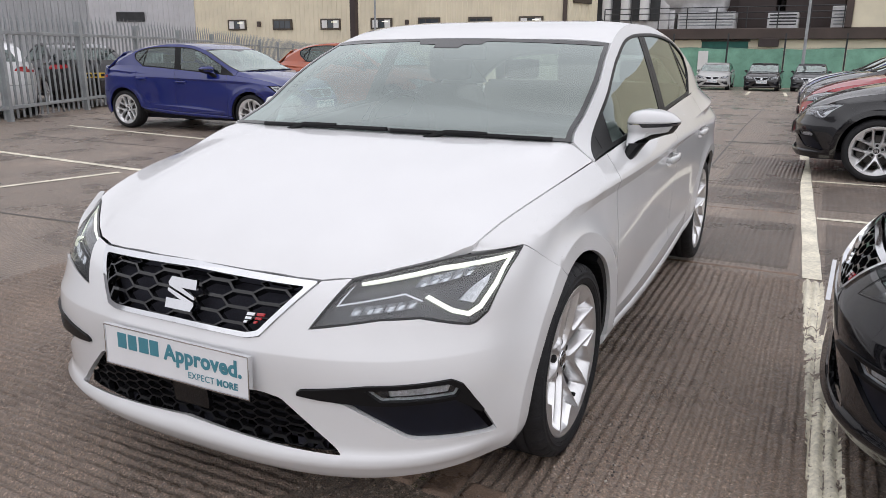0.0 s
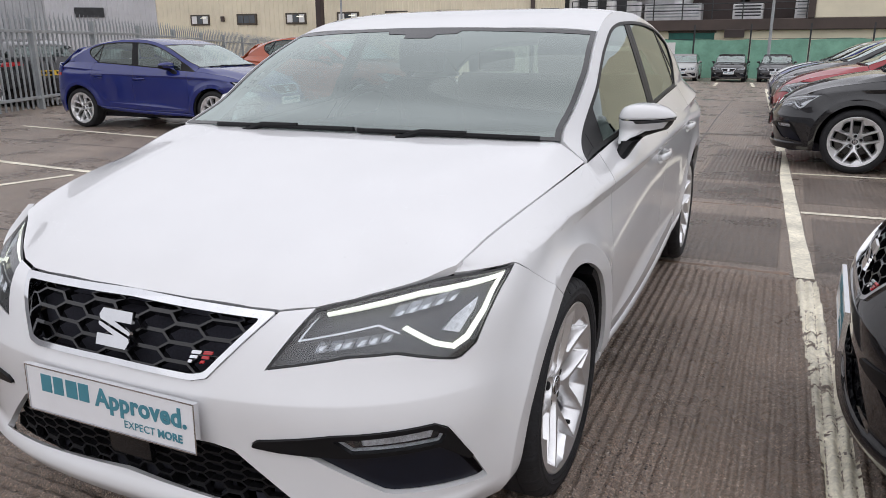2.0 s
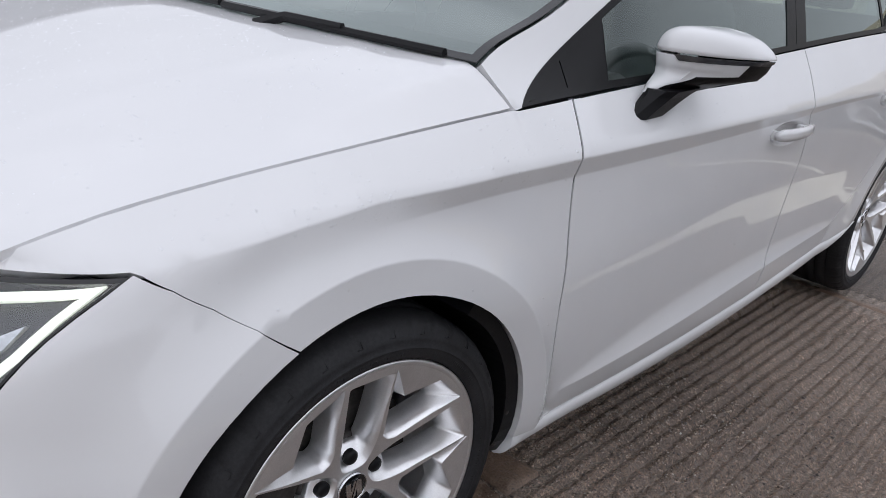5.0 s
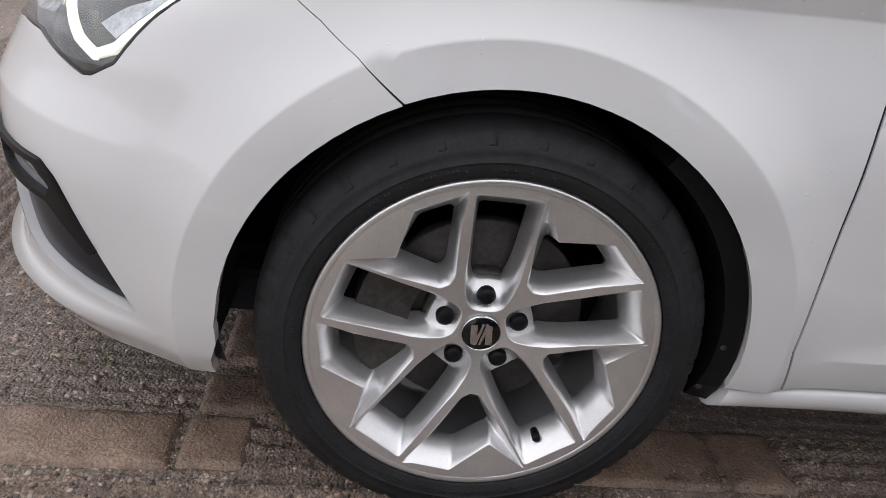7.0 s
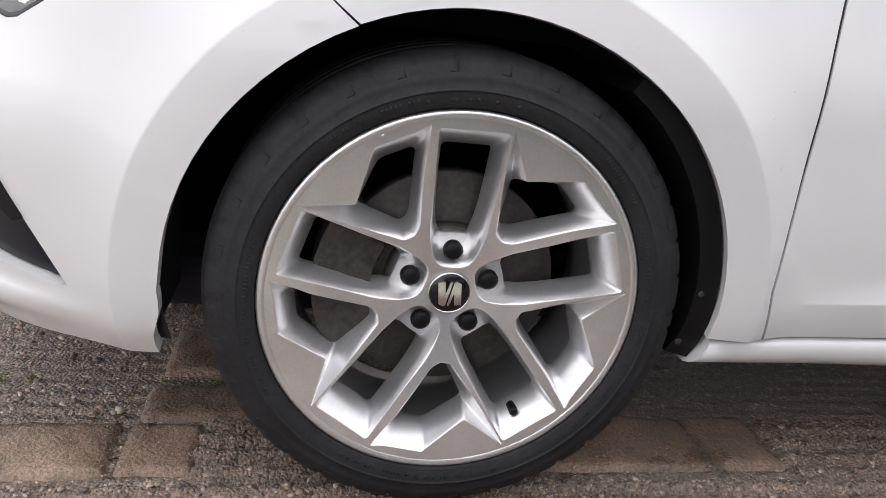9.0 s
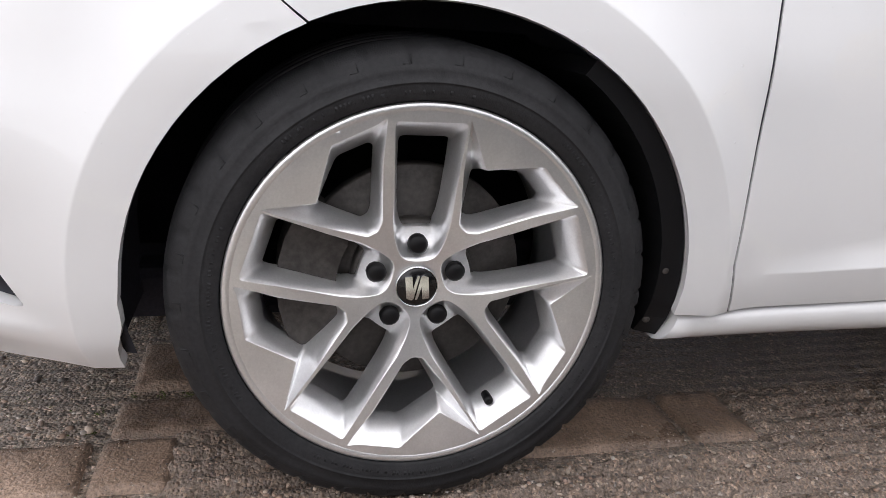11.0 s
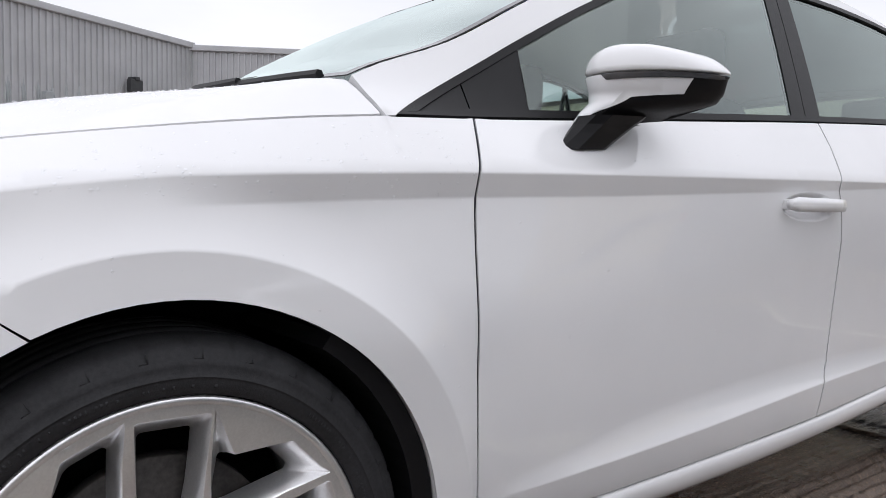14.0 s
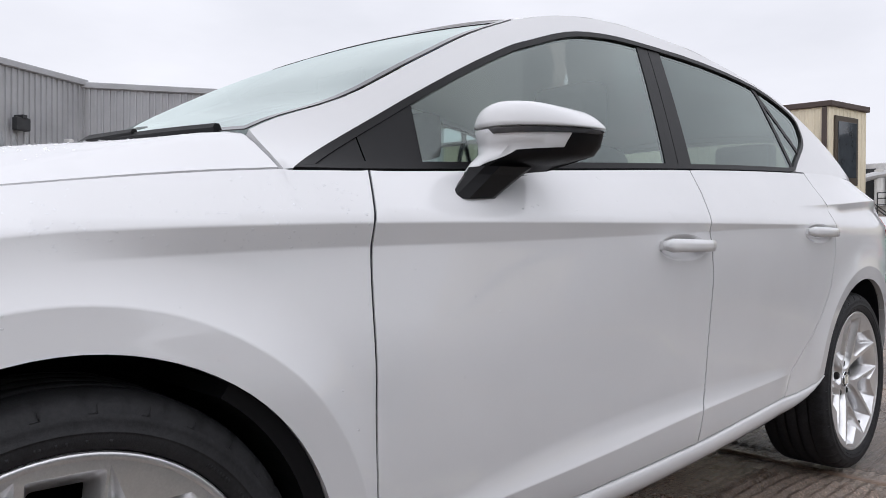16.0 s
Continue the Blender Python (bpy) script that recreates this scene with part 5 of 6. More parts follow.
def slanted(name, x0, x1, material):
    """Three slanted strokes of a small badge."""
    bm = bmesh.new()
    for z0, z1, k in ((.006, .014, 1.0), (-.004, .003, .8), (-.014, -.007, .45)):
        b = box_bm((x0, z0, 0), (x0 + (x1 - x0) * k, z1, .006), .001, 1, bm)
    for v in bm.verts:
        v.co.x += .35 * v.co.y
    me = bpy.data.meshes.new(name)
    bm.to_mesh(me)
    bm.free()
    me.materials.append(material)
    return me


def seat_unit(car, x, y):
    back = loft_bm([[(x - w, y + d, z), (x - w * .9, y + d - .05, z), (x + w * .9, y + d - .05, z), (x + w, y + d, z), (x + w * .9, y + d + .10, z), (x - w * .9, y + d + .10, z)] for z, d, w in ((.52, 0, .22), (.70, .05, .26), (.90, .11, .25), (1.04, .15, .20), (1.10, .17, .15))])
    bmesh.ops.bevel(back, geom=list(back.edges), offset=.015, segments=2, affect="EDGES")
    s = part("front_seat", back, FABRIC, car, "dark cloth front seat", None, True)
    part("cushion", box_bm((x - .25, y - .48, .45), (x + .25, y + .05, .60), .05), FABRIC, s, "", None, True)
    part("headrest", box_bm((x - .12, y + .13, 1.12), (x + .12, y + .23, 1.30), .04), FABRIC, s, "", None, True)


WHITE = (.74, .74, .75)
hero = build_hatchback("hatchback", "white five-door hatchback with silver alloy wheels, parked on wet concrete", WHITE)


# drizzle on the bonnet and the wings: far too many drops to count
def water_drops():
    rnd = random.Random(7)
    verts, faces = [], []
    def drop(p, n, r):
        n = Vector(n).normalized()
        a = n.orthogonal().normalized()
        b = n.cross(a)
        k = len(verts)
        for h, w in ((0, 1.0), (.38, .86), (.62, .5)):
            for i in range(8):
                t = math.pi / 4 * i
                verts.append(Vector(p) + n * (h * r * .8 - .0002) + (a * math.cos(t) + b * math.sin(t)) * w * r)
        verts.append(Vector(p) + n * r * .56)
        for q in range(2):
            for i in range(8):
                j = (i + 1) % 8
                faces.append((k + q * 8 + i, k + q * 8 + j, k + q * 8 + 8 + j, k + q * 8 + 8 + i))
        for i in range(8):
            faces.append((k + 16 + i, k + 16 + (i + 1) % 8, k + 24))
    for fn, n, box_ in ((hood_xyz, 2300, (-.70, .70, -.60, .22)), (belt_xyz, 420, (-.45, .42, .79, .90)), (belt_xyz, 70, (-.40, 1.3, .50, .80)), (belt_xyz, 110, (.45, 2.2, .85, .96))):
        for _ in range(n):
            a, b = rnd.uniform(*box_[:2]), rnd.uniform(*box_[2:])
            if fn is hood_xyz and (abs(a) > float(GAPX(b)) - .02 or b < float(HOODEDGE(abs(a))) + .02):
                continue
            if fn is belt_xyz and b > .80 and (b > float(BELTZ(a) if a > .31 else HOODG(max(belt_xyz(a, .8)[1], -.5))) - .012):
                continue
            A, B = np.array([a]), np.array([b])
            if fn is belt_xyz and math.hypot(a, b - HUBZ) < .37:
                continue
            drop(fn(A, B)[0], normals_of(fn, A, B)[0], .0010 + .0022 * rnd.random() ** 2.2)
    ob = new("water_drops", finish("water_drops", verts, faces, None, (WATER,)))
    ob.visible_shadow = False
    tagged(ob, "small clear rain drops on the white paint", "water", kind="stuff")


WATER = glass_shader("rain_water", (.97, .975, .98), .10, 2.5)
water_drops()


# ---- the yard ----
def value_noise(x, y, seed=0):
    """Smooth random heights between 0 and 1 on a unit lattice."""
    xi, yi = np.floor(x).astype(np.int64), np.floor(y).astype(np.int64)
    fx, fy = x - xi, y - yi
    fx, fy = fx * fx * (3 - 2 * fx), fy * fy * (3 - 2 * fy)

    def h(a, b):
        k = (a * 374761393 + b * 668265263 + seed * 144269504) & 0x7fffffff
        k = ((k ^ (k >> 13)) * 1274126177) & 0x7fffffff
        return ((k ^ (k >> 16)) & 0xffff) / 65535.0
    return (h(xi, yi) * (1 - fx) + h(xi + 1, yi) * fx) * (1 - fy) + (h(xi, yi + 1) * (1 - fx) + h(xi + 1, yi + 1) * fx) * fy


def concrete(name, base, ribs=True):
    m = mat(name, base, .34, grain=(260, .65), stain=(1.3, .30), rough_var=.20, spec=.6)
    nt = m.node_tree
    b = nt.nodes["Principled BSDF"]
    co = nt.nodes.new("ShaderNodeTexCoord")
    fine = nt.nodes.new("ShaderNodeTexNoise")
    fine.inputs["Scale"].default_value, fine.inputs["Detail"].default_value = 170, 6
    nt.links.new(co.outputs["Object"], fine.inputs["Vector"])
    bp = nt.nodes.new("ShaderNodeBump")
    bp.inputs["Distance"].default_value = .006
    nt.links.new(fine.outputs[0], bp.inputs["Height"])
    last = bp
    # pebbles of many greys and browns in the matrix
    vo = nt.nodes.new("ShaderNodeTexVoronoi")
    vo.inputs["Scale"].default_value, vo.inputs["Randomness"].default_value = 175, 1
    nt.links.new(co.outputs["Object"], vo.inputs["Vector"])
    sh = nt.nodes.new("ShaderNodeSeparateColor")
    nt.links.new(vo.outputs["Color"], sh.inputs[0])
    cr = nt.nodes.new("ShaderNodeValToRGB")
    cr.color_ramp.elements[0].position, cr.color_ramp.elements[0].color = 0, (.45, .42, .40, 1)
    cr.color_ramp.elements[1].position, cr.color_ramp.elements[1].color = 1, (3.2, 3.0, 2.8, 1)
    e1 = cr.color_ramp.elements.new(.55)
    e1.color = (.85, .82, .80, 1)
    e2 = cr.color_ramp.elements.new(.86)
    e2.color = (1.35, 1.15, .95, 1)
    nt.links.new(sh.outputs[0], cr.inputs[0])
    old = b.inputs["Base Color"].links[0].from_socket
    pm = nt.nodes.new("ShaderNodeMix")
    pm.data_type, pm.blend_type = "RGBA", "MULTIPLY"
    pm.inputs[0].default_value = .5 if ribs else .42
    nt.links.new(old, pm.inputs[6])
    nt.links.new(cr.outputs[0], pm.inputs[7])
    nt.links.new(pm.outputs[2], b.inputs["Base Color"])
    vb = nt.nodes.new("ShaderNodeBump")
    vb.invert = True
    vb.inputs["Distance"].default_value = .004 if ribs else .0035
    nt.links.new(vo.outputs["Distance"], vb.inputs["Height"])
    nt.links.new(bp.outputs[0], vb.inputs["Normal"])
    last = bp = vb
    if ribs:
        wv = nt.nodes.new("ShaderNodeTexWave")
        wv.bands_direction = "X"
        wv.inputs["Scale"].default_value, wv.inputs["Distortion"].default_value = 8.5, 3.0
        wv.inputs["Detail"].default_value, wv.inputs["Detail Scale"].default_value = 3, 4
        nt.links.new(co.outputs["Object"], wv.inputs["Vector"])
        broad = nt.nodes.new("ShaderNodeTexNoise")
        broad.inputs["Scale"].default_value = .45
        nt.links.new(co.outputs["Object"], broad.inputs["Vector"])
        mul = nt.nodes.new("ShaderNodeMath")
        mul.operation = "MULTIPLY"
        nt.links.new(wv.outputs[1], mul.inputs[0])
        nt.links.new(broad.outputs[0], mul.inputs[1])
        b2 = nt.nodes.new("ShaderNodeBump")
        b2.inputs["Distance"].default_value = .010
        nt.links.new(mul.outputs[0], b2.inputs["Height"])
        nt.links.new(bp.outputs[0], b2.inputs["Normal"])
        last = b2
    nt.links.new(last.outputs[0], b.inputs["Normal"])
    return m


CONCRETE = concrete("wet_concrete", (.27, .224, .190))
NEAR_CONCRETE = concrete("ribbed_concrete", (.235, .185, .152), False)
SLAB = mat("brown_slab", (.25, .175, .13), .36, grain=(170, .45), stain=(7, .45), bump=.004, bump_scale=170, rough_var=.18, spec=.6)
LINE = mat("worn_line_paint", (.74, .69, .56), .6, grain=(60, .25), stain=(3.5, .30), bump=.002, bump_scale=150)
MOSS = mat("moss", (.085, .105, .020), .9, grain=(150, .5), stain=(20, .3), bump=.003, bump_scale=200)


def ground_z(y):
    return -.021 * max(0.0, y - 12)


def ground_sheet():
    ys = [-400, -60, -20, -8, 0, 6, 12, 16, 20, 25, 30, 36, 42, 60, 120, 1500]
    xs = [-1500, -120, -60, -30, -12, -4, 0, 4, 12, 30, 60, 120, 1500]
    verts = [(x, y, -.010 + ground_z(min(y, 42))) for y in ys for x in xs]
    n = len(xs)
    faces = [(j * n + i, j * n + i + 1, (j + 1) * n + i + 1, (j + 1) * n + i) for j in range(len(ys) - 1) for i in range(n - 1)]
    g = new("ground", finish("ground", verts, faces, None, (CONCRETE,)))
    tagged(g, "wet brushed concrete of a car park", "ground", kind="structure")


ground_sheet()


def rough_height(x, y):
    """Ribs drawn into the wet concrete: along y beside the car, along x in front of it; smooth strips between."""
    side = np.maximum(smooth(.80, .83, x), smooth(.64, .66, x) * smooth(-.345, -.33, y) * (1 - smooth(.16, .17, y)))
    side = np.maximum(side, smooth(.622, .640, x) * smooth(.645, .66, y)) * (1 - smooth(2.42, 2.46, y))
    front = (1 - smooth(.62, .66, x)) * (1 - smooth(2.42, 2.46, y)) * (1 - .75 * smooth(.05, .30, x)) * (1 - .85 * smooth(-.30, -.15, y) * smooth(-1.0, -.9, x))
    wob = .010 * value_noise(x * 9, y * 2.5, 3) + .006 * value_noise(x * 30, y * 14, 4)
    wob2 = .010 * value_noise(x * 2.5, y * 9, 5) + .006 * value_noise(x * 14, y * 30, 6)
    ry = np.abs(np.sin((x + wob) * math.pi / .041)) ** 1.1
    rx = np.abs(np.sin((y + wob2) * math.pi / .043)) ** 1.1
    amp = .55 + .45 * value_noise(x * 4, y * 4, 7)
    h = -.019 + (side * ry + front * rx) * .0225 * amp
    h = h + (value_noise(x * 75, y * 75, 8) - .4) * .0085 * np.maximum(side, front) + (value_noise(x * 150, y * 150, 9) - .5) * .0060 * np.maximum(side, front)
    h = h + (value_noise(x * 60, y * 60, 10) - .5) * .0016
    joint = np.exp(-((y + .688 + .006 * value_noise(x * 6, y * 0, 11)) / .007) ** 2) * (x < .65)
    return h - .008 * joint + .004


def height_patch(name, x0, x1, y0, y1, d, material, extra=0.0, holes=None):
    xs, ys = np.arange(x0, x1 + d / 2, d), np.arange(y0, y1 + d / 2, d)
    X, Y = np.meshgrid(xs, ys)
    Z = rough_height(X, Y) + extra
    n, m = len(xs), len(ys)
    co = np.stack([X, Y, Z], -1).reshape(-1, 3)
    i = np.arange(n * m).reshape(m, n)
    quads = np.stack([i[:-1, :-1], i[:-1, 1:], i[1:, 1:], i[1:, :-1]], -1).reshape(-1, 4)
    if holes is not None:
        c = co[quads].mean(1)
        quads = quads[~holes(c[:, 0], c[:, 1])]
    me = bpy.data.meshes.new(name)
    me.vertices.add(len(co))
    me.vertices.foreach_set("co", co.ravel())
    me.loops.add(quads.size)
    me.loops.foreach_set("vertex_index", quads.ravel().astype(np.int32))
    me.polygons.add(len(quads))
    me.polygons.foreach_set("loop_start", np.arange(0, quads.size, 4, dtype=np.int32))
    me.polygons.foreach_set("use_smooth", np.ones(len(quads), bool))
    me.materials.append(material)
    me.update(calc_edges=True)
    me.validate()
    return new(name, me)


apron = height_patch("ground_apron", -2.6, 1.78, -1.8, 2.5, .0075, NEAR_CONCRETE)
tagged(apron, "dark wet concrete with coarse drawn ribs", "ground", kind="structure")


def line_x(y):
    return 1.645 - .0375 * y


def worn(x, y):
    k = value_noise(x * 40, y * 40, 21) * .5 + value_noise(x * 9, y * 9, 22) * .35 + value_noise(x * 110, y * 110, 23) * .25
    edge = np.abs(x - line_x(y)) / .052
    return (edge > 1 + .12 * (value_noise(x * 60, y * 60, 24) - .5)) | (k > .88 - .16 * (value_noise(x * 2, y * 1.5, 25) > .62))


near_line = height_patch("bay_line", 1.48, 1.78, -1.8, 2.5, .0085, LINE, .0022, worn)
tagged(near_line, "worn cream-white painted line", "line", kind="structure")


def flat_strip(name, pts, w, material, z=.003, label="faded white bay line", step=.5):
    """A painted line along a path, on the ground."""
    path = []
    for a, b in zip(pts, pts[1:]):
        k = max(1, int(math.dist(a, b) / step))
        path += [(a[0] + (b[0] - a[0]) * i / k, a[1] + (b[1] - a[1]) * i / k) for i in range(k)]
    path.append(pts[-1])
    vs, fs = [], []
    for i, p in enumerate(path):
        q0, q1 = Vector(path[max(0, i - 1)]), Vector(path[min(len(path) - 1, i + 1)])
        d = (q1 - q0).normalized()
        nrm = Vector((-d.y, d.x)) * (w / 2) * (1 + .06 * math.sin(i * 2.3))
        for sg in (1, -1):
            vs.append((p[0] + sg * nrm.x, p[1] + sg * nrm.y, ground_z(p[1]) - .010 + z))
    fs = [(2 * i, 2 * i + 1, 2 * i + 3, 2 * i + 2) for i in range(len(path) - 1)]
    ob = new(name, finish(name, vs, fs, None, (material,)))
    return tagged(ob, label, "line", kind="structure")


flat_strip("bay_line", [(line_x(2.5), 2.5), (line_x(12), 12), (line_x(27), 27)], .104, LINE, .0025)
for y in (4.31, 6.22, 8.6, 11.0):
    flat_strip("bay_line", [(line_x(y) + .06, y), (line_x(y) + 4.8, y + .1)], .07, LINE, .0045)
for pts in ([(-14.0, 3.9), (-7.9, 3.70), (-5.2, 3.50), (-3.0, 3.36)], [(-5.2, 3.30), (-5.47, 2.14), (-6.4, -1.5)], [(-10.1, 6.36), (-6.4, 5.98), (-5.0, 5.84)]):
    flat_strip("bay_line", pts, .09, LINE, .0045)
for x in (-3.6, -1.25, .15, 1.5):
    flat_strip("bay_line", [(x, 28.5), (x - .3, 33.5)], .12, LINE, .006)
# smooth brown strips set into the ribbed concrete, and joints across the lane
def slab(x0, x1, y0, y1, z=.0015, material=None, label="rough worn brown concrete strip", d=.010):
    """A worn strip with an uneven face and crumbled edges."""
    xs, ys = np.linspace(x0, x1, max(3, int((x1 - x0) / d))), np.linspace(y0, y1, max(3, int((y1 - y0) / d)))
    X, Y = np.meshgrid(xs, ys)
    rim = np.minimum.reduce([X - x0, x1 - X, Y - y0, y1 - Y])
    Z = z + .006 * (value_noise(X * 16, Y * 16, 31) - .5) + .004 * (value_noise(X * 55, Y * 55, 32) - .5) + .002 * (value_noise(X * 120, Y * 120, 33) - .5)
    Z = np.where(rim < .001, -.03, Z - .006 * np.exp(-rim / .008))
    X = X + .006 * (value_noise(X * 22, Y * 22, 34) - .5)
    Y = Y + .006 * (value_noise(X * 22, Y * 22, 35) - .5)
    n = len(xs)
    verts = np.stack([X, Y, Z], -1).reshape(-1, 3)
    faces = [(j * n + i, j * n + i + 1, (j + 1) * n + i + 1, (j + 1) * n + i) for j in range(len(ys) - 1) for i in range(n - 1)]
    ob = new("paving_strip", finish("paving_strip", verts, faces, None, (material or SLAB,)))
    return tagged(ob, label, "paving", kind="structure")


for x0, x1, y0, y1 in ((.655, .810, -1.6, -.80), (.660, .803, -.797, -.4455), (.658, .798, -.4475, -.322), (.540, .6590, -.438, -.19), (.33, .512, -.425, -.20), (.632, .793, .17, .505), (.632, .795, .508, .642)):
    slab(x0, x1, y0, y1, .0010 + .003 * random.random())
for y, w in ((2.56, .09), (4.42, .05), (4.9, .06)):
    slab(-1.8, line_x(y) - .06, y - w / 2, y + w / 2, -.004, None, "rough worn brown concrete strip", .02)


def moss():
    rnd = random.Random(3)
    verts, faces = [], []
    spots = ((.512, -.66), (.518, -.60), (.524, -.51), (.655, -.615), (.652, -.546), (.522, -.40), (.528, -.34), (.575, -.452), (.625, -.455), (.82, -.9), (.815, -1.2))
    for _ in range(1500):
        x, y = rnd.choice(spots)
        x, y = x + rnd.gauss(0, .010), y + rnd.gauss(0, .035)
        r = rnd.uniform(.0012, .0040)
        n = len(verts)
        z0 = float(rough_height(np.array([x]), np.array([y]))[0])
        for i in range(7):
            a = 2 * math.pi * i / 7
            q = r * rnd.uniform(.6, 1.2)
            verts.append((x + q * math.cos(a), y + q * math.sin(a), z0 - .002))
        for i in range(7):
            a = 2 * math.pi * (i + .5) / 7
            q = r * rnd.uniform(.3, .7)
            verts.append((x + q * math.cos(a), y + q * math.sin(a), z0 + r * rnd.uniform(.25, .5)))
        verts.append((x, y, z0 + r * .5))
        for i in range(7):
            j = (i + 1) % 7
            faces += [(n + i, n + j, n + 7 + i), (n + j, n + 7 + j, n + 7 + i), (n + 7 + i, n + 7 + j, n + 14)]
    ob = new("moss", finish("moss", verts, faces, None, (MOSS,)))
    tagged(ob, "small green moss tufts in the concrete joints", "moss", kind="stuff")


moss()


def pebbles():
    """Rounded stones laid bare in the worn concrete, sunk by half."""
    rng = np.random.default_rng(11)
    bm = bmesh.new()
    bmesh.ops.create_icosphere(bm, subdivisions=1, radius=1)
    unit = np.array([v.co[:] for v in bm.verts])
    tri = np.array([[v.index for v in f.verts] for f in bm.faces])
    bm.free()
    X, Y, R = [], [], []
    for n, x0, x1, y0, y1, r0, r1 in ((2200, .20, .655, -1.10, -.445, .0012, .0085), (8000, .80, 1.12, -.95, .35, .0012, .0058), (7000, .64, 1.25, .64, 1.60, .0012, .0050), (2600, .80, 1.15, .15, .70, .0012, .0050),
                                      (12000, .80, 1.58, -1.70, 2.40, .0010, .0034), (900, .66, .80, -.80, -.33, .0008, .0022), (700, .64, .79, .18, .63, .0008, .0022),
                                      (260, .48, .64, .12, .42, .0020, .0070), (900, .66, .80, -.31, .15, .0012, .0038), (5000, -1.6, .62, -1.7, -.85, .0010, .0036)):
        X.append(rng.uniform(x0, x1, n))
        Y.append(rng.uniform(y0, y1, n))
        R.append(r0 + (r1 - r0) * rng.random(n) ** 4)
    X, Y, R = (np.concatenate(a) for a in (X, Y, R))
    # most bared stones stand on the ribs' tops, so grooves look shaded by colour
    rib = np.abs(np.sin((X + .010 * value_noise(X * 9, Y * 2.5, 3) + .006 * value_noise(X * 30, Y * 14, 4)) * math.pi / .041))
    keep = (X < .80) | (rng.random(len(X)) < .12 + .88 * rib ** 1.6)
    X, Y, R = X[keep], Y[keep], R[keep]
    on_slab = (X > .632) & (X < .803) & ((Y < -.322) | ((Y > .17) & (Y < .642)))
    Z = np.where(on_slab, .0010, rough_height(X, Y)) + R * .05
    A = rng.uniform(0, 6.283, len(X))
    sx, sy, sz = R * rng.uniform(.8, 1.35, len(X)), R * rng.uniform(.6, 1.0, len(X)), R * rng.uniform(.45, .8, len(X))
    P = unit[None] * (1 + .22 * (rng.random((len(X), len(unit), 1)) - .5))
    px, py = P[..., 0] * sx[:, None], P[..., 1] * sy[:, None]
    c, d = np.cos(A)[:, None], np.sin(A)[:, None]
    V = np.stack([X[:, None] + px * c - py * d, Y[:, None] + px * d + py * c, Z[:, None] + P[..., 2] * sz[:, None]], -1).reshape(-1, 3)
    F = (tri[None] + (np.arange(len(X)) * len(unit))[:, None, None]).reshape(-1, 3)
    me = bpy.data.meshes.new("pebbles")
    me.vertices.add(len(V))
    me.vertices.foreach_set("co", V.ravel())
    me.loops.add(F.size)
    me.loops.foreach_set("vertex_index", F.ravel().astype(np.int32))
    me.polygons.add(len(F))
    me.polygons.foreach_set("loop_start", np.arange(0, F.size, 3, dtype=np.int32))
    me.polygons.foreach_set("use_smooth", np.ones(len(F), bool))
    me.materials.append(PEBBLE)
    me.update(calc_edges=True)
    me.validate()
    ob = new("pebbles", me)
    tagged(ob, "small tan, pink and grey stones bared in wet concrete", "gravel", kind="stuff")


def pebble_material():
    m = mat("wet_pebbles", (.3, .25, .2), .30, spec=.6, bump=.0004, bump_scale=700)
    nt = m.node_tree
    geo, cr = nt.nodes.new("ShaderNodeNewGeometry"), nt.nodes.new("ShaderNodeValToRGB")
    el = cr.color_ramp.elements
    el[0].position, el[0].color = 0, (.060, .050, .045, 1)
    el[1].position, el[1].color = 1, (.55, .52, .47, 1)
    for p, col in ((.22, (.12, .10, .092)), (.40, (.26, .185, .14)), (.56, (.40, .275, .215)), (.70, (.30, .27, .25)), (.84, (.50, .39, .30)), (.95, (.52, .45, .40))):
        e = el.new(p)
        e.color = (*col, 1)
    nt.links.new(geo.outputs["Random Per Island"], cr.inputs[0])
    nt.links.new(cr.outputs[0], nt.nodes["Principled BSDF"].inputs["Base Color"])
    return m


PEBBLE = pebble_material()
pebbles()

def ribbed_slab(x0, x1, y0, y1, deep, pitch=.042):
    """A cast slab of the lane with ribs drawn along it."""
    xs, ys = np.arange(x0, x1, pitch / 5), np.linspace(y0, y1, max(4, int((y1 - y0) / .06)))
    X, Y = np.meshgrid(xs, ys)
    wob = .014 * value_noise(X * 6, Y * 2, 51) + .006 * value_noise(X * 22, Y * 9, 52)
    Z = -.0085 + deep * np.abs(np.sin((X + wob) * math.pi / pitch)) * (.45 + .75 * value_noise(X * 3, Y * 3, 53)) + .003 * (value_noise(X * 60, Y * 30, 54) - .5)
    rim = np.minimum.reduce([X - x0, x1 - X, Y - y0, y1 - Y])
    Z = np.where(rim < .012, -.020, Z)
    n = len(xs)
    faces = [(j * n + i, j * n + i + 1, (j + 1) * n + i + 1, (j + 1) * n + i) for j in range(len(ys) - 1) for i in range(n - 1)]
    ob = new("ribbed_slab", finish("ribbed_slab", np.stack([X, Y, Z], -1).reshape(-1, 3), faces, None, (RIBSLAB,)))
    tagged(ob, "grey-brown concrete slab with drawn ribs", "paving", kind="structure")


RIBSLAB = concrete("ribbed_lane_concrete", (.155, .127, .108), False)
for box_ in ((.64, 1.38, 5.55, 7.9, .012), (-.4, 1.42, 2.63, 4.05, .010), (.1, 1.40, 4.55, 5.45, .006), (1.56, 5.6, 4.65, 6.05, .008), (1.60, 5.6, 2.6, 4.15, .008)):
    ribbed_slab(*box_)

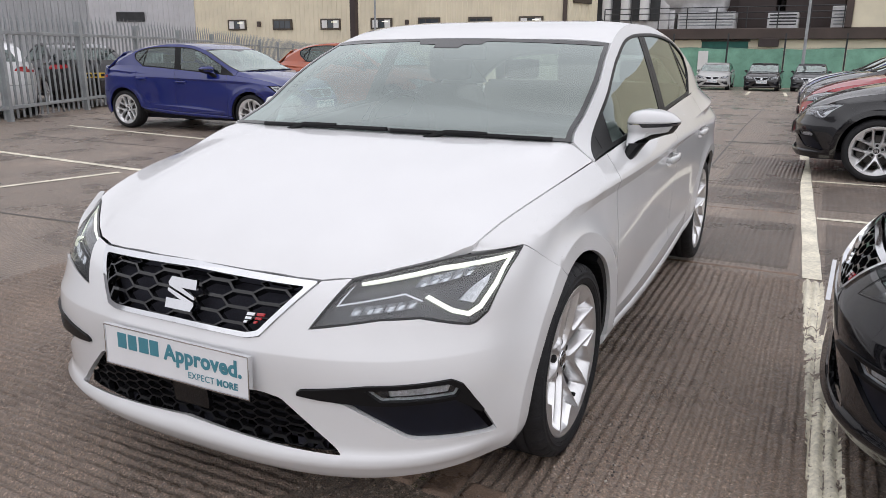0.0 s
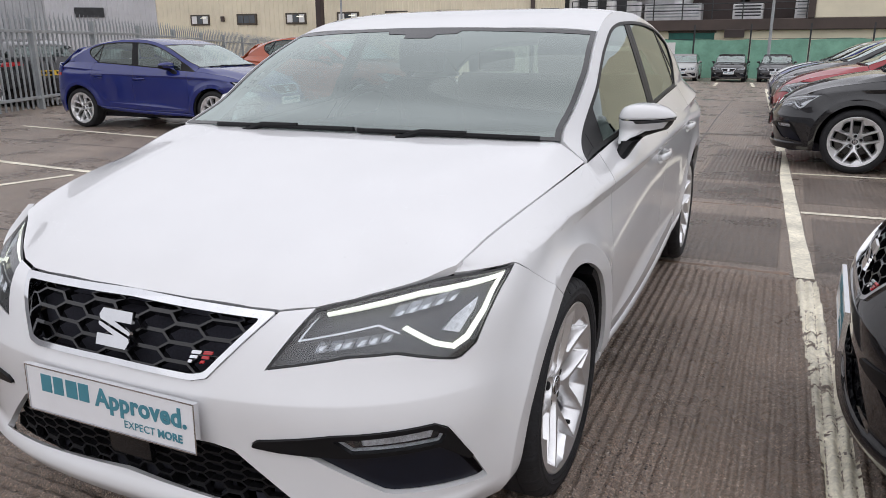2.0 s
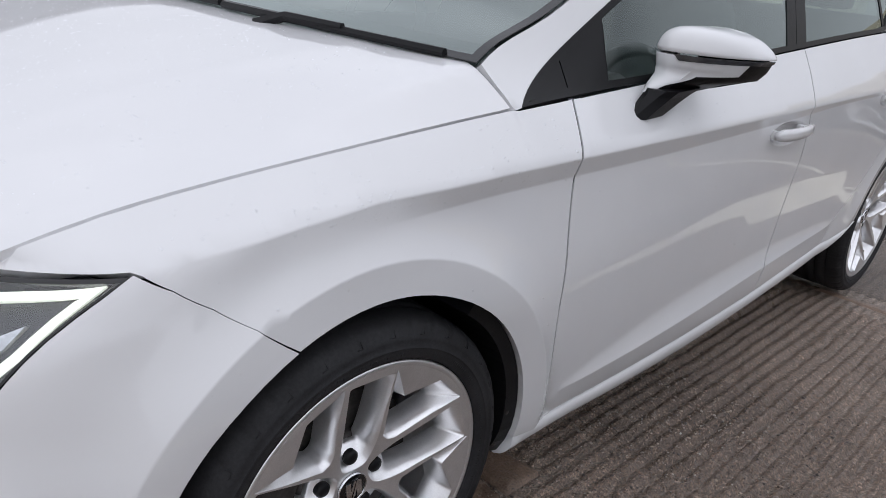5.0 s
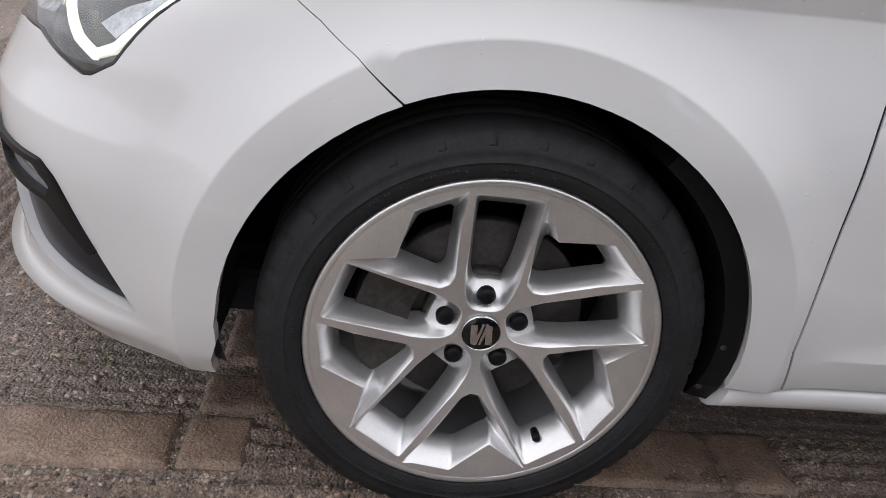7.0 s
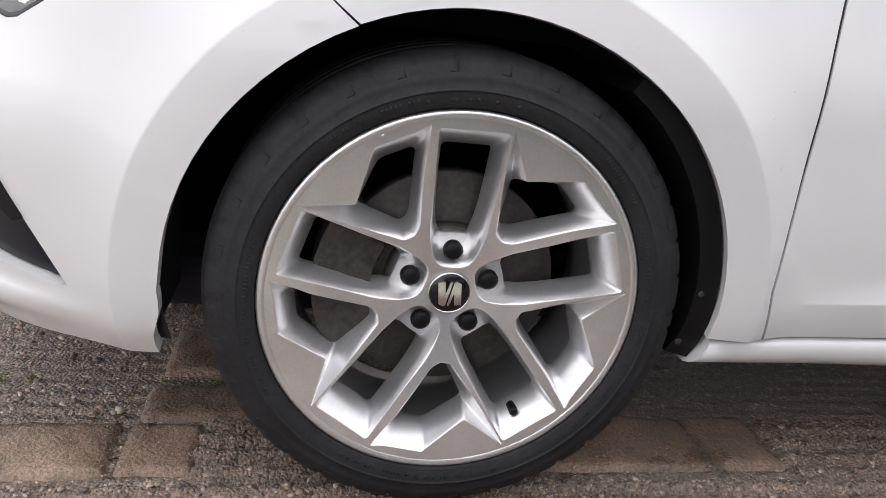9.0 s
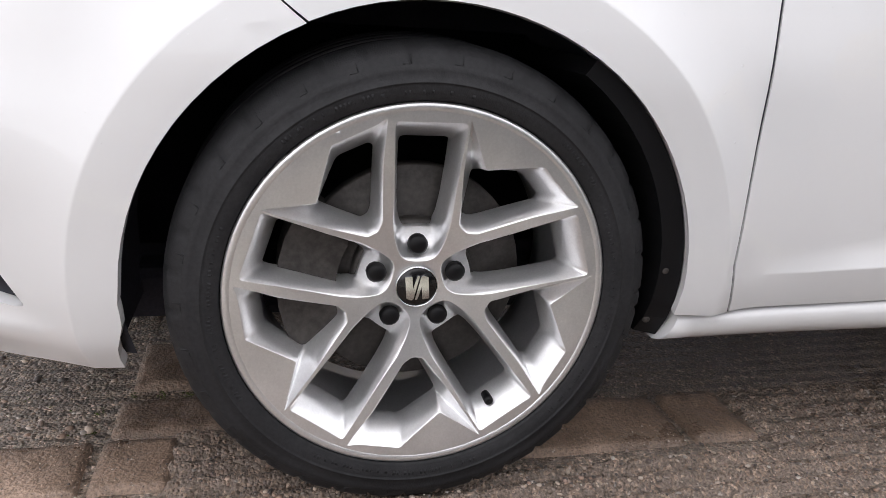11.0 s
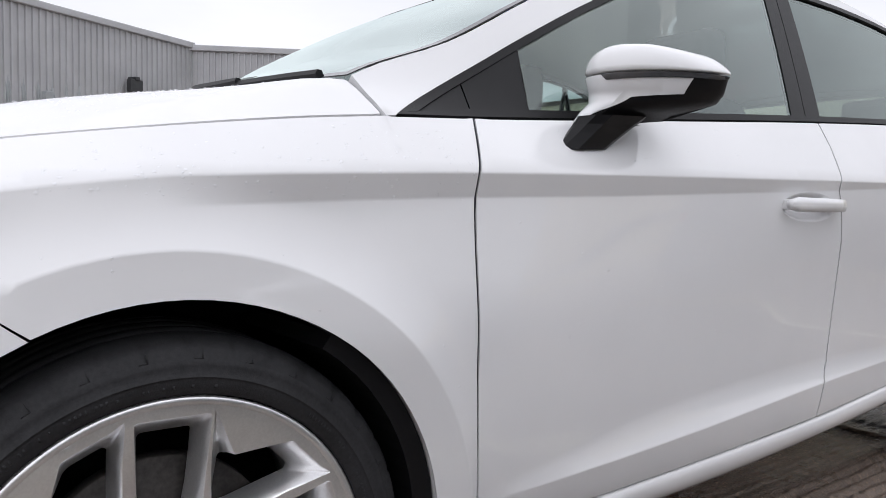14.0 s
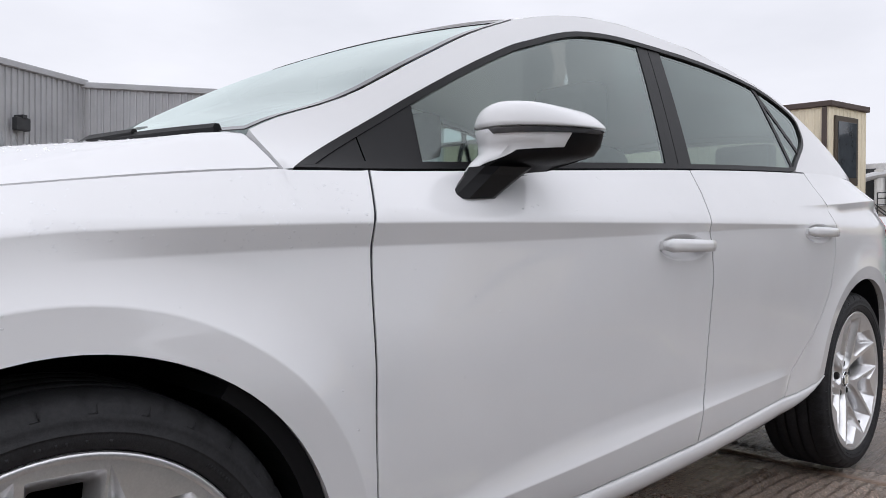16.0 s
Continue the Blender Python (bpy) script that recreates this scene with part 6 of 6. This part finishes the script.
# a long seam and a few cross joints in the lane
TAR = mat("dark_joint", (.10, .088, .078), .5, grain=(80, .3), stain=(2, .3))
for pts, w in (([(.42, 5.2), (.40, 6.9), (.107, 18.0), (-.25, 30.0)], .022), ([(-4.0, 9.3), (1.2, 9.5)], .03), ([(-9.0, 1.2), (-3.0, 1.5)], .03), ([(-9.5, 5.1), (-2.5, 4.95)], .03), ([(-8.0, 14.0), (1.0, 14.3)], .03), ([(1.9, 5.3), (5.5, 5.4)], .03)):
    flat_strip("joint", pts, w, TAR, .003, "dark joint in the concrete")


# ---- things round the car ----
GALV = mat("galvanised_steel", (.33, .35, .36), .5, .25, grain=(120, .15), stain=(3, .22))
CREAM = mat("cream_cladding", (.76, .69, .53), .55, grain=(60, .05), stain=(.5, .10))
PALECLAD = mat("pale_grey_cladding", (.56, .56, .585), .5, .1, grain=(60, .05), stain=(.6, .10))
GREYCLAD = mat("grey_cladding", (.41, .415, .43), .5, .15, grain=(60, .06), stain=(.6, .12))
DARKCLAD = mat("dark_brown_cladding", (.050, .036, .034), .55, grain=(50, .1), stain=(.8, .2))
BROWN = mat("brown_fascia", (.075, .055, .048), .6, grain=(40, .1), stain=(.7, .2))
ROOFGREY = mat("grey_plant_metal", (.60, .60, .61), .45, .5, grain=(40, .08), stain=(1.2, .25))
DARKMETAL = mat("dark_painted_metal", (.045, .047, .05), .5, .3, stain=(4, .2))
GREENNET = mat("green_netting", (.20, .40, .30), .8, grain=(80, .2), stain=(1.5, .25))
GREENDOOR = mat("green_door_paint", (.02, .12, .10), .5, stain=(2, .2))
SIGNWHITE = mat("sign_white", (.75, .75, .74), .5, stain=(3, .05))
PANE = mat("dark_pane", (.05, .06, .07), .08, coat=.5, stain=(2, .3))
LITPANE = mat("lit_tube", (.9, .9, .8), .4, emit=(1, .95, .7), power=1.2)
WINDOWFRAME = mat("brown_window_frame", (.07, .055, .04), .5, stain=(5, .1))


def palisade_bay(name, x0, y0, x1, y1, height=1.95):
    """A bay of palisade fence: an I-post, two rails and pointed W-section pales, each a part."""
    d = Vector((x1 - x0, y1 - y0, 0))
    n = max(2, int(d.length / .19))
    bay = thing(name, "grey galvanised palisade fence bay with pointed pales", "fence", "fence bays", Matrix.Translation((x0, y0, ground_z(y0) - .01)) @ Matrix.Rotation(math.atan2(d.y, d.x), 4, "Z"))
    part("post", box_bm((-.05, -.05, 0), (.05, .05, height - .12), .006, 1), GALV, bay)
    for z in (.22, height - .42):
        part("rail", box_bm((0, -.035, z), (d.length, .005, z + .06), .004, 1), GALV, bay)
    w = .034
    prof = [(-w, 0), (-.018, .018), (-.007, .006), (.007, .006), (.018, .018), (w, 0)]
    bm = bmesh.new()
    rings = [[(x, y + .02 - .0, z) for x, y in prof] for z in (.04, height - .18)]
    top = [(-.030, .055, height - .05), (-.012, .045, height - .11), (-.004, .03, height + .02), (.004, .03, height + .02), (.012, .045, height - .11), (.030, .055, height - .05)]
    vs = [[bm.verts.new(p) for p in r] for r in rings + [top]]
    for a, b in zip(vs, vs[1:]):
        for k in range(5):
            bm.faces.new((a[k], a[k + 1], b[k + 1], b[k]))
    back = [[bm.verts.new((v.co.x, v.co.y - .003, v.co.z)) for v in r] for r in vs]
    for a, b in zip(back, back[1:]):
        for k in range(5):
            bm.faces.new((a[k + 1], a[k], b[k], b[k + 1]))
    me = bpy.data.meshes.new("pale")
    bm.to_mesh(me)
    bm.free()
    me.materials.append(GALV)
    for i in range(n):
        o = add("pale", me, bay)
        o.matrix_basis = Matrix.Translation(((i + .5) * d.length / n, .005, .006 * ((i * 7) % 3 - 1)))
    return bay


fx, fy, dx, dy = -11.6, 6.3, -.42, .9075
s = -11.0
while s < 33:
    L = 2.75
    palisade_bay("palisade_fence", fx + dx * s, fy + dy * s, fx + dx * (s + L), fy + dy * (s + L), 2.3 if s < -2 else 1.95)
    s += L


def ribbed_wall(name, x0, y0, x1, y1, z0, z1, material, pitch=.33, deep=.035, label="", cap=True, openings=()):
    """A clad wall with upright ribs, solid behind, and a capping along its top."""
    d = Vector((x1 - x0, y1 - y0, 0))
    L = d.length
    n = int(L / pitch)
    pr = []
    for i in range(n):
        x = i * L / n
        p = L / n
        pr += [(x, 0), (x + p * .60, 0), (x + p * .68, -deep), (x + p * .92, -deep)]
    pr.append((L, 0))
    vs = [(x, y, z0) for x, y in pr] + [(x, y, z1) for x, y in pr]
    m = len(pr)
    fs = [(i, i + 1, m + i + 1, m + i) for i in range(m - 1)]
    k = len(vs)
    vs += [(0, .3, z0), (L, .3, z0), (0, .3, z1), (L, .3, z1)]
    fs += [(k + 1, k, k + 2, k + 3), (0, m, k + 2, k), (m - 1, k + 1, k + 3, 2 * m - 1)]
    ob = new(name, finish(name, vs, fs, None, (material,), sharp=True))
    ob.matrix_basis = Matrix.Translation((x0, y0, 0)) @ Matrix.Rotation(math.atan2(d.y, d.x), 4, "Z")
    tagged(ob, label, "building", kind="structure")
    if cap:
        part("roof_edge", box_bm((-.1, -.16, z1 - .12), (L + .1, .4, z1 + .14), .03, 1), GREYCLAD if material is GREYCLAD else BROWN, ob)
    return ob


def wall_window(wall, x, z, w, h, lit=False):
    win = part("window_frame", box_bm((x - w / 2, -.09, z - h / 2), (x + w / 2, .01, z + h / 2), .01, 1), WINDOWFRAME, wall)
    for i in range(3):
        a = x - w / 2 + .09 + i * (w - .18) / 3
        part("pane", box_bm((a + .02, -.105, z - h / 2 + .09), (a + (w - .18) / 3 - .02, -.085, z + h / 2 - .09), .004, 1), PANE if not (lit and i != 1) else SIGNWHITE, win)
    if lit:
        part("strip_light", box_bm((x + w * .05, -.108, z + h * .16), (x + w * .34, -.104, z + h * .22), 0, 1), LITPANE, win)


# cream warehouse across the fence
cream = ribbed_wall("wall_cream", -34.5, 32.9, -10.6, 35.5, -1.5, 7.25, CREAM, .30, .03, "cream ribbed metal warehouse wall with small windows")
cream_end = ribbed_wall("wall_cream_end", -10.6, 35.5, -10.02, 38.5, -1.5, 7.25, CREAM, .30, .03, "cream ribbed metal end wall of the warehouse")
WINDOWS_AT = (4.07, 7.22, 10.4, 13.6, 16.44, 19.34, 22.09)
for i, lit in enumerate((1, 0, 1, 1, 0, 0, 1)):
    wall_window(cream, WINDOWS_AT[i], 2.66, 1.30, .60, bool(lit))
for i in (0, 2, 3):
    part("wall_lamp", box_bm((WINDOWS_AT[i] + 1.45, -.16, 2.55), (WINDOWS_AT[i] + 1.65, -.01, 2.85), .03), BROWN, cream)
part("drain_pipe", box_bm((23.75, -.2, -1.4), (23.95, -.02, 7.1), .04), BROWN, cream)
wb = part("large_window", box_bm((.30, -.12, 3.6), (2.2, -.02, 6.75), .03), WINDOWFRAME, cream_end)
part("pane", box_bm((.50, -.15, 3.95), (2.0, -.11, 6.5), .01), PANE, wb)
# grey sheds
grey1 = ribbed_wall("wall_grey_side", -19.4, -13.2, -31.4, 10.1, -1, 7.5, GREYCLAD, .26, .07, "grey ribbed metal shed wall")
ribbed_wall("wall_grey_front", -31.4, 10.1, -26.0, 19.6, -1, 7.4, GREYCLAD, .26, .07, "grey ribbed metal shed wall")
grey3 = ribbed_wall("wall_grey_far", -41.0, 27.0, -33.5, 33.0, -1, 8.5, PALECLAD, .30, .04, "pale grey ribbed metal wall with a louvre")
part("louvre", box_bm((5.1, -.12, 2.85), (6.7, 0, 3.4), .02), DARKMETAL, grey3)
fl = part("flood_light", box_bm((22.6, -.45, 5.0), (23.2, -.17, 5.5), .05), DARKMETAL, grey1)
part("bracket", box_bm((22.8, -.5, 5.45), (23.0, .0, 5.6), .02), DARKMETAL, fl)
part("wall_lamp", box_bm((25.1, -.35, 4.75), (25.35, -.02, 5.0), .05), SIGNWHITE, grey1)

# brown-topped works building with plant on its roof
works = thing("works_building", "long low cream works building with dark brown fascia", "building", at=Matrix.Translation((-9.0, 44.0, -.62)))
part("wall", box_bm((0, 0, 0), (60, 8, 2.51), .02, 1), CREAM, works)
part("fascia", box_bm((-.3, -.35, 2.515), (60, 8, 3.105), .03, 1), BROWN, works)
part("upper_wall", box_bm((11.2, -.30, 3.11), (60, 6, 9), .02, 1), CREAM, works)
part("back_wall", box_bm((-.3, 7.6, 3.11), (11.2, 8, 10), .02, 1), DARKCLAD, works)
part("corner_trim", box_bm((10.85, -.42, 3.11), (11.19, 0, 9), .02, 1), BROWN, works)
for x, w in ((5.1, 2.1), (7.7, 3.1)):
    part("roof_cabin", box_bm((x, 3.6, 3.11), (x + w, 7.5, 8.5), .03, 1), DARKCLAD, works)
part("doorway", box_bm((3.7, -.06, .02), (6.2, -.004, 2.40), .02, 1), GREENDOOR, works)
part("lintel", box_bm((3.65, -.05, 2.40), (6.3, -.006, 2.505), .01, 1), BROWN, works)
part("fascia_box", box_bm((6.75, -.5, 2.12), (7.8, -.36, 2.56), .02, 1), DARKCLAD, works)
rail = thing("roof_rail", "dark steel guard rail along the roof", "railing", at=Matrix.Translation((-9.0, 43.7, 2.485)))
for z in (.5, .85, 1.15):
    part("rail", tube_bm([(-2, 0, z), (10.8, 0, z)], .03, 6), DARKMETAL, rail)
for x in np.arange(-2, 10.9, 1.6):
    part("rail_post", box_bm((x - .03, -.03, 0), (x + .03, .03, 1.15), .005, 1), DARKMETAL, rail)
tank = thing("vessel", "pale horizontal tank on the roof", "tank", at=Matrix.Translation((0, 0, 0)))
v, f = lathe([(.001, 0), (.6, .05), (1.0, .3), (1.1, .8), (1.1, 5.0), (1.0, 5.5), (.6, 5.75), (.001, 5.8)], 32)
part_me = finish("shell", [(a * .66 - 8.1, b + 46.2, c + 4.35) for a, b, c in v], f, None, (ROOFGREY,))
add("shell", part_me, tank)
for x in (-7.4, -5.1):
    part("saddle", box_bm((x - .2, 45.4, 2.485), (x + .2, 47.0, 3.6), .03), ROOFGREY, tank)
plant = thing("filter_units", "grey filter housings with dark bays on the roof", "machinery", at=Matrix.Translation((-10.1, 45.2, 2.485)))
part("frame", box_bm((-2.2, 0, 0), (2.6, 2.2, 2.9), .04, 1), ROOFGREY, plant)
for i in range(4):
    part("dark_bay", box_bm((-2.0 + i * 1.15, -.06, .5), (-1.4 + i * 1.15, -.004, 2.6), .02, 1), DARKMETAL, plant)
for i in range(3):
    part("drum", tube_bm([(-1.15 + i * 1.15, -.25, .5), (-1.15 + i * 1.15, -.25, 2.5)], .27, 14), SIGNWHITE, plant)
for i, (x, w, h) in enumerate(((-6.9, 3.2, .95), (-2.0, 1.6, .85), (1.2, 1.3, 1.15))):
    u = thing("air_unit", "grey louvred air handling unit on the roof", "machinery", "rooftop units", Matrix.Translation((x, 44.7, 2.485)))
    part("casing", box_bm((0, 0, 0), (w, 1.2, h), .04, 1), ROOFGREY, u)
    for k in range(5):
        part("slat", box_bm((.12, -.03, .18 + k * .17), (w - .12, .01, .26 + k * .17), .01, 1), GALV if i != 1 else DARKMETAL, u)
duct = thing("duct", "bent pale duct over the roof", "pipe")
part("pipe", tube_bm(spline([(-12.6, 44.5, 3.0), (-12.5, 44.5, 4.0), (-11.9, 44.5, 4.5), (-11.0, 44.9, 4.7), (-8.2, 45.4, 4.9)], 5), .22, 10), ROOFGREY, duct)
part("flange", tube_bm([(-12.6, 44.5, 2.49), (-12.6, 44.5, 3.05)], .32, 12), ROOFGREY, duct)
stair = thing("outside_stair", "dark steel outside stair with a landing", "stairs", at=Matrix.Translation((-12.4, 43.0, -.9)))
for sgn in (0, .9):
    part("stringer", tube_bm([(0, sgn, 3.9), (4.4, sgn, .3)], .10, 6), DARKMETAL, stair)
    part("handrail", tube_bm([(-1.4, sgn, 4.95), (0, sgn, 4.95), (4.4, sgn, 1.3), (4.9, sgn, 1.3)], .035, 6), DARKMETAL, stair)
for i in range(18):
    part("tread", box_bm((i * .245, 0, 3.72 - i * .2), (i * .245 + .24, .9, 3.75 - i * .2), 0, 1), DARKMETAL, stair)
part("landing", box_bm((-1.5, -.1, 3.75), (.05, 1.0, 3.9), .01, 1), DARKMETAL, stair)
for x in (-1.4, -.7, 0):
    part("landing_post", box_bm((x - .03, -.08, 0), (x + .03, -.02, 4.95), 0, 1), DARKMETAL, stair)

# netted fence behind the far cars
net = thing("netted_fence", "green debris netting on steel posts", "fence", at=Matrix.Translation((-6.2, 40.2, ground_z(40.2) - .01)))
for i in range(11):
    x = i * 2.75
    part("post", box_bm((x - .04, -.04, 0), (x + .04, .04, 2.75), .005, 1), DARKMETAL, net)
    if i < 10:
        vs = [(x + .05 + 2.65 * a / 12, -.02 + .03 * math.sin(a * .9 + i) * math.sin(b * 1.2), .05 + (1.95 + .05 * math.sin(i * 1.7 + a * .4)) * b / 6) for b in range(7) for a in range(13)]
        fs = [(b * 13 + a, b * 13 + a + 1, (b + 1) * 13 + a + 1, (b + 1) * 13 + a) for b in range(6) for a in range(12)]
        add("netting", finish("netting", vs, fs, None, (GREENNET,)), net, "green woven netting")
part("top_wire", tube_bm([(0, -.03, 2.02), (27.5, -.03, 2.02)], .012, 5), DARKMETAL, net)
for x, w, h, z in ((-9.0, 1.7, 1.5, .75), (-4.86, .5, 1.15, .7)):
    sg = thing("sign_board", "plain white notice board fixed to the netted fence", "sign", "notice boards", Matrix.Translation((x, 40.12, ground_z(40.2))))
    part("board", box_bm((0, -.02, z), (w, .0, z + h), .006, 1), SIGNWHITE, sg)
    for px_ in (.1, w - .16):
        part("sign_post", box_bm((px_, .002, -.05), (px_ + .06, .04, z + h), 0, 1), DARKMETAL, sg)
    for k in range(2 if w > 1 else 0):
        part("text_bar", box_bm((w * .45, -.026, z + h * (.62 - .25 * k)), (w * .92, -.0205, z + h * (.70 - .25 * k)), 0, 1), GALV, sg)
for x, y, h, r, nm in ((.30, 37.3, 9.0, .065, "lamp_post"), (-18.99, 30.5, 9.0, .05, "lamp_post")):
    lp = thing(nm, "tall galvanised lamp post", "lamp post", "lamp posts", Matrix.Translation((x, y, ground_z(y))))
    part("pole", tube_bm([(0, 0, 0), (0, 0, h * .4), (.02, 0, h)], lambda t: r * (1.25 - .5 * t), 10), GALV, lp)
    part("lamp_head", box_bm((-.15, -.5, h), (.15, .25, h + .12), .03), GALV, lp)
bp_ = thing("down_pipe", "dark brown steel column", "post", at=Matrix.Translation((-20.9, 31.5, ground_z(31.5))))
part("column", box_bm((-.16, -.16, 0), (.16, .16, 9), .02), DARKCLAD, bp_)


# ---- the other cars ----
def other_car(label, color, x, y, turn, group="parked cars", scale=1.0):
    """A copy of the hatchback in another colour; x, y: the middle of its front axle; turn 0 faces -y."""
    m = Matrix.Translation((x, y, ground_z(y) - .008)) @ Matrix.Rotation(radians(turn), 4, "Z")
    c = copy_thing(hero, m)
    c.scale = (scale,) * 3
    tagged(c, label, "car", group)
    for o in c.children_recursive:
        if o.type == "MESH" and o.data.materials and o.data.materials[0] is PAINT:
            o.color = (*color, 1)
        if o.type == "MESH" and o.data.materials and o.data.materials[0] is DRL:
            o.material_slots[0].link = "OBJECT"
            o.material_slots[0].material = FOG_GLASS
    return c


BLACKP, REDP, BLUEP, GREYP, SILVERP, ORANGE = (.008, .008, .010), (.30, .012, .02), (.008, .017, .150), (.06, .062, .066), (.42, .42, .41), (.42, .085, .03)
other_car("glossy black hatchback with a chrome-edged grille, parked nose to the line", BLACKP, 2.42, .62, -92.2, "cars in the side row")
other_car("glossy black hatchback parked nose to the line", BLACKP, 2.04, 7.30, -92.2, "cars in the side row")
other_car("red hatchback parked in the side row", REDP, 1.98, 9.85, -92.2, "cars in the side row")
other_car("dark grey hatchback parked in the side row", GREYP, 1.90, 12.35, -92.2, "cars in the side row")
other_car("blue hatchback parked in the side row", BLUEP, 1.82, 14.85, -92.2, "cars in the side row")
other_car("white hatchback parked in the side row", WHITE, 1.74, 17.3, -92.2, "cars in the side row")
other_car("blue five-door hatchback with silver wheels beside the fence", BLUEP, -6.45, 7.62, 93.8, "cars by the fence", .97)
other_car("orange hatchback with its tail to the fence", ORANGE, -5.7, 10.9, 84, "cars by the fence")
other_car("silver small hatchback facing the yard", SILVERP, -3.40, 35.6, 2, "cars in the far row", .86)
other_car("black hatchback facing the yard", BLACKP, -1.25, 35.6, 1, "cars in the far row", .86)
other_car("dark hatchback facing the yard", GREYP, .72, 35.9, 0, "cars in the far row", .86)
other_car("white hatchback behind the fence, tail towards the yard", WHITE, -15.25, 7.95, -118, "cars beyond the fence")
other_car("black hatchback behind the fence, tail towards the yard", BLACKP, -16.3, 10.7, -112, "cars beyond the fence")
other_car("white hatchback behind the fence", WHITE, -19.3, 16.4, -112, "cars beyond the fence")
other_car("dark grey hatchback behind the fence", GREYP, -21.5, 21.0, -112, "cars beyond the fence")
